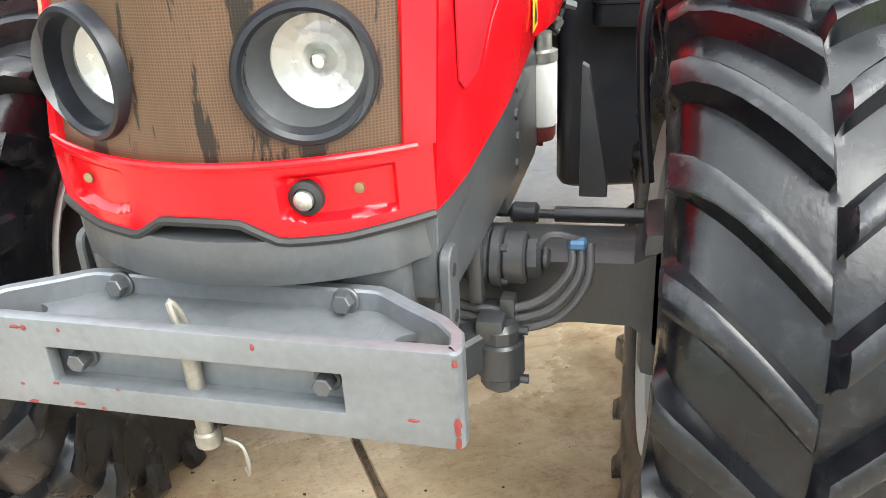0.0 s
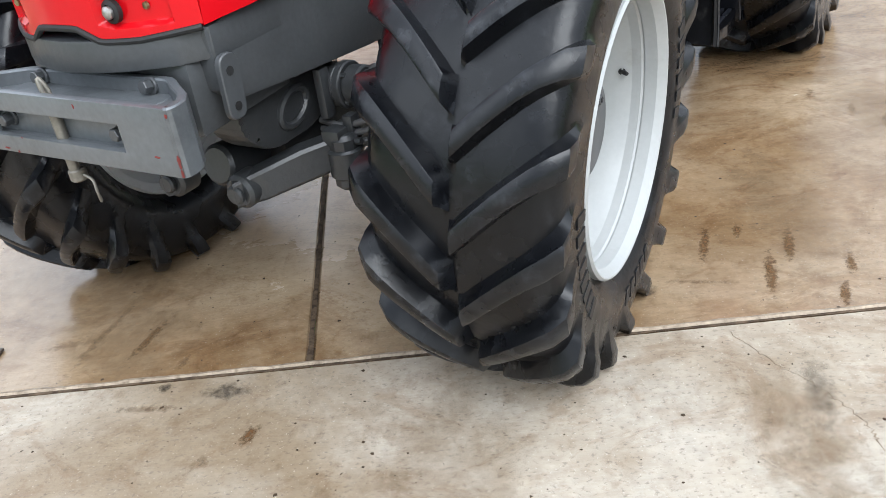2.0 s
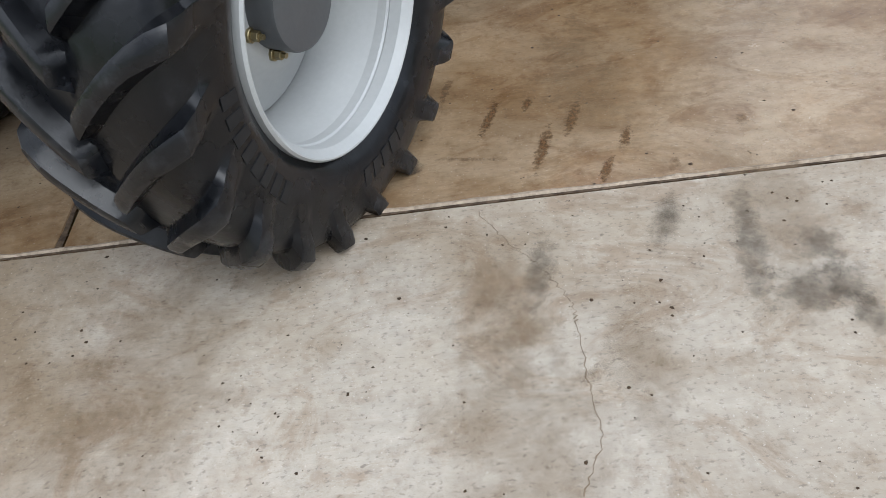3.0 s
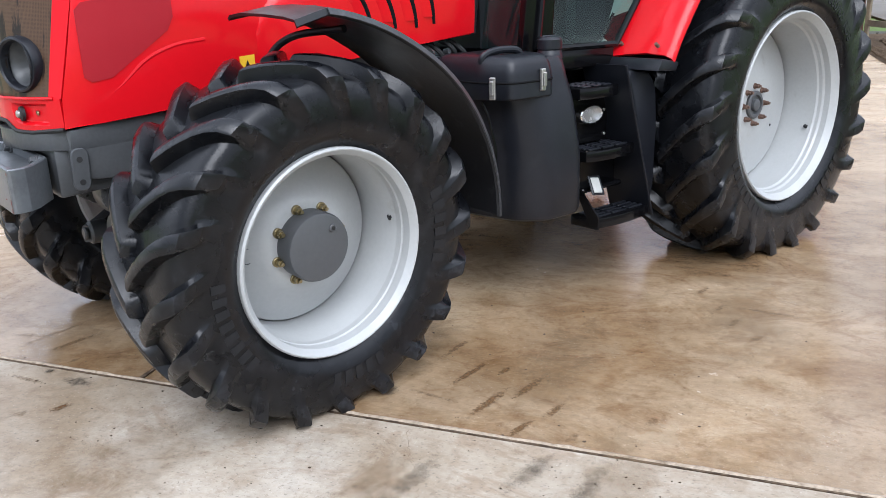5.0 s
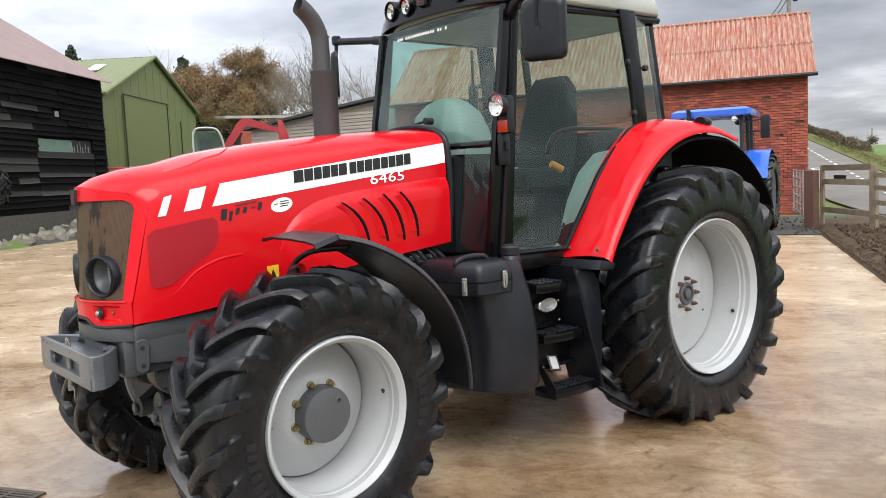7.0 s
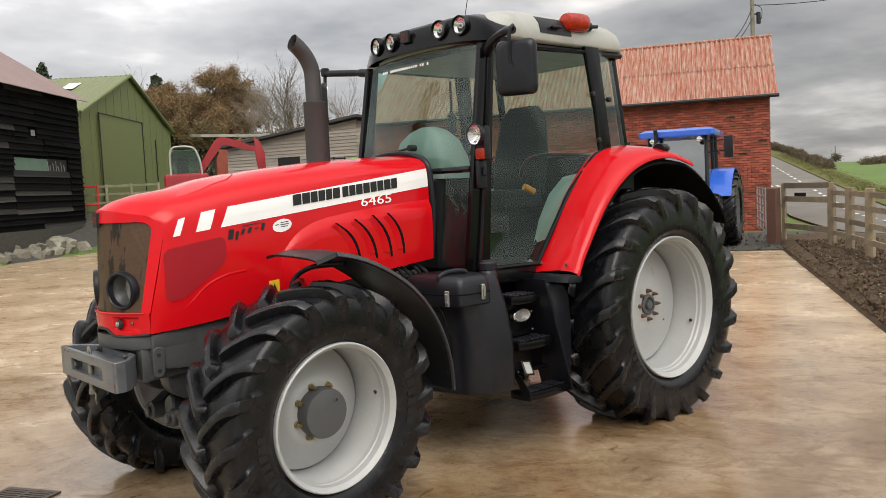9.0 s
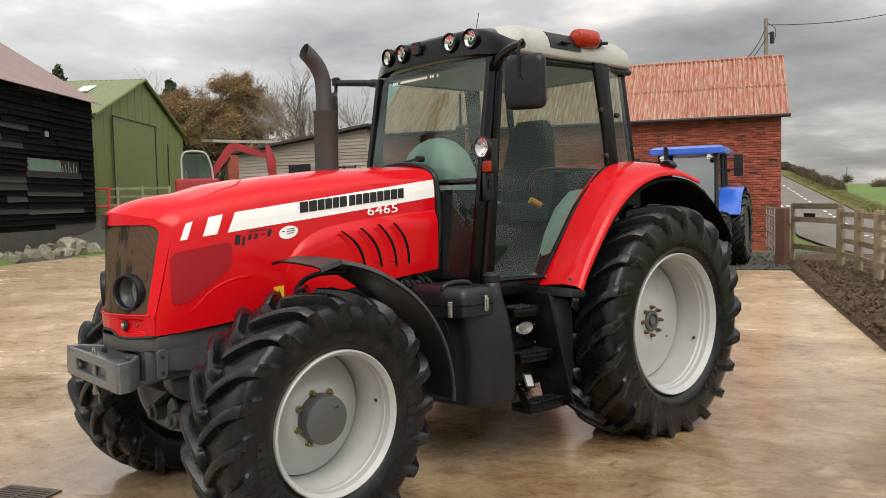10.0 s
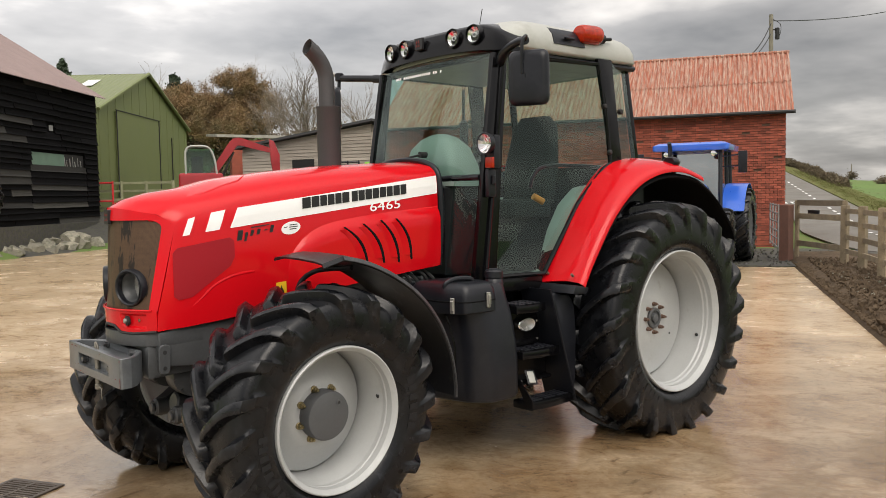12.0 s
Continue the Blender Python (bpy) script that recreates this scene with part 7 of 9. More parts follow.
slab([(0.005, 0.004), (4.58, 0.004), (4.17, 16.7), (-1.364, 16.7)], SLAB_FAR, "damp brown concrete yard slab")
slab([(-0.006, 0.004), (-1.376, 16.7), (-3.0, 22.5), (-19.9, 22.5), (-18.8, 16.3), (-17.6, 9), (-17.0, 0.004)], SLAB_FAR, "damp brown concrete yard slab")
slab([(-17.0, -0.005), (4.58, -0.005), (4.9, -14), (-17.0, -14)], SLAB_NEAR, "pale worn concrete yard slab")
ground()


def strip(name, pts, width, z, material, label, cat, thick=0.03):
    """A ribbon laid on the land along points (x, y)."""
    bm = tbm()
    pts = [Vector((p.x, p.y, 0)) for p in curve_pts([(x, y, 0) for x, y in pts], 8)]
    rows = []
    for i, p in enumerate(pts):
        d = (pts[min(i + 1, len(pts) - 1)] - pts[max(i - 1, 0)]).normalized()
        n = Vector((-d.y, d.x, 0))
        w = width if not callable(width) else width(i / (len(pts) - 1))
        rows.append([Vector((*(p + n * w * k).xy, ground_height(*(p + n * w * k).xy) + z)) for k in (-0.5, -0.17, 0.17, 0.5)])
    add_loft(bm, rows, closed=False)
    thicken(bm, thick, (0, 0, 1))
    return tagged(part(name, bm, material, sharp=60), label, cat, kind="structure")


# joint filler lips along the long joint and the open joint
bm = tbm()
rng = random.Random(2)
rows = []
for a in np.linspace(-15.5, 4.5, 420):
    b = 0.002 + rng.uniform(-0.003, 0.003)
    w = 0.008 + rng.uniform(0, 0.006)
    rows.append([slab_pt(a, b - 0.006, -0.004), slab_pt(a, b - 0.002, 0.0005), slab_pt(a, b + w * 0.4, 0.004 + rng.uniform(0, 0.003)), slab_pt(a, b + w, 0.003), slab_pt(a, b + w + 0.006, 0.0005)])
add_loft(bm, rows, closed=False)
tagged(part("joint_filler", thicken(bm, 0.004, (0, 0, 1)), JOINT), "pale crumbled mortar lip along the slab joint", "joint filler", kind="structure")
bm = tbm()
rows = []
for a in np.linspace(-15.5, 4.5, 420):
    w = 0.004 + rng.uniform(-0.001, 0.003)
    rows.append([slab_pt(a, -0.007 - w, 0.0011), slab_pt(a, -0.006, 0.0018), slab_pt(a, -0.004 + w * 0.4, 0.0011)])
add_loft(bm, rows, closed=False)
tagged(part("joint_crack", thicken(bm, 0.001, (0, 0, 1)), JOINT_SILT), "dark open crack beside the mortar lip", "joint crack", kind="structure")
bm = tbm()
rows = []
for b in np.linspace(0.02, 16.6, 400):
    w = 0.0085 + rng.uniform(-0.0015, 0.003)
    a = -0.082 * b + rng.uniform(-0.0015, 0.0015)
    rows.append([slab_pt(a - w, b, 0.0012), slab_pt(a, b, 0.0022), slab_pt(a + w, b, 0.0012)])
add_loft(bm, rows, closed=False)
tagged(part("joint_dirt", thicken(bm, 0.001, (0, 0, 1)), JOINT_SILT), "dark dirt in the open slab joint", "joint dirt", kind="structure")


def grate():
    corner = Vector((-0.81, 0.80, 0.002))
    g = root("drain_grate", "rusted iron drain grate set in concrete", "drain")
    bm = tbm()
    W, L = 0.40, 0.34
    for a0, a1, b0, b1 in ((0, W, 0, 0.03), (0, W, L - 0.03, L), (0, 0.03, 0.03, L - 0.03), (W - 0.03, W, 0.03, L - 0.03), (W / 2 - 0.012, W / 2 + 0.012, 0.03, L - 0.03)):
        pts = [corner - U * a - V * b for a, b in ((a0, b0), (a1, b0), (a1, b1), (a0, b1))]
        add_prism(bm, pts, (0, 0, 0.010), 0.002, 1)
    part("grate_frame", bm, GRATE, g)
    for side in (0, 1):
        for k in range(9):
            b = 0.045 + k * 0.031
            a0, a1 = (0.03, W / 2 - 0.012) if side == 0 else (W / 2 + 0.012, W - 0.03)
            pts = [corner - U * a - V * bb for a, bb in ((a0, b - 0.007), (a1, b - 0.007), (a1, b + 0.007), (a0, b + 0.007))]
            bm = tbm()
            add_prism(bm, pts, (0, 0, 0.008))
            part("grate_bar", bm, GRATE, g, smooth=False)
    bm = tbm()
    pts = [corner - U * a - V * b + Vector((0, 0, -0.0012)) for a, b in ((0.01, 0.01), (W - 0.01, 0.01), (W - 0.01, L - 0.01), (0.01, L - 0.01))]
    add_prism(bm, pts, (0, 0, 0.001))
    part("grate_pit", bm, DARK, g, smooth=False)


grate()


# ends of each print, half width, and whether it is dense
MUD_STROKES = [((0.52, -0.936), (0.77, -0.856), 0.020, 0), ((0.40, -1.15), (0.655, -1.095), 0.020, 1), ((0.60, -1.21), (0.69, -1.19), 0.016, 1), ((0.278, -1.39), (0.55, -1.322), 0.024, 1), ((0.498, -1.40), (0.715, -1.348), 0.022, 1), ((0.295, -1.585), (0.445, -1.56), 0.019, 1), ((0.485, -1.58), (0.61, -1.56), 0.019, 1), ((0.41, -1.748), (0.497, -1.74), 0.018, 0), ((0.25, -1.035), (0.335, -1.295), 0.012, 0), ((0.69, -1.865), (0.78, -1.852), 0.020, 0), ((1.74, -1.425), (1.93, -1.394), 0.024, 0), ((1.65, -1.56), (1.84, -1.547), 0.024, 0), ((1.90, -1.235), (2.05, -1.212), 0.022, 0), ((1.91, -1.47), (2.0, -1.73), 0.018, 0), ((1.575, -1.728), (1.70, -1.72), 0.022, 0), ((-0.85, 0.463), (-0.40, 0.593), 0.020, 0), ((-0.69, 0.335), (-0.48, 0.38), 0.018, 1), ((-0.683, 0.146), (-0.596, 0.154), 0.018, 0), ((-0.78, 0.68), (-0.64, 0.512), 0.026, 0), ((-0.853, -0.277), (-0.764, -0.266), 0.022, 1), ((-0.98, -0.215), (-0.907, -0.217), 0.026, 0), ((-0.896, 0.20), (-0.794, -0.018), 0.018, 0)]


def stain(centre, half_len, half_wid, ang, material, label):
    """A thin soaked patch on the slab."""
    bm = tbm()
    ring = [bm.verts.new((math.cos(a), math.sin(a), 0)) for a in np.linspace(0, 2 * math.pi, 24, endpoint=False)]
    bm.faces.new(ring)
    ob = part("floor_stain", bm, material, smooth=False)
    STAINS.append(ob)
    ob.matrix_basis = Matrix.Translation((centre[0], centre[1], 0.0012 + 0.00012 * len(STAINS))) @ Matrix.Rotation(ang, 4, "Z") @ Matrix.Diagonal((half_len, half_wid, 1, 1))
    tagged(ob, label, "stain", "stains on the concrete", "structure")


STAINS = []


def mud_marks():
    """Tyre-lug prints of mud, crumbs and an oil spot on the slabs."""
    rng = random.Random(11)
    for p, q, w, dense in MUD_STROKES:
        p, q = Vector(p), Vector(q)
        c, d = (p + q) / 2, q - p
        stain(c, d.length * 0.75, w * 1.25 + 0.004, math.atan2(d.y, d.x), MUD_STAIN if dense else MUD_FAINT, "brown muddy tyre-lug print on the concrete")
    stain((-0.69, -0.085), 0.12, 0.055, -1.2, OIL_STAIN, "black oil spot beside the slab joint")
    stain((-0.75, 0.113), 0.035, 0.03, 0.4, OIL_STAIN, "small dark spot beside the slab joint")
    stain((0.20, -1.02), 0.10, 0.05, 0.9, OIL_STAIN, "dark damp spot by the front tyre")
    for x, y, l, w in ((0.9, -1.3, 0.7, 0.25), (1.9, -1.5, 0.9, 0.3), (-0.55, 0.5, 0.6, 0.3), (0.4, -2.0, 0.5, 0.2), (-0.9, -0.9, 0.8, 0.4), (0.6, -0.6, 0.6, 0.4), (2.2, -2.3, 1.0, 0.35), (-0.3, -1.9, 0.35, 0.12), (-0.62, -1.75, 0.55, 0.30), (-0.25, -1.55, 0.45, 0.16), (0.55, -2.6, 0.5, 0.10), (3.4, -2.4, 1.2, 0.4)):
        stain((x, y), l, w, SLAB + rng.uniform(-0.4, 0.4), DAMP_STAIN, "brown damp silt on the concrete")
    for (x, y), l, w in (((0.20, -1.797), 0.17, 0.05), ((0.17, -2.014), 0.30, 0.05), ((0.214, -2.17), 0.10, 0.07), ((0.04, -2.175), 0.12, 0.10), ((0.09, -2.245), 0.12, 0.07), ((0.015, -2.31), 0.08, 0.05), ((-0.10, -1.57), 0.16, 0.05)):
        stain((x, y), l * 1.25, w * 1.2, 0.27 + rng.uniform(-0.1, 0.1), SMEAR_STAIN, "grey-brown smear on the pale concrete")
    # hairline crack wandering across the near slab
    crack = [(0.066, -1.313), (-0.019, -1.436), (-0.067, -1.53), (-0.123, -1.611), (-0.189, -1.692), (-0.264, -1.732), (-0.417, -1.823), (-0.534, -1.887), (-0.668, -1.906)]
    pts = curve_pts([(x, y, 0.0009) for x, y in crack], 10)
    pts = [q + Vector((rng.uniform(-0.006, 0.006), rng.uniform(-0.006, 0.006), 0)) for q in pts]
    bm = tbm()
    rows = []
    for i, q in enumerate(pts):
        w = rng.uniform(0.0006, 0.0022)
        rows.append([q + Vector((0, -w, 0)), q + Vector((0, 0, 0.0006)), q + Vector((0, w, 0))])
    add_loft(bm, rows, closed=False)
    tagged(part("slab_crack", thicken(bm, 0.0004, (0, 0, 1)), CRACK_SILT), "thin brown crack across the pale slab", "crack", kind="structure")
    bm = tbm()
    for k in range(650):
        p = slab_pt(rng.uniform(-2.0, 3.2), rng.uniform(-1.8, 2.2))
        if k % 2:
            p = slab_pt(rng.uniform(-0.9, 2.2), rng.gauss(-0.25, 0.55))
        r = rng.choice((0.0015, 0.002, 0.003, 0.0045)) * rng.uniform(0.7, 1.3)
        ring = [bm.verts.new((p.x + r * math.cos(a) * rng.uniform(0.5, 1.5), p.y + r * math.sin(a) * rng.uniform(0.5, 1.5), 0.0005)) for a in np.linspace(0, 2 * math.pi, 6, endpoint=False)]
        peak = bm.verts.new((p.x, p.y, 0.0005 + r * 0.6))
        for i in range(6):
            bm.faces.new((ring[i], ring[(i + 1) % 6], peak))
    tagged(part("mud_crumbs", bm, MUD, smooth=False), "brown mud crumbs scattered on the concrete", "mud", kind="stuff")


mud_marks()


def stones_along(name, label, fn, count, rng, size, material=STONE, z=None):
    bm = tbm()
    for k in range(count):
        x, y = fn(rng)
        r = rng.uniform(*size)
        zz = (ground_height(x, y) if z is None else z) + r * 0.25
        m = Matrix.Translation((x, y, zz)) @ Euler((rng.uniform(0, 6), rng.uniform(0, 6), rng.uniform(0, 6))).to_matrix().to_4x4() @ Matrix.Diagonal((r * rng.uniform(0.7, 1.3), r * rng.uniform(0.6, 1.1), r * rng.uniform(0.5, 0.9), 1))
        vs = [bm.verts.new(m @ Vector(p)) for p in ((1, 0, 0), (-1, 0.1, 0), (0, 1, 0.1), (0.1, -1, 0), (0, 0.1, 1), (0, 0, -1))]
        for f in ((0, 2, 4), (2, 1, 4), (1, 3, 4), (3, 0, 4), (2, 0, 5), (1, 2, 5), (3, 1, 5), (0, 3, 5)):
            bm.faces.new([vs[i] for i in f])
    return tagged(part(name, fix(bm), material, smooth=False), label, name.replace("_", " "), kind="stuff")


# soil verge beside the slab, with clods and stones
verge = tbm()
rng = random.Random(5)
rows = []
for b in np.linspace(-6, 20, 90):
    row = []
    e = 4.58 - 0.025 * b
    for k, (a, z) in enumerate(((e - 0.02, -0.05), (e + 0.02, 0.015), (e + 0.25, 0.10), (e + 0.7, 0.16), (e + 1.3, 0.14), (e + 2.2, 0.08), (e + 3.4, 0.0), (e + 5.5, -0.08))):
        p = slab_pt(a + rng.uniform(-0.03, 0.03), b + rng.uniform(-0.05, 0.05), z + (rng.uniform(-0.04, 0.04) if 1 < k < 6 else 0))
        row.append(p)
    rows.append(row)
add_loft(verge, rows, closed=False)
tagged(part("soil_verge", fix(verge), SOIL, sharp=180), "dark stony soil verge beside the concrete", "verge", kind="structure")
stones_along("soil_clods", "clods and small stones on the soil verge", lambda r: tuple(slab_pt(4.50 + abs(r.gauss(0, 0.9)), r.uniform(0, 17.5)).xy), 2600, random.Random(8), (0.012, 0.07), SOIL, 0.14)
stones_along("verge_crumbs", "crumbled soil and grit along the edge of the concrete", lambda r: tuple((lambda b: slab_pt(4.60 - 0.025 * b + r.uniform(0, 0.28), b))(r.uniform(1, 17.0)).xy), 2200, random.Random(18), (0.012, 0.045), SOIL, 0.06)
stones_along("verge_stones", "pale stones on the soil verge", lambda r: tuple(slab_pt(4.62 + abs(r.gauss(0, 0.8)), r.uniform(0, 17.5)).xy), 260, random.Random(9), (0.010, 0.032), STONE, 0.155)
# trodden gravel on the terrace before the barns
gt = tbm()
rng = random.Random(31)
cells = []
for i in range(46):
    row = []
    for j in range(40):
        p = slab_pt(-46 + i * 0.9, 2 + j * 0.95)
        row.append(gt.verts.new((p.x, p.y, ground_height(p.x, p.y) + (0.09 if ground_height(p.x, p.y) > 0.0 else -0.10) + rng.uniform(-0.02, 0.02))))
    cells.append(row)
for i in range(45):
    for j in range(39):
        gt.faces.new((cells[i][j], cells[i + 1][j], cells[i + 1][j + 1], cells[i][j + 1]))
tagged(part("terrace_gravel", fix(gt), GRAVEL, sharp=180), "trodden dark gravel on the terrace before the barns", "gravel", kind="structure")
# gravel at the end of the yard
gv = tbm()
add_prism(gv, [slab_pt(a, b, -0.12) for a, b in ((-2.9, 16.75), (4.2, 16.75), (9, 16.6), (8, 21.5), (3, 24), (-8, 25), (-3.0, 22.3))], (0, 0, 0.145))
tagged(part("gravel_yard", gv, GRAVEL, smooth=False), "dark gravel beyond the concrete", "gravel", kind="structure")
stones_along("gravel_stones", "loose dark gravel stones", lambda r: tuple(slab_pt(r.uniform(-1, 6), r.uniform(16.7, 22)).xy), 700, random.Random(10), (0.015, 0.05), GRAVEL, 0.03)

# ---- buildings ----


def corrugated(bm, o, along, down, length, run, pitch=0.09, amp=0.014, thick=0.008, seg=6):
    """A wavy sheet: ridges run down the slope."""
    along, down = Vector(along).normalized(), Vector(down).normalized()
    nrm = along.cross(down).normalized()
    n = int(length / pitch * seg)
    top, bot = [], []
    for i in range(n + 1):
        s = length * i / n
        w = amp * math.sin(2 * math.pi * s / pitch)
        p = Vector(o) + along * s + nrm * w
        top.append(bm.verts.new(p))
        bot.append(bm.verts.new(p + down * run))
    for i in range(n):
        bm.faces.new((top[i], top[i + 1], bot[i + 1], bot[i]))
    return bm


def brick_barn():
    """Red brick barn behind the blue tractor, rusted iron roof."""
    C = Vector((21.9, 7.7, -0.05))
    wall_dir = Vector((-0.50, 0.866, 0)).normalized()
    back_dir = Vector((0.866, 0.50, 0)).normalized()
    L, D, H, RZ = 13.0, 5.2, 4.22, 6.30
    barn = root("brick_barn", "old red brick barn with a rusted corrugated iron roof", "barn")
    bm = tbm()
    def P(s, d, z):
        return C + wall_dir * s + back_dir * d + Vector((0, 0, z))
    add_prism(bm, [P(0.03, 0.03, 0), P(L, 0.03, 0), P(L, D, 0), P(0.03, D, 0)], (0, 0, H))
    a = [P(0.03, 0.03, H), P(0.03, D, H), P(0.03, D / 2, RZ - 0.12)]
    add_prism(bm, a, wall_dir * (L - 0.05))
    w = part("barn_wall", bm, MORTAR, barn, smooth=False)
    # roof sheets, front and back
    e0, r0 = P(-0.22, -0.28, H - 0.06), P(-0.22, D / 2, RZ)
    bm = tbm()
    corrugated(bm, r0, wall_dir, e0 - r0, L + 0.4, (e0 - r0).length * 0.52, pitch=0.15, amp=0.032)
    m = r0 + (e0 - r0) * 0.50
    corrugated(bm, m + Vector((0, 0, -0.025)), wall_dir, e0 - r0, L + 0.4, (e0 - r0).length * 0.5, pitch=0.15, amp=0.032)
    part("roof_sheet", thicken(bm, 0.006, (0, 0, 1)), RUST_ROOF, barn, "rust-streaked corrugated iron")
    bm = tbm()
    b0 = P(-0.22, D + 0.28, H - 0.06)
    corrugated(bm, r0, wall_dir, b0 - r0, L + 0.4, (b0 - r0).length, pitch=0.15, amp=0.032)
    part("roof_sheet", thicken(bm, 0.006, (0, 0, 1)), RUST_ROOF, barn)
    bm = tbm()
    add_tube(bm, [P(-0.25, -0.34, H - 0.10), P(L, -0.34, H - 0.10)], 0.055, 8)
    part("gutter", fix(bm), DARK, barn)
    bm = tbm()
    add_tube(bm, [P(-0.24, D / 2, RZ + 0.01), P(L, D / 2, RZ + 0.01)], 0.05, 8)
    part("ridge_cap", fix(bm), RUST_ROOF, barn)
    # bricks of the two walls in view: the stretch at the open corner as single pieces, the rest joined
    bw, bh, gap = 0.225, 0.075, 0.012
    rng = random.Random(3)
    base = bmesh.new()
    add_box(base, (0.0, -0.028, 0.0), (bw - gap, 0.03, bh - gap))
    mesh = bpy.data.meshes.new("brick")
    base.to_mesh(mesh)
    base.free()
    mesh.materials.append(BRICK)
    count = 0
    verts, faces = [], []
    rows_n = int(H / bh)
    for r in range(rows_n):
        for k in range(int(12.6 / bw) + 1):
            s = k * bw + (bw / 2 if r % 2 else 0)
            if rng.random() < 0.02:
                continue
            d = rng.uniform(-0.008, 0.008)
            origin = P(s, d, r * bh)
            rot = Matrix((( wall_dir.x, back_dir.x, 0, origin.x), (wall_dir.y, back_dir.y, 0, origin.y), (0, 0, 1, origin.z), (0, 0, 0, 1)))
            if s < 1.6 and count < 290:
                count += 1
                ob = new("brick", mesh)
                ob.parent = w
                ob.matrix_basis = rot
            else:
                i = len(verts)
                for x, y, z in ((0, -0.028, 0), (bw - gap, -0.028, 0), (bw - gap, -0.028, bh - gap), (0, -0.028, bh - gap), (0, 0.03, 0), (bw - gap, 0.03, 0), (bw - gap, 0.03, bh - gap), (0, 0.03, bh - gap)):
                    verts.append(tuple(rot @ Vector((x, y, z))))
                faces += [(i, i + 1, i + 2, i + 3), (i + 1, i + 5, i + 6, i + 2), (i + 4, i, i + 3, i + 7), (i + 3, i + 2, i + 6, i + 7), (i + 4, i + 5, i + 1, i)]
    for r in range(1, rows_n, 2):
        i = len(verts)
        o = P(0, rng.uniform(-0.006, 0.006), r * bh)
        for x, y, z in ((0, -0.028, 0), (bw / 2 - gap, -0.028, 0), (bw / 2 - gap, -0.028, bh - gap), (0, -0.028, bh - gap), (0, 0.03, 0), (0, 0.03, bh - gap)):
            verts.append(tuple(o + wall_dir * x + back_dir * y + Vector((0, 0, z))))
        faces += [(i, i + 1, i + 2, i + 3), (i + 4, i, i + 3, i + 5)]
    me = bpy.data.meshes.new("brickwork")
    me.from_pydata(verts, [], faces)
    me.materials.append(BRICK)
    ob = new("brickwork", me)
    ob.parent = w
    ob["kind"] = "stuff"
    # gable end bricks
    verts, faces = [], []
    for r in range(int(H / bh)):
        for k in range(int(D / bw)):
            d = k * bw + (bw / 2 if r % 2 else 0)
            o = P(0.0, d, r * bh)
            i = len(verts)
            for x, y, z in ((-0.01, 0, 0), (-0.01, bw - gap, 0), (-0.01, bw - gap, bh - gap), (-0.01, 0, bh - gap)):
                verts.append(tuple(o + wall_dir * x + back_dir * y + Vector((0, 0, z))))
            faces.append((i, i + 1, i + 2, i + 3))
    me = bpy.data.meshes.new("gable_brickwork")
    me.from_pydata(verts, [], faces)
    me.materials.append(BRICK)
    ob = new("gable_brickwork", me)
    ob.parent = w
    ob["kind"] = "stuff"


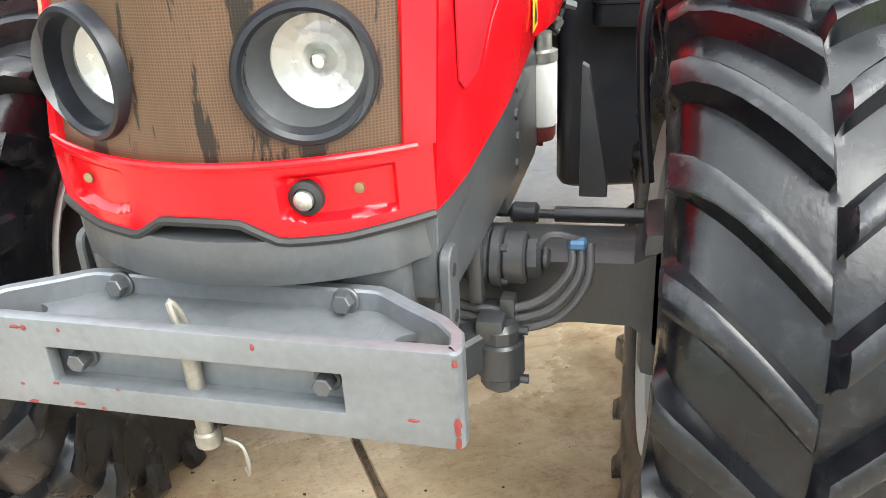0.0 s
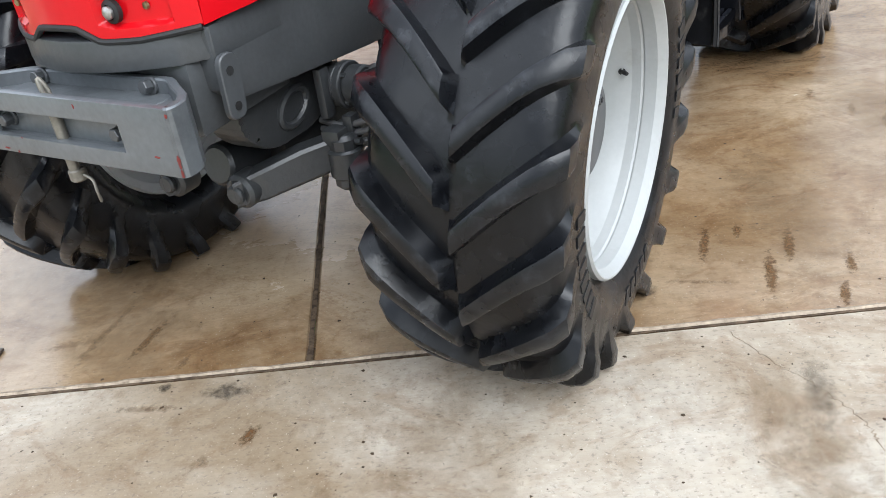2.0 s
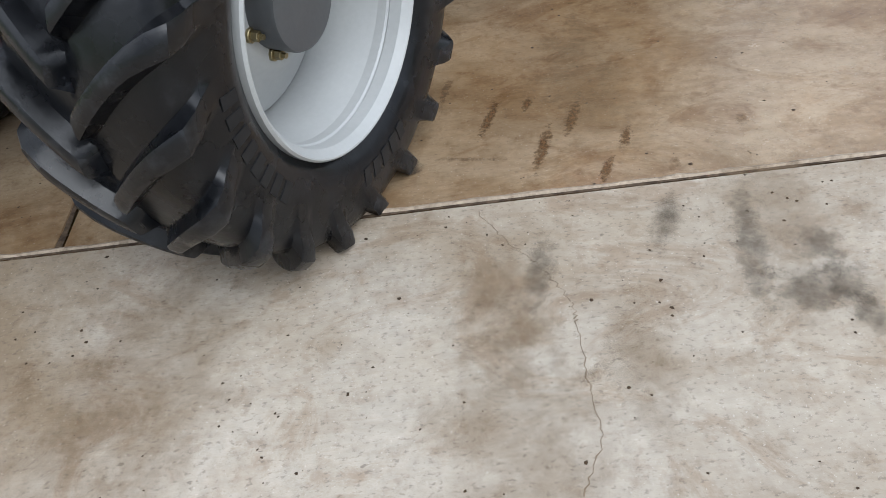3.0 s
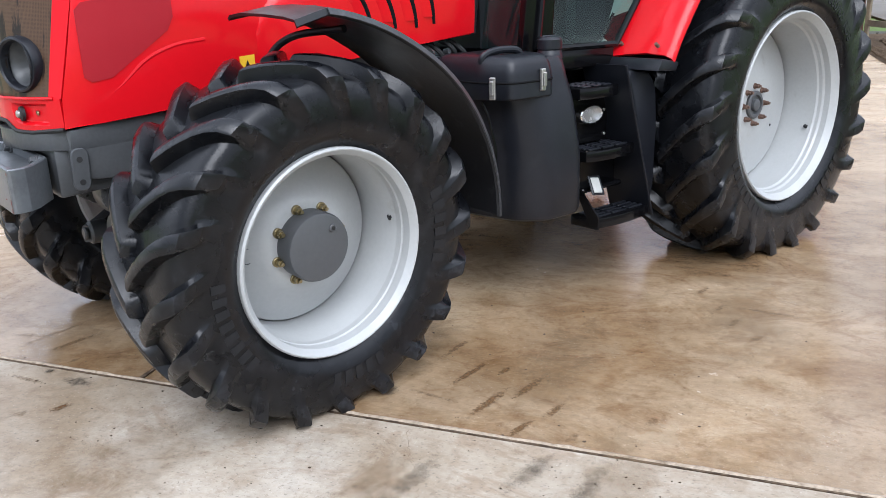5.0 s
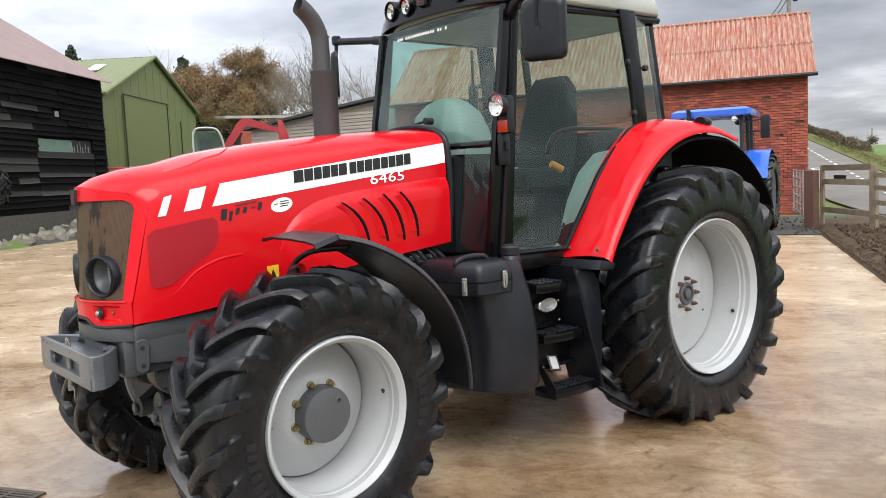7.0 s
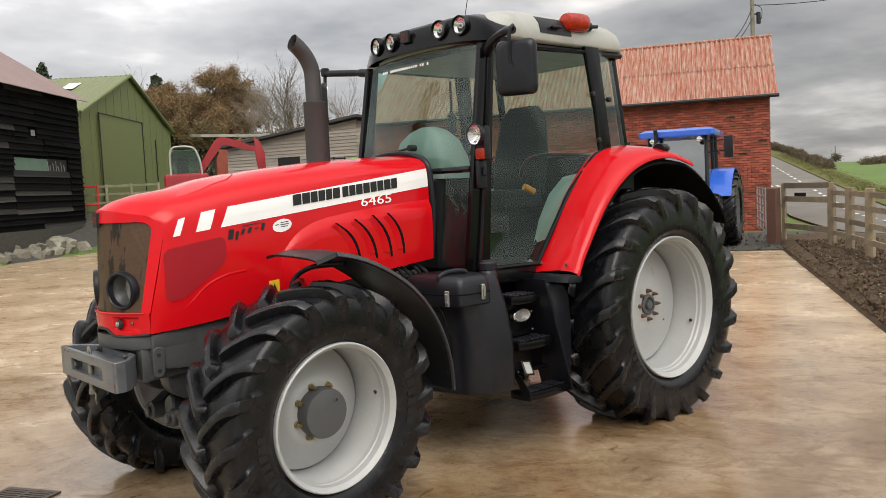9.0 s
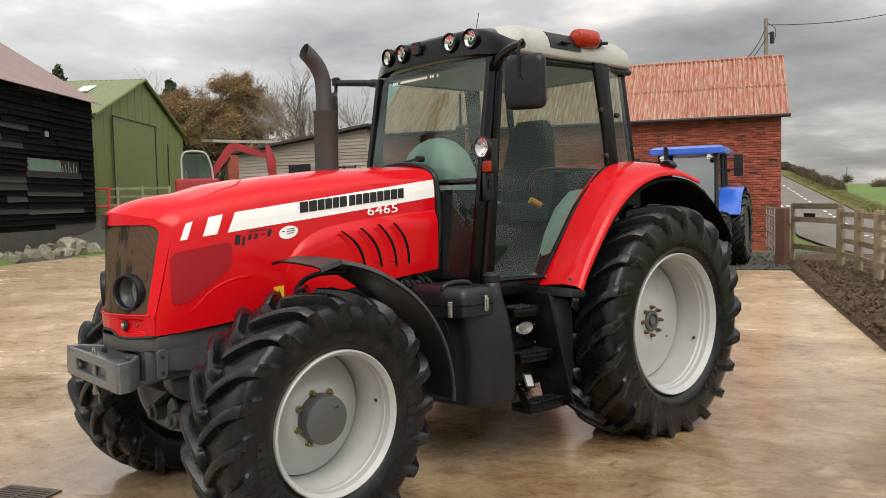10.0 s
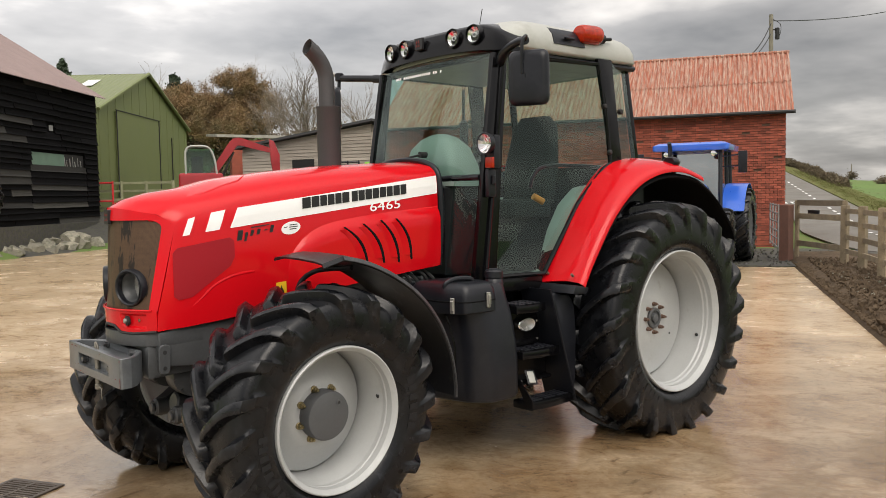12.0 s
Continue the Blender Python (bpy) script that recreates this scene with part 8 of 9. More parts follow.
def black_barn():
    """Tarred weatherboard barn on the terrace, mauve iron roof."""
    barn = root("weatherboard_barn", "black tarred weatherboard barn with a mauve iron roof", "barn")
    R = Vector((9.40, 30.38, 0.98))
    d = Vector((-0.686, -0.727, 0)).normalized()
    back = Vector((-0.727, 0.686, 0))
    H, L, D = 4.95, 15.0, 8.5
    def P(s, q, z):
        return R + d * s + back * q + Vector((0, 0, z))
    bm = tbm()
    add_prism(bm, [P(0.05, 0.06, 0), P(L, 0.06, 0), P(L, D, 0), P(0.05, D, 0)], (0, 0, H))
    add_prism(bm, [P(0.05, 0.06, H), P(0.05, D, H), P(0.05, D * 0.5, H + 2.8)], d * (L - 0.1))
    wall = part("barn_wall", bm, BOARD, barn, smooth=False)
    rng = random.Random(6)
    holes = ((1.15, 5.05, 2.12, 2.60), (3.4, 4.0, 3.38, 3.62))
    z = 0.0
    while z < H:
        h = rng.uniform(0.16, 0.25)
        s = 0.0
        while s < 11.0:
            e = min(11.2, s + rng.uniform(1.2, 3.8))
            if 0.5 < z < 2.1 and s < 5.1:
                s, e = max(s, 0.0), 1.05 if s < 1.0 else 5.15
            spans = [(s, e)]
            for h0, h1, z0, z1 in holes:
                if z + h > z0 + 0.05 and z < z1 - 0.05:
                    spans = [q for a, b in spans for q in ((a, min(b, h0)), (max(a, h1), b)) if q[1] - q[0] > 0.05]
            for a, b in spans:
                t, tip = rng.uniform(-0.035, 0.035), rng.uniform(-0.075, -0.03)
                bm = tbm()
                add_prism(bm, [P(a, 0.05, z), P(a, tip, z), P(a, tip + 0.03, z + h * 0.25), P(a, 0.012, z + h + 0.03), P(a, 0.05, z + h + 0.03)], d * (b - a - 0.02) + Vector((0, 0, t)))
                bare = (1.0 < s < 5.2 and 0.55 < z < 0.8) or (1.0 < s < 5.2 and 0.8 < z < 2.1 and rng.random() < 0.4) or (2.7 < z < 2.95 and s > 4) or rng.random() < 0.05
                part("weatherboard", bm, BARE_BOARD if bare else BOARD, wall, smooth=False)
            s = e
        z += h
    bm = tbm()
    add_prism(bm, [P(2.7, 0.03, 2.14), P(5.0, 0.03, 2.14), P(5.0, 0.03, 2.58), P(2.7, 0.03, 2.58)], back * 0.02)
    part("window_sheet", bm, mat("teal_sheet", (0.12, 0.20, 0.15), 0.6), wall, "faded green sheet behind the opening")
    bm = tbm()
    add_prism(bm, [P(1.16, 0.045, 2.12), P(2.68, 0.045, 2.12), P(2.68, 0.045, 2.60), P(1.16, 0.045, 2.60)], back * 0.012)
    part("window_opening", bm, DARK, wall, smooth=False)
    bm = tbm()
    add_prism(bm, [P(3.42, 0.03, 3.40), P(3.7, 0.03, 3.40), P(3.7, 0.03, 3.60), P(3.42, 0.03, 3.60)], back * 0.012)
    part("window_sheet", bm, GALV, wall, smooth=False)
    for s, z, w in ((1.35, 2.40, 0.05), (1.6, 2.50, 0.03), (1.8, 2.35, 0.06), (2.0, 2.54, 0.03), (2.2, 2.45, 0.05), (2.45, 2.38, 0.04), (2.6, 2.5, 0.06)):
        bm = tbm()
        add_prism(bm, [P(s, 0.03, 2.13), P(s + w, 0.03, 2.13), P(s + w * 2, 0.03, z), P(s + w, 0.03, z)], back * 0.014)
        part("stored_item", bm, GALV, wall, smooth=False)
    # roof
    e0, r0 = P(-0.25, -0.35, H + 0.02), P(-0.25, D * 0.5, H + 2.95)
    bm = tbm()
    corrugated(bm, r0, d, e0 - r0, L + 0.5, (e0 - r0).length, pitch=0.15, amp=0.022)
    b0 = P(-0.25, D + 0.3, H + 0.02)
    corrugated(bm, r0, d, b0 - r0, L + 0.5, (b0 - r0).length, pitch=0.15, amp=0.022)
    part("roof_sheet", thicken(bm, 0.006, (0, 0, 1)), MAUVE_ROOF, barn, "mauve corrugated iron")
    bm = tbm()
    add_prism(bm, [P(-0.1, -0.1, -0.9), P(L, -0.1, -0.9), P(L, 0.2, -0.9), P(-0.1, 0.2, -0.9)], (0, 0, 0.92))
    part("stone_plinth", bm, GRAVEL, barn, smooth=False)


def green_barn():
    barn = root("sheet_metal_barn", "green painted sheet-metal barn with a closed sliding door", "barn")
    ang = radians(138)
    back = Vector((math.cos(ang), math.sin(ang), 0))
    g = Vector((back.y, -back.x, 0))
    c = Vector((14.27, 37.3, 0.6))
    H, R, L, half = 5.28, 7.60, 16, 6.0
    def P(s, q, z):
        return c + g * s + back * q + Vector((0, 0, z))
    bm = tbm()
    add_prism(bm, [P(-half, 0, -1.0), P(half, 0, -1.0), P(half, 0, H), P(0, 0, R - 0.12), P(-half, 0, H)], back * L)
    wall = part("barn_wall", bm, GREEN_SHEET, barn, smooth=False)
    for s in np.arange(-half + 0.2, half, 0.95):
        top = H + (R - H) * (1 - abs(s) / half) - 0.2
        bm = tbm()
        add_prism(bm, [P(s, -0.012, -0.6), P(s + 0.06, -0.012, -0.6), P(s + 0.06, -0.012, top), P(s, -0.012, top)], back * 0.02)
        part("sheet_seam", bm, GREEN_SHEET, wall, smooth=False)
    bm = tbm()
    add_prism(bm, [P(-4.05, -0.10, 0.2), P(1.25, -0.10, 0.2), P(1.25, -0.10, 5.30), P(-4.05, -0.10, 5.32)], back * 0.08)
    part("sliding_door", bm, GREEN_SHEET, barn, "green sheet-metal sliding door", smooth=False)
    for a, b in (((-4.10, -0.11, 0.2), (-4.10, -0.11, 5.36)), ((1.30, -0.11, 0.2), (1.30, -0.11, 5.34)), ((-4.2, -0.12, 5.36), (1.4, -0.12, 5.34)), ((3.4, -0.03, 2.0), (3.4, -0.03, 4.6))):
        bm = tbm()
        add_tube(bm, [P(*a), P(*b)], 0.028, 6)
        part("door_rail", fix(bm), DARK, barn)
    for e in (half + 0.12, -half - 0.12):
        bm = tbm()
        r0, e0 = P(0, -0.12, R), P(e, -0.12, H - 0.05)
        corrugated(bm, r0, back, e0 - r0, L, (e0 - r0).length, pitch=0.25, amp=0.02)
        part("roof_sheet", thicken(bm, 0.006, (0, 0, 1)), GREEN_ROOF, barn)
        bm = tbm()
        add_tube(bm, [P(0, -0.15, R - 0.03), P(e, -0.15, H - 0.08)], 0.09, 6)
        part("barge_board", fix(bm), GREEN_SHEET, barn)
    n = (P(-half, 0, H) - P(0, 0, R)).normalized()
    a = P(0, 1.7, R) + n * 1.5 + Vector((0, 0, 0.06))
    bm = tbm()
    add_prism(bm, [a, a + back * 0.6, a + back * 0.6 + n * 1.1, a + n * 1.1], (0, 0, 0.02))
    part("rooflight", bm, SKYLIGHT, barn, "pale translucent rooflight", smooth=False)


def board_shed():
    """Open-fronted shed of silvered boards with a dark mono-pitch roof."""
    shed = root("timber_shed", "silvered clapboard shed with a dark sloping roof", "shed")
    A, B = Vector((14.75, 28.3, 1.6)), Vector((17.3, 22.4, 1.6))
    d = (B - A).normalized()
    L = (B - A).length
    back = Vector((-d.y, d.x, 0))
    if back.y < 0:
        back = -back
    def P(s, q, z):
        return A + d * s + back * q + Vector((0, 0, z))
    def top(s):
        return interp([0, L], [2.35, 3.08], s)
    bm = tbm()
    add_prism(bm, [P(0, 0.06, -1), P(L, 0.06, -1), P(L, 0.06, top(L)), P(0, 0.06, top(0))], back * 0.08)
    add_prism(bm, [P(L - 0.02, 0.06, -1), P(L + 1.6, 2.0, -1), P(L + 1.6, 2.0, 2.7), P(L - 0.02, 0.06, 3.05)], back * 0.05)
    wall = part("shed_wall", bm, GREY_TIMBER, shed, smooth=False)
    for k in range(24):
        z = -0.1 + k * 0.135
        s0 = max(0.0, interp([2.25, 3.08], [0, L], z + 0.16)) if z + 0.135 > 2.25 else 0.0
        spans = [(s0, L)]
        if 0.9 < z < 1.75:
            spans = [(0, 2.6), (3.7, L)]
        for a, b in spans:
            if b - a < 0.1:
                continue
            bm = tbm()
            add_prism(bm, [P(a, 0.06, z), P(a, 0.02, z), P(a, 0.045, z + 0.14), P(a, 0.06, z + 0.14)], d * (b - a))
            part("clapboard", bm, GREY_TIMBER, wall, smooth=False)
        bm = tbm()
        side = (P(L + 1.6, 2.0, 0) - P(L, 0.06, 0))
        if z < 2.7:
            add_prism(bm, [P(L, 0.04, z), P(L, 0.0, z), P(L, 0.02, z + 0.14), P(L, 0.04, z + 0.14)], side)
            part("clapboard", bm, GREY_TIMBER, wall, smooth=False)
        else:
            bm.free()
    bm = tbm()
    add_prism(bm, [P(2.6, 0.03, 0.85), P(3.7, 0.03, 0.85), P(3.7, 0.03, 1.85), P(2.6, 0.03, 1.85)], back * 0.04)
    part("shed_opening", bm, DARK, wall, "dark window opening", smooth=False)
    bm = tbm()
    add_prism(bm, [P(-0.3, -0.25, 2.32), P(L + 0.2, -0.25, 3.16), P(L + 1.7, 2.2, 2.75), P(L + 1.7, 4, 2.75), P(-0.3, 4, 2.32)], (0, 0, 0.10))
    part("shed_roof", bm, SHED_ROOF, shed, smooth=False)
    # low sheet roof and brick stub beside it
    stub = root("brick_outbuilding", "low brick outbuilding with a pale sheet roof", "outbuilding")
    bm = tbm()
    o = Vector((15.3, 30.3, 2.15))
    add_prism(bm, [o, o + Vector((2.4, -1.4, 0)), o + Vector((3.6, 1.2, 0)), o + Vector((1.2, 2.6, 0))], (0, 0, 2.3))
    part("wall", bm, BRICK, stub, smooth=False)
    bm = tbm()
    o = o + Vector((-0.6, 0.2, 2.45))
    add_prism(bm, [o, o + Vector((4.0, -2.2, -0.1)), o + Vector((5.0, 1.2, 0.15)), o + Vector((0.9, 3.0, 0.25))], (0, 0, 0.12))
    part("roof", bm, ASBESTOS, stub, smooth=False)


brick_barn()
black_barn()
green_barn()
board_shed()

# ---- fences, gate and road ----


def bar(bm, a, b, w, h):
    """A sawn rail from a to b, w across and h high."""
    a, b = Vector(a), Vector(b)
    d = (b - a).normalized()
    n = Vector((-d.y, d.x, 0)).normalized() * w / 2
    up = Vector((0, 0, h / 2))
    add_prism(bm, [a - n - up, a + n - up, a + n + up, a - n + up], b - a)


def rail_fence(name, label, posts, height, rails, post=0.10, rail=(0.04, 0.09), material=TIMBER, base=None, lean=0.0):
    f = root(name, label, "fence")
    tops = []
    for x, y in posts:
        z = ground_height(x, y) if base is None else base
        bm = tbm()
        add_box(bm, (x - post / 2, y - post / 2, z - 0.3), (x + post / 2, y + post / 2, z + height), 0.008, Matrix.Identity(4))
        part("fence_post", bm, material, f, smooth=False)
        tops.append(Vector((x, y, z)))
    for a, b in zip(tops, tops[1:]):
        for r in rails:
            bm = tbm()
            bar(bm, a + Vector((0, 0, r)), b + Vector((0, 0, r)), *rail)
            part("fence_rail", bm, material, f, smooth=False)
    return f


rail_fence("timber_fence", "weathered post-and-rail timber fence beside the soil verge", [(16.05, 3.40), (14.9, 2.55), (13.45, 1.60), (12.0, 0.65), (10.6, -0.30), (9.2, -1.2)], 1.28, (0.30, 0.60, 0.90, 1.16), 0.14, (0.04, 0.10), base=0.12)
rail_fence("timber_fence", "weathered timber rails between the gatepost and the fence", [(17.66, 5.25), (16.05, 3.40)], 1.38, (0.34, 1.00, 1.32), 0.09, (0.04, 0.13), base=0.12)
rail_fence("paddock_fence", "mossy paddock fence before the green barn", [(9.2, 33.0), (10.0, 32.4), (10.8, 31.7), (11.6, 31.0), (12.5, 30.3)], 1.5, (0.35, 0.72, 1.08, 1.42), 0.10, (0.04, 0.10), MOSSY, base=1.15)


def gate():
    g = root("field_gate", "galvanised tubular field gate standing open", "gate")
    a, b = Vector((17.33, 5.56, 0.16)), Vector((20.1, 7.22, 0.16))
    for z in (0.18, 0.38, 0.58, 0.80, 1.02, 1.22):
        bm = tbm()
        add_tube(bm, [a + Vector((0, 0, z)), b + Vector((0, 0, z))], 0.018, 8)
        part("gate_bar", fix(bm), GALV, g)
    for t in (0, 0.33, 0.66, 1):
        p = a + (b - a) * t
        bm = tbm()
        add_tube(bm, [p + Vector((0, 0, 0.1)), p + Vector((0, 0, 1.25))], 0.022, 8)
        part("gate_upright", fix(bm), GALV, g)
    p = root("gatepost", "stout brown timber gatepost", "gatepost")
    bm = tbm()
    add_box(bm, (17.34, 5.30, -0.3), (17.60, 5.56, 1.40), 0.015)
    part("post", bm, BROWN_POST, p)
    bm = tbm()
    bar(bm, (17.35, 4.83, 1.17), (16.97, 4.39, 1.17), 0.02, 0.20)
    tagged(part("mail_sign", bm, PLASTIC), "small black sign board on the fence rail", "sign")
    rg = root("red_gate", "red tubular steel gate by the black barn", "gate")
    for s in (0.0, 0.95):
        bm = tbm()
        q = Vector((9.25 + s * 0.7, 30.9 - s * 0.6, 1.0))
        add_box(bm, q, q + Vector((0.07, 0.07, 1.62)), 0.01)
        part("gate_post", bm, GATE_RED, rg)
    for z in (0.1, 0.8, 1.55):
        bm = tbm()
        q = Vector((9.27, 30.93, 1.0 + z))
        add_tube(bm, [q, q + Vector((0.7, -0.6, 0))], 0.035, 8)
        part("gate_bar", fix(bm), GATE_RED, rg)


gate()
road_line = [(20.5, -16), (21, -4), (22.6, 3.0), (26.2, 6.9), (29.5, 8.85), (34.25, 11.66), (45.0, 18.07), (55.8, 24.5), (81.6, 39.9), (124.5, 65.5)]
strip("road", road_line, 3.9, 0.07, ROAD, "grey asphalt lane climbing the hill", "road")
VERGE = mat("rough_verge_grass", (0.115, 0.13, 0.042), 0.95, 0, 0.45, 1.6, 22, 0.3, dirt=(0.15, 0.115, 0.055), dirt_at=(0.45, 0.7), spec=0.1)
strip("roadside_verge", [(x + 1.07, y - 1.78) for x, y in road_line[3:]], 1.6, 0.12, VERGE, "rough grass verge along the lane", "verge", 0.05)
strip("gravel_apron", [(3.7, 25.9), (8.2, 29.5), (12.0, 32.6)], 2.7, 0.02, GRAVEL, "dark gravel behind the boulders", "gravel")


def road_marks():
    pts = curve_pts([(x, y, 0) for x, y in road_line], 30)
    d = 0
    while d < len(pts) - 4:
        p, q = pts[d], pts[d + 2]
        bm = tbm()
        u = (q - p).normalized()
        n = Vector((-u.y, u.x, 0)) * 0.06
        vs = [p - n, q - n, q + n, p + n]
        vs = [Vector((v.x, v.y, ground_height(v.x, v.y) + 0.085)) for v in vs]
        add_prism(bm, vs, (0, 0, 0.006))
        tagged(part("road_dash", bm, PAINT_LINE, smooth=False), "white painted centre dash on the lane", "road marking", "lane centre dashes", "structure")
        d += 5
    # painted word at the give-way, unreadable from here
    bm = tbm()
    c = Vector((38.0, 15.3, 0))
    for i in range(4):
        p = c + Vector((0.53, -0.85, 0)) * (i * 0.75 - 1.6)
        for a, b in (((0, 0), (0.45, 0)), ((0, 0), (0, 1.0)), ((0.45, 0), (0.45, 1.0)), ((0, 1.0), (0.45, 1.0))):
            s0 = p + Vector((0.53, -0.85, 0)) * a[0] + Vector((0.85, 0.53, 0)) * a[1]
            s1 = p + Vector((0.53, -0.85, 0)) * b[0] + Vector((0.85, 0.53, 0)) * b[1]
            s0.z, s1.z = ground_height(s0.x, s0.y) + 0.1, ground_height(s1.x, s1.y) + 0.1
            bar(bm, s0, s1, 0.11, 0.02)
    tagged(part("road_word_bars", bm, PAINT_LINE, smooth=False), "white painted block marking on the lane", "road marking", kind="structure")


road_marks()

# ---- plants ----


def leaf_cloud(bm, rng, pts, count, spread, size):
    for k in range(count):
        c = rng.choice(pts) + Vector((rng.gauss(0, spread), rng.gauss(0, spread), rng.gauss(0, spread * 0.8)))
        u = Vector((rng.uniform(-1, 1), rng.uniform(-1, 1), rng.uniform(-1, 1))).normalized()
        w = u.orthogonal().normalized()
        s = rng.uniform(*size)
        q = Matrix.Rotation(rng.uniform(0, 6.28), 3, u)
        w = q @ w
        v = u.cross(w)
        bm.faces.new([bm.verts.new(c + w * s), bm.verts.new(c + v * s * 0.6), bm.verts.new(c - w * s), bm.verts.new(c - v * s * 0.6)])


def grow(bm, rng, p, d, length, r, depth, tips, spread=0.5, gravity=0.0, kids=(2, 4)):
    pts, rs = [p], [r]
    for i in range(3):
        d = (d + Vector((rng.gauss(0, 0.10), rng.gauss(0, 0.10), rng.gauss(0, 0.06) - gravity))).normalized()
        p = p + d * length / 3
        pts.append(p)
        rs.append(r * (1 - 0.16 * (i + 1)))
    add_tube(bm, pts, rs, 5 if depth > 1 else 4 if depth == 1 else 3, cap=False)
    if depth == 0:
        tips += pts[1:]
        return
    for k in range(rng.randint(*kids)):
        side = Vector((rng.gauss(0, 1), rng.gauss(0, 1), rng.gauss(0, 0.5))).normalized()
        nd = (d + side * spread * rng.uniform(0.7, 1.3)).normalized()
        at = pts[rng.choice((1, 2, 3, 3))]
        grow(bm, rng, at, nd, length * rng.uniform(0.6, 0.82), r * 0.56, depth - 1, tips, spread, gravity, kids)


def tree(name, label, x, y, height, rng, leaves=0, leaf_mat=None, leaf=(0.15, 0.35), depth=4, wood=BARK, spread=0.55, base=None, trunk=0.25, cloud=0.5, kids=(2, 4)):
    t = root(name, label, "tree", "bare trees" if name == "bare_tree" else "")
    z = min(ground_height(x, y), 26) if base is None else base
    bm = tbm()
    tips = []
    grow(bm, rng, Vector((x, y, z - 0.2)), Vector((0, 0, 1)), height * trunk, height * (0.022 if leaves else 0.0095), depth, tips, spread, kids=kids)
    part("trunk", fix(bm), wood, t)
    if leaves:
        bm = tbm()
        leaf_cloud(bm, rng, tips, leaves, cloud, leaf)
        part("crown", bm, leaf_mat, t, smooth=False)
    return t


rng = random.Random(21)
for k, (x, y, h) in enumerate(((27.0, 61.5, 12.6), (29.2, 60.2, 14.2), (25.8, 63.0, 11.0), (28.2, 62.5, 13.8), (30.6, 59.8, 11.4))):
    tree("autumn_oak", "rust-brown oak keeping its autumn leaves", x, y, h, random.Random(40 + k), 52000, LEAF_RUST, (0.035, 0.085), 4, BARK, 0.75, 3.6, 0.26, 0.28, (3, 4))
for x, y, h in ((23.9, 40.4, 8.4), (25.1, 39.7, 9.6), (25.9, 39.2, 8.8), (27.2, 38.3, 7.4), (28.3, 37.7, 8.2), (29.6, 36.6, 7.6), (24.5, 42.5, 7.6), (26.3, 41.5, 8.0), (32.0, 59.0, 9.5), (33.4, 58.2, 10.5), (34.6, 57.6, 9.0), (29.0, 69.0, 10.5), (30.2, 70.0, 10.8), (36.2, 65.5, 9.5)):
    tree("bare_tree", "bare winter tree with pale upright twigs", x, y, h, rng, 0, None, (0.1, 0.2), 5, TWIG, 0.38, 2.4 if y < 50 else 5.0, 0.30, 0.5, (3, 4))


def conifer(x, y, z, h, rng, label):
    t = root("conifer", label, "tree")
    bm = tbm()
    add_tube(bm, [(x, y, z), (x, y, z + h)], [h * 0.03, 0.03], 6)
    part("trunk", fix(bm), BARK, t)
    pts = []
    for k in range(260):
        f = rng.random() ** 0.8
        a = rng.uniform(0, 6.28)
        r = h * 0.36 * (1 - f) ** 0.8 * rng.uniform(0.4, 1.1)
        pts.append(Vector((x + r * math.cos(a), y + r * math.sin(a), z + h * (0.12 + 0.88 * f) - r * 0.2)))
    bm = tbm()
    leaf_cloud(bm, rng, pts, 3200, h * 0.025, (h * 0.015, h * 0.05))
    part("crown", bm, LEAF_DARK, t, smooth=False)


conifer(29.4, 100.8, 14.2, 4.6, rng, "dark conifer on the skyline")
conifer(31.6, 74.0, 7.6, 6.2, rng, "dark conifer behind the oaks")

# scrub and hedges: many small twig leaves
def hedge(name, label, pts, w, h, count, rng, material=HEDGE, size=(0.08, 0.25), z0=0.0):
    bm = tbm()
    p = [Vector((q.x, q.y, 0)) for q in curve_pts([(x, y, 0) for x, y in pts], 8)]
    cores = []
    for i, q in enumerate(p):
        top = h if not isinstance(h, tuple) else h[0] + (h[1] - h[0]) * i / (len(p) - 1)
        for k in range(14):
            x, y = q.x + rng.gauss(0, w), q.y + rng.gauss(0, w)
            cores.append(Vector((x, y, min(ground_height(x, y), 26) + z0 + rng.uniform(0.05, top))))
    leaf_cloud(bm, rng, cores, count, w * 0.5, size)
    tagged(part(name, bm, material, smooth=False), label, "hedge", kind="stuff")


hedge("road_hedge", "brown winter hedge along the lane", [(52.0, 19.0), (62, 24.9), (80, 35.6), (104.4, 50.2)], 0.22, (0.40, 0.80), 60000, rng, HEDGE, (0.025, 0.075))
hedge("hill_scrub", "brown scrub below the oaks", [(24, 66), (28, 62), (33, 58), (38, 53)], 1.6, 2.6, 22000, rng, HEDGE, (0.05, 0.15), 0.4)
hedge("verge_grass", "rough green grass along the lane", [(32.0, 7.9), (38.5, 11.9), (48, 17.6), (58, 23.6), (72, 31.9)], 0.28, 0.08, 12000, rng, VERGE, (0.012, 0.035), 0.1)


hedge("field_hedge", "low dark hedge along the crest of the field", [(57, 18.5), (62, 17.0), (68, 14.0), (76, 8.0)], 0.3, 0.30, 16000, rng, HEDGE, (0.025, 0.07))


def field_bush():
    x, y = 66.5, 24.7
    tree("bare_bush", "small bare bush beside a thin pole in the field", x, y, 1.3, random.Random(5), 900, HEDGE, (0.03, 0.07), 3, BARK, 0.8, None, 0.25, 0.16, (3, 4))
    bm = tbm()
    z = ground_height(x, y)
    add_tube(bm, [(x, y, z), (x, y, z + 1.3)], 0.04, 6)
    tagged(part("field_pole", fix(bm), POLE), "thin grey pole standing in the field", "pole")


field_bush()


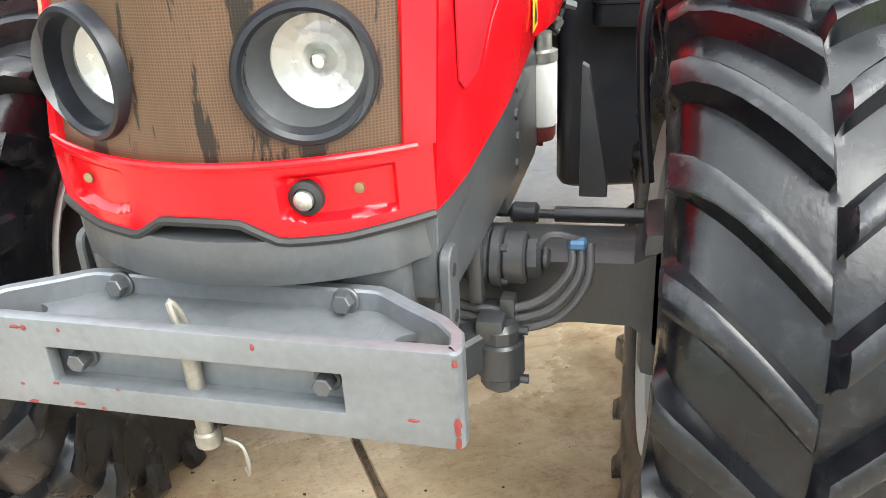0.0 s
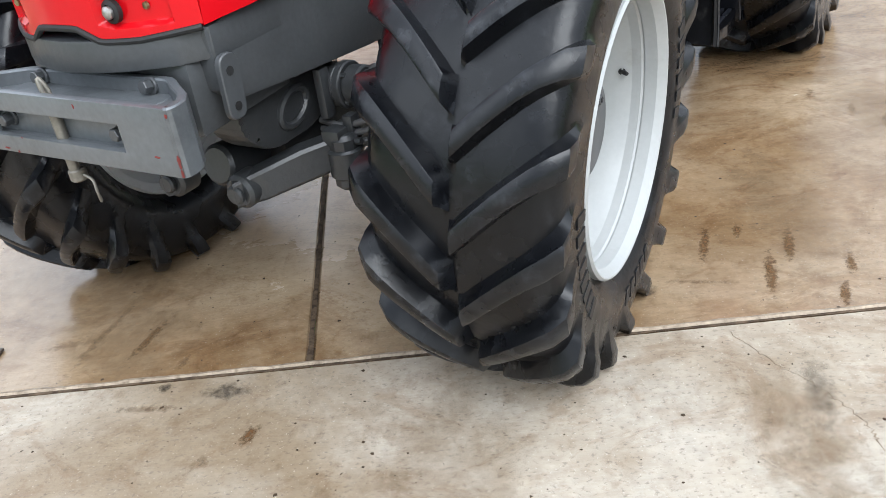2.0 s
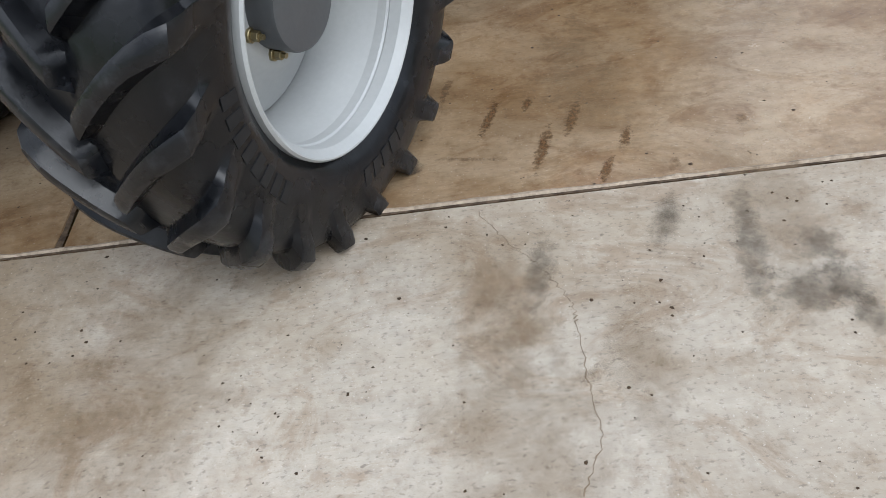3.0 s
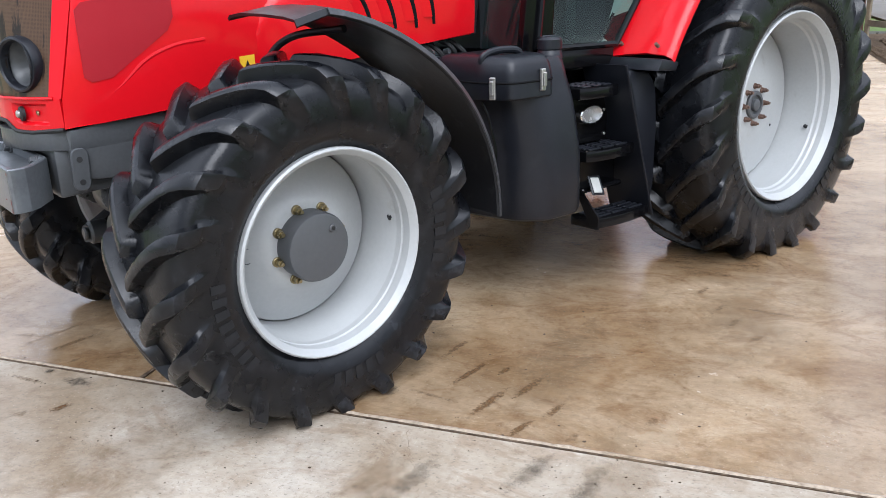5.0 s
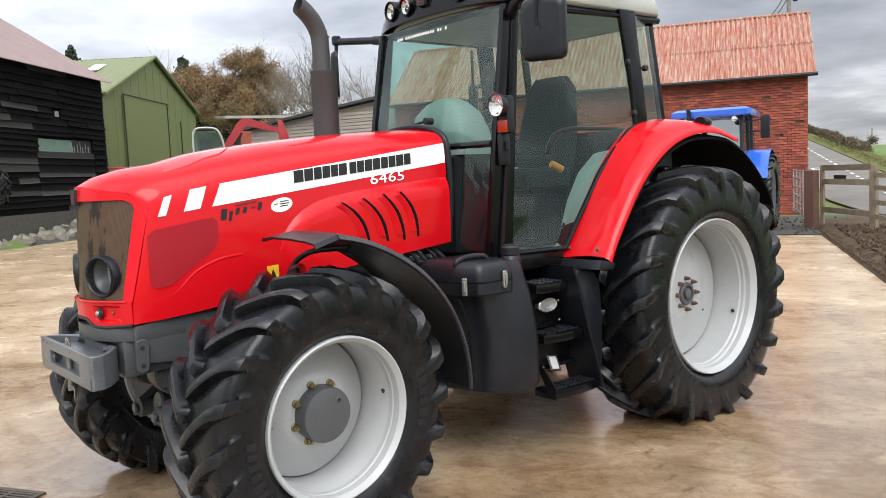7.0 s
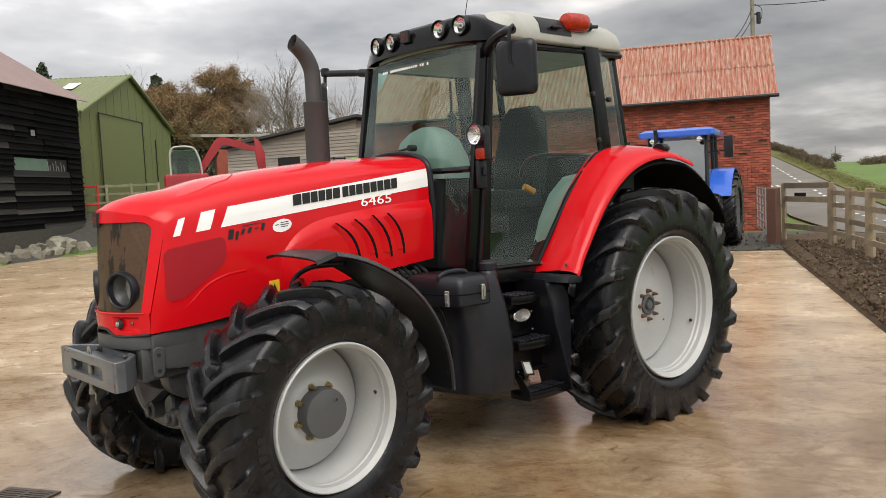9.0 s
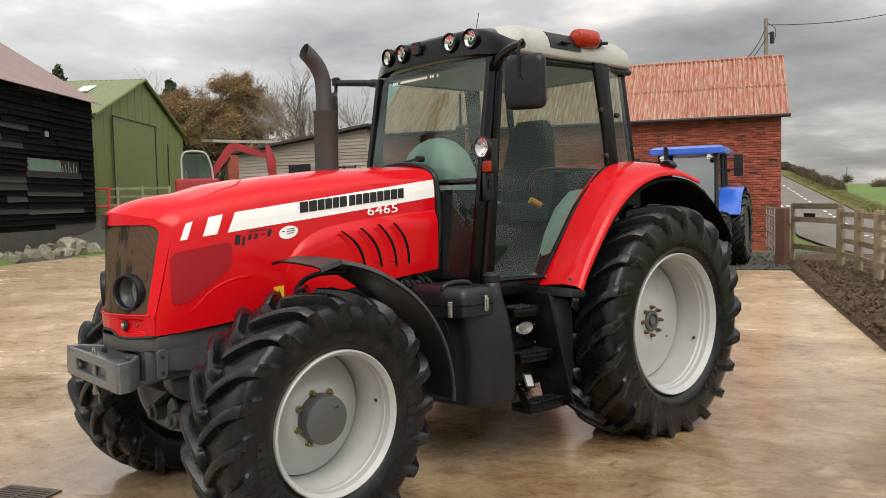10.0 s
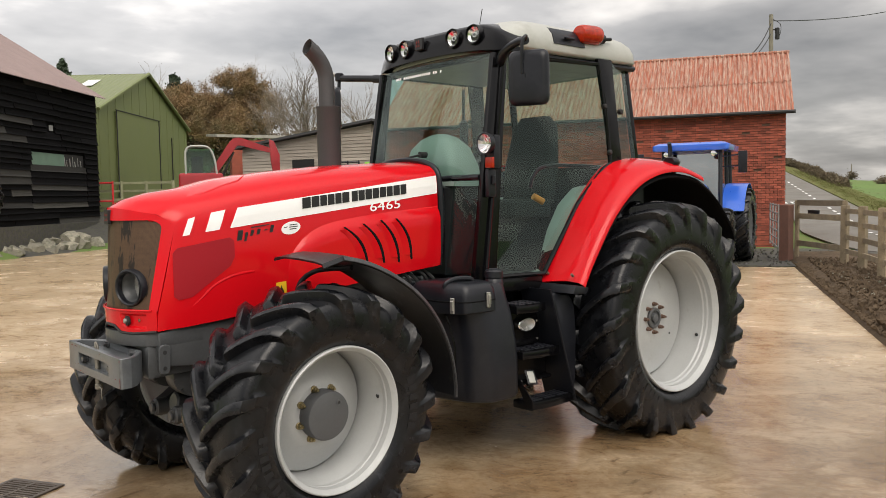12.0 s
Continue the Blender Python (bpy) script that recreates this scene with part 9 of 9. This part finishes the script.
def utility_pole():
    p = root("utility_pole", "grey timber utility pole with wires and a transformer can", "utility pole")
    x, y = 36.3, 15.73
    bm = tbm()
    add_tube(bm, [(x, y, 0), (x, y, 10.2)], [0.13, 0.095], 12)
    part("pole", fix(bm), POLE, p)
    bm = tbm()
    add_cyl(bm, (x + 0.12, y - 0.25, 9.0), (x + 0.12, y - 0.25, 9.55), 0.10, seg=12, bevel=0.02)
    add_tube(bm, [(x, y, 9.5), (x + 0.12, y - 0.2, 9.45)], 0.03, 6)
    add_tube(bm, curve_pts([(x, y - 0.1, 9.95), (x + 0.1, y - 0.4, 9.7), (x + 0.1, y - 0.42, 9.3), (x + 0.12, y - 0.28, 9.1)], 5), 0.015, 5)
    part("transformer_can", fix(bm), DARK, p)
    for a, b, sag in (((x, y, 9.9), (52.6 + 16.3, 16.8 + 1.1, 16.6), 0.6), ((x, y, 9.8), (24.2, 10.6, 6.2), 0.4), ((x, y, 9.3), (25.2, 11.4, 6.2), 0.4)):
        bm = tbm()
        a, b = Vector(a), Vector(b)
        add_tube(bm, [a + (b - a) * t - Vector((0, 0, sag * 4 * t * (1 - t))) for t in np.linspace(0, 1, 13)], 0.022, 5)
        part("wire", fix(bm), DARK, p)


utility_pole()


def stone_bank():
    """Rough stone edging at the foot of the terrace: each boulder is a thing of its own."""
    rng = random.Random(14)
    a, b = Vector((1.2, 22.4, 0)), Vector((8.6, 28.4, 0))
    for row in range(2):
        t = 0.0
        while t < 1:
            p = a + (b - a) * t
            r = rng.uniform(0.26, 0.46)
            bm = tbm()
            bmesh.ops.create_icosphere(bm, subdivisions=2, radius=1.0)
            sx, sy, sz = r * rng.uniform(0.9, 1.4), r * rng.uniform(0.7, 1.0), r * rng.uniform(0.65, 0.95)
            off = Vector((rng.uniform(0, 99), 0, 0))
            for v in bm.verts:
                v.co *= 1 + 0.6 * noise.noise(v.co * 1.1 + off)
                v.co = Vector((v.co.x * sx, v.co.y * sy, v.co.z * sz))
            bm.transform(Matrix.Translation((p.x + rng.uniform(-0.12, 0.12) - row * 0.3, p.y + row * 0.35, 0.10 + row * 0.16)) @ Euler((0, 0, rng.uniform(0, 3))).to_matrix().to_4x4())
            tagged(part("boulder", bm, STONE, sharp=25), "grey lichened boulder edging the yard", "boulder", "boulders edging the yard")
            t += r * 1.7 / (b - a).length


stone_bank()


# ---- other machines ----


def simple_wheel(parent, c, R, w, rim, out, rim_mat, lugs=18):
    """A tractor wheel across y before turning: tyre with lugs, dished rim."""
    m = Matrix.Translation(c)
    wh = part("wheel", fix(add_lathe(tbm(), [(rim, -w * 0.4), (rim + 0.02, -w * 0.42), (rim - 0.04, -w * 0.3), (rim * 0.85, -w * 0.12), (0.12, -w * 0.16), (0, -w * 0.16), (0, w * 0.1), (rim, w * 0.4)], m @ Matrix.Rotation(math.pi / 2, 4, "X") @ Matrix.Diagonal((1, 1, -out, 1)), 32)), rim_mat, parent)
    part("tyre", tyre_mesh(R, w, rim, w * 0.42, lugs, R * 0.055, R * 0.065, 0.4, m), (RUBBER, RUBBER_WORN_LIT), wh)


def blue_tractor():
    t = root("blue_tractor", "blue farm tractor parked facing the yard before the brick barn", "tractor", at=(14.97, 6.60, 0.03), turn=22)
    # local: front towards -x
    for y in (-0.95, 0.95):
        simple_wheel(t, (1.5, y * 1.06, 0.9), 0.9, 0.55, 0.5, -1 if y < 0 else 1, HUB)
        simple_wheel(t, (-1.2, y, 0.68), 0.68, 0.45, 0.36, -1 if y < 0 else 1, HUB)
    bm = tbm()
    rows = []
    for x, w, zt in ((-1.95, 0.30, 1.55), (-1.8, 0.36, 1.68), (-0.8, 0.40, 1.82), (0.3, 0.42, 1.90)):
        rows.append([Vector((x, p[0], p[1])) for p in round_poly([(-w, 1.0), (w, 1.0), (w, zt), (-w, zt)], 0.14, 4)])
    add_loft(bm, rows)
    part("bonnet", fix(bm), BLUE, t, "blue bonnet")
    part("chassis", add_box(tbm(), (-1.7, -0.3, 0.6), (2.0, 0.3, 1.1), 0.05), DARK, t)
    for y in (-0.95, 0.95):
        rows = []
        for a in np.linspace(-70, 80, 12):
            rows.append([Vector((1.5 + 1.02 * math.sin(radians(a)), y + k, 0.9 + 1.02 * math.cos(radians(a)))) for k in (-0.26, -0.1, 0.1, 0.26)])
        part("fender", thicken(add_loft(tbm(), rows, closed=False), 0.02, (0, 0, 1)), BLUE, t)
    for y in (-0.7, 0.7):
        for x0, x1 in ((0.35, 0.55), (1.45, 1.40), (2.0, 1.95)):
            bm = tbm()
            add_tube(bm, [(x0, y, 1.2), (x1, y * 0.95, 2.72)], 0.05, 8)
            part("cab_pillar", fix(bm), PLASTIC, t)
    bm = tbm()
    add_prism(bm, [(0.36, -0.68, 1.25), (0.36, 0.68, 1.25), (0.55, 0.64, 2.7), (0.55, -0.64, 2.7)], (0.01, 0, 0))
    for y in (-0.7, 0.7):
        add_prism(bm, [(0.37, y, 1.2), (1.98, y, 1.2), (1.94, y * 0.95, 2.7), (0.56, y * 0.95, 2.7)], (0, 0.008, 0))
    g = part("cab_glass", bm, glass_mat("bright_cab_glass", (0.42, 0.48, 0.47), 0.02, 0.42), t, "cab glass reflecting the sky", smooth=False)
    g.visible_shadow = False
    rows = [[Vector((p[0], p[1], z)) for p in round_poly([(0.28 + g, -0.90 + g), (2.1 - g, -0.88 + g), (2.1 - g, 0.88 - g), (0.28 + g, 0.90 - g)], 0.12, 4)] for z, g in ((2.70, 0.02), (2.73, 0), (2.84, 0), (2.90, 0.12))]
    part("roof", fix(add_loft(tbm(), rows)), BLUE, t, "blue cab roof")
    part("seat", add_box(tbm(), (1.2, -0.28, 1.3), (1.55, 0.28, 2.1), 0.06, seg=2), SEAT, t)
    for s in (-1, 1):
        bm = tbm()
        add_tube(bm, [(0.5, s * 0.72, 2.55), (0.35, s * 1.2, 2.58)], 0.015, 6)
        add_tube(bm, [(0.45, s * 0.72, 2.3), (0.35, s * 1.2, 2.32)], 0.015, 6)
        arm = part("mirror_arm", fix(bm), PLASTIC, t)
        part("mirror", add_box(tbm(), (0.30, s * 1.2 - 0.10, 2.15), (0.36, s * 1.2 + 0.10, 2.66), 0.02, seg=2), PLASTIC, arm)
    bm = tbm()
    add_tube(bm, [(0.25, 0.45, 1.7), (0.25, 0.45, 2.75), (0.15, 0.45, 2.9)], 0.05, 10)
    part("exhaust", fix(bm), DARK, t)
    for y in (-0.55, 0.55):
        part("roof_lamp", fix(add_lathe(tbm(), [(0, 0), (0.07, 0), (0.06, 0.05), (0, 0.06)], look((0.31, y, 2.62), (1.3, y, 2.62)), 16)), CHROME, t)


def digger():
    d = root("mini_digger", "small faded red mini digger with a white cab and folded arm", "digger", at=(11.2, 24.5, 1.50), turn=-25)
    part("track", add_box(tbm(), (-0.8, -0.75, 0.0), (0.9, -0.45, 0.45), 0.15, seg=3), DARK, d)
    part("track", add_box(tbm(), (-0.8, 0.45, 0.0), (0.9, 0.75, 0.45), 0.15, seg=3), DARK, d)
    part("body", add_box(tbm(), (-0.85, -0.7, 0.5), (0.7, 0.7, 1.25), 0.12, seg=3), DIGGER_RED, d)
    for y in (-0.65, 0.10):
        bm = tbm()
        add_tube(bm, curve_pts([(-0.60, y, 1.2), (-0.60, y, 1.95), (-0.50, y, 2.17), (-0.25, y, 2.22), (0.10, y, 2.20), (0.28, y, 2.08), (0.42, y, 1.7), (0.48, y, 1.2)], 5), 0.032, 8)
        part("cab_frame", fix(bm), CREAM, d, "white digger cab frame")
    rows = [[Vector((x, y, z)) for y in (-0.66, -0.5, -0.05, 0.11)] for x, z in ((-0.6, 2.0), (-0.5, 2.18), (-0.25, 2.24), (0.10, 2.22), (0.28, 2.10))]
    part("cab_roof", thicken(add_loft(tbm(), rows, closed=False), 0.03, (0, 0, 1)), CREAM, d)
    g = part("cab_glass", add_box(tbm(), (-0.56, -0.64, 1.25), (0.40, 0.09, 2.1)), CAB_GLASS, d, smooth=False)
    g.visible_shadow = False
    part("seat", add_box(tbm(), (-0.4, -0.45, 1.2), (0.0, -0.1, 1.85), 0.08, seg=2), SEAT, d)
    boom = curve_pts([(0.15, 0.2, 0.85), (0.42, 0.2, 1.35), (0.85, 0.2, 1.98), (1.15, 0.2, 2.38), (1.38, 0.2, 2.42), (1.85, 0.2, 2.28), (2.45, 0.2, 2.10)], 5)
    rows = []
    for i, p in enumerate(boom):
        w = 0.09
        h = 0.085 + 0.065 * math.sin(math.pi * i / (len(boom) - 1))
        dd = (boom[min(i + 1, len(boom) - 1)] - boom[max(i - 1, 0)]).normalized()
        n = Vector((-dd.z, 0, dd.x))
        rows.append([p + n * h + Vector((0, w, 0)), p + n * h - Vector((0, w, 0)), p - n * h - Vector((0, w, 0)), p - n * h + Vector((0, w, 0))])
    part("boom", fix(add_loft(tbm(), rows)), DIGGER_RED, d, "bent red boom")
    bm = tbm()
    add_prism(bm, [(2.42, 0.10, 2.52), (2.60, 0.10, 2.44), (2.80, 0.10, 1.92), (2.80, 0.10, 1.0), (2.58, 0.10, 0.95), (2.46, 0.10, 1.75)], (0, 0.20, 0), 0.02)
    part("dipper_arm", bm, DIGGER_RED, d)
    bm = tbm()
    add_tube(bm, [(0.45, 0.2, 0.7), (0.72, 0.2, 1.25)], 0.06, 10)
    add_tube(bm, [(0.72, 0.2, 1.25), (1.12, 0.2, 2.05)], 0.035, 10)
    part("boom_ram", fix(bm), DARK, d)
    bm = tbm()
    add_tube(bm, curve_pts([(0.25, 0.34, 0.9), (0.8, 0.34, 2.0), (1.2, 0.34, 2.5), (2.4, 0.34, 2.28)], 5), 0.018, 6)
    part("hydraulic_hose", fix(bm), DARK, d)


def edge_tractor():
    """Rear wheel of a machine beside the black barn."""
    t = root("parked_trailer", "parked machine with a large black tyre and white rim", "trailer", at=(2.75, 24.3, 1.06), turn=-45)
    for y in (-0.2, 1.5):
        simple_wheel(t, (0, y, 0.88), 0.88, 0.55, 0.48, -1 if y < 0 else 1, WHITE)
    part("axle", add_box(tbm(), (-0.1, -0.1, 0.8), (0.1, 1.4, 1.0), 0.02), DARK, t)
    part("chassis", add_box(tbm(), (-2.6, 0.3, 1.0), (0.4, 1.0, 1.25), 0.05), DARK, t)


def green_machine():
    t = root("loader_machine", "black and lime green farm loader behind the bonnet", "loader", at=(15.6, 20.6, 1.3), turn=-40)
    part("chassis", add_box(tbm(), (-0.9, -0.5, 0.4), (1.0, 0.5, 1.4), 0.08, seg=2), DARK, t)
    part("lime_panel", add_box(tbm(), (0.1, -0.56, 1.4), (1.0, 0.56, 1.75), 0.06, seg=2), LIME, t)
    for y in (-0.6, 0.6):
        for x in (-0.7, 0.8):
            bm = tbm()
            add_cyl(bm, (x, y - 0.12, 0.4), (x, y + 0.12, 0.4), 0.4, seg=24, bevel=0.05)
            part("wheel", fix(bm), RUBBER, t)
    bm = tbm()
    for z in (1.5, 1.75):
        add_tube(bm, [(-0.9, -0.5, z), (-0.1, -0.5, z)], 0.03, 8)
    for x in (-0.9, -0.5, -0.1):
        add_tube(bm, [(x, -0.5, 1.2), (x, -0.5, 1.8)], 0.03, 8)
    part("loader_frame", fix(bm), PLASTIC, t)


blue_tractor()
digger()
edge_tractor()
green_machine()
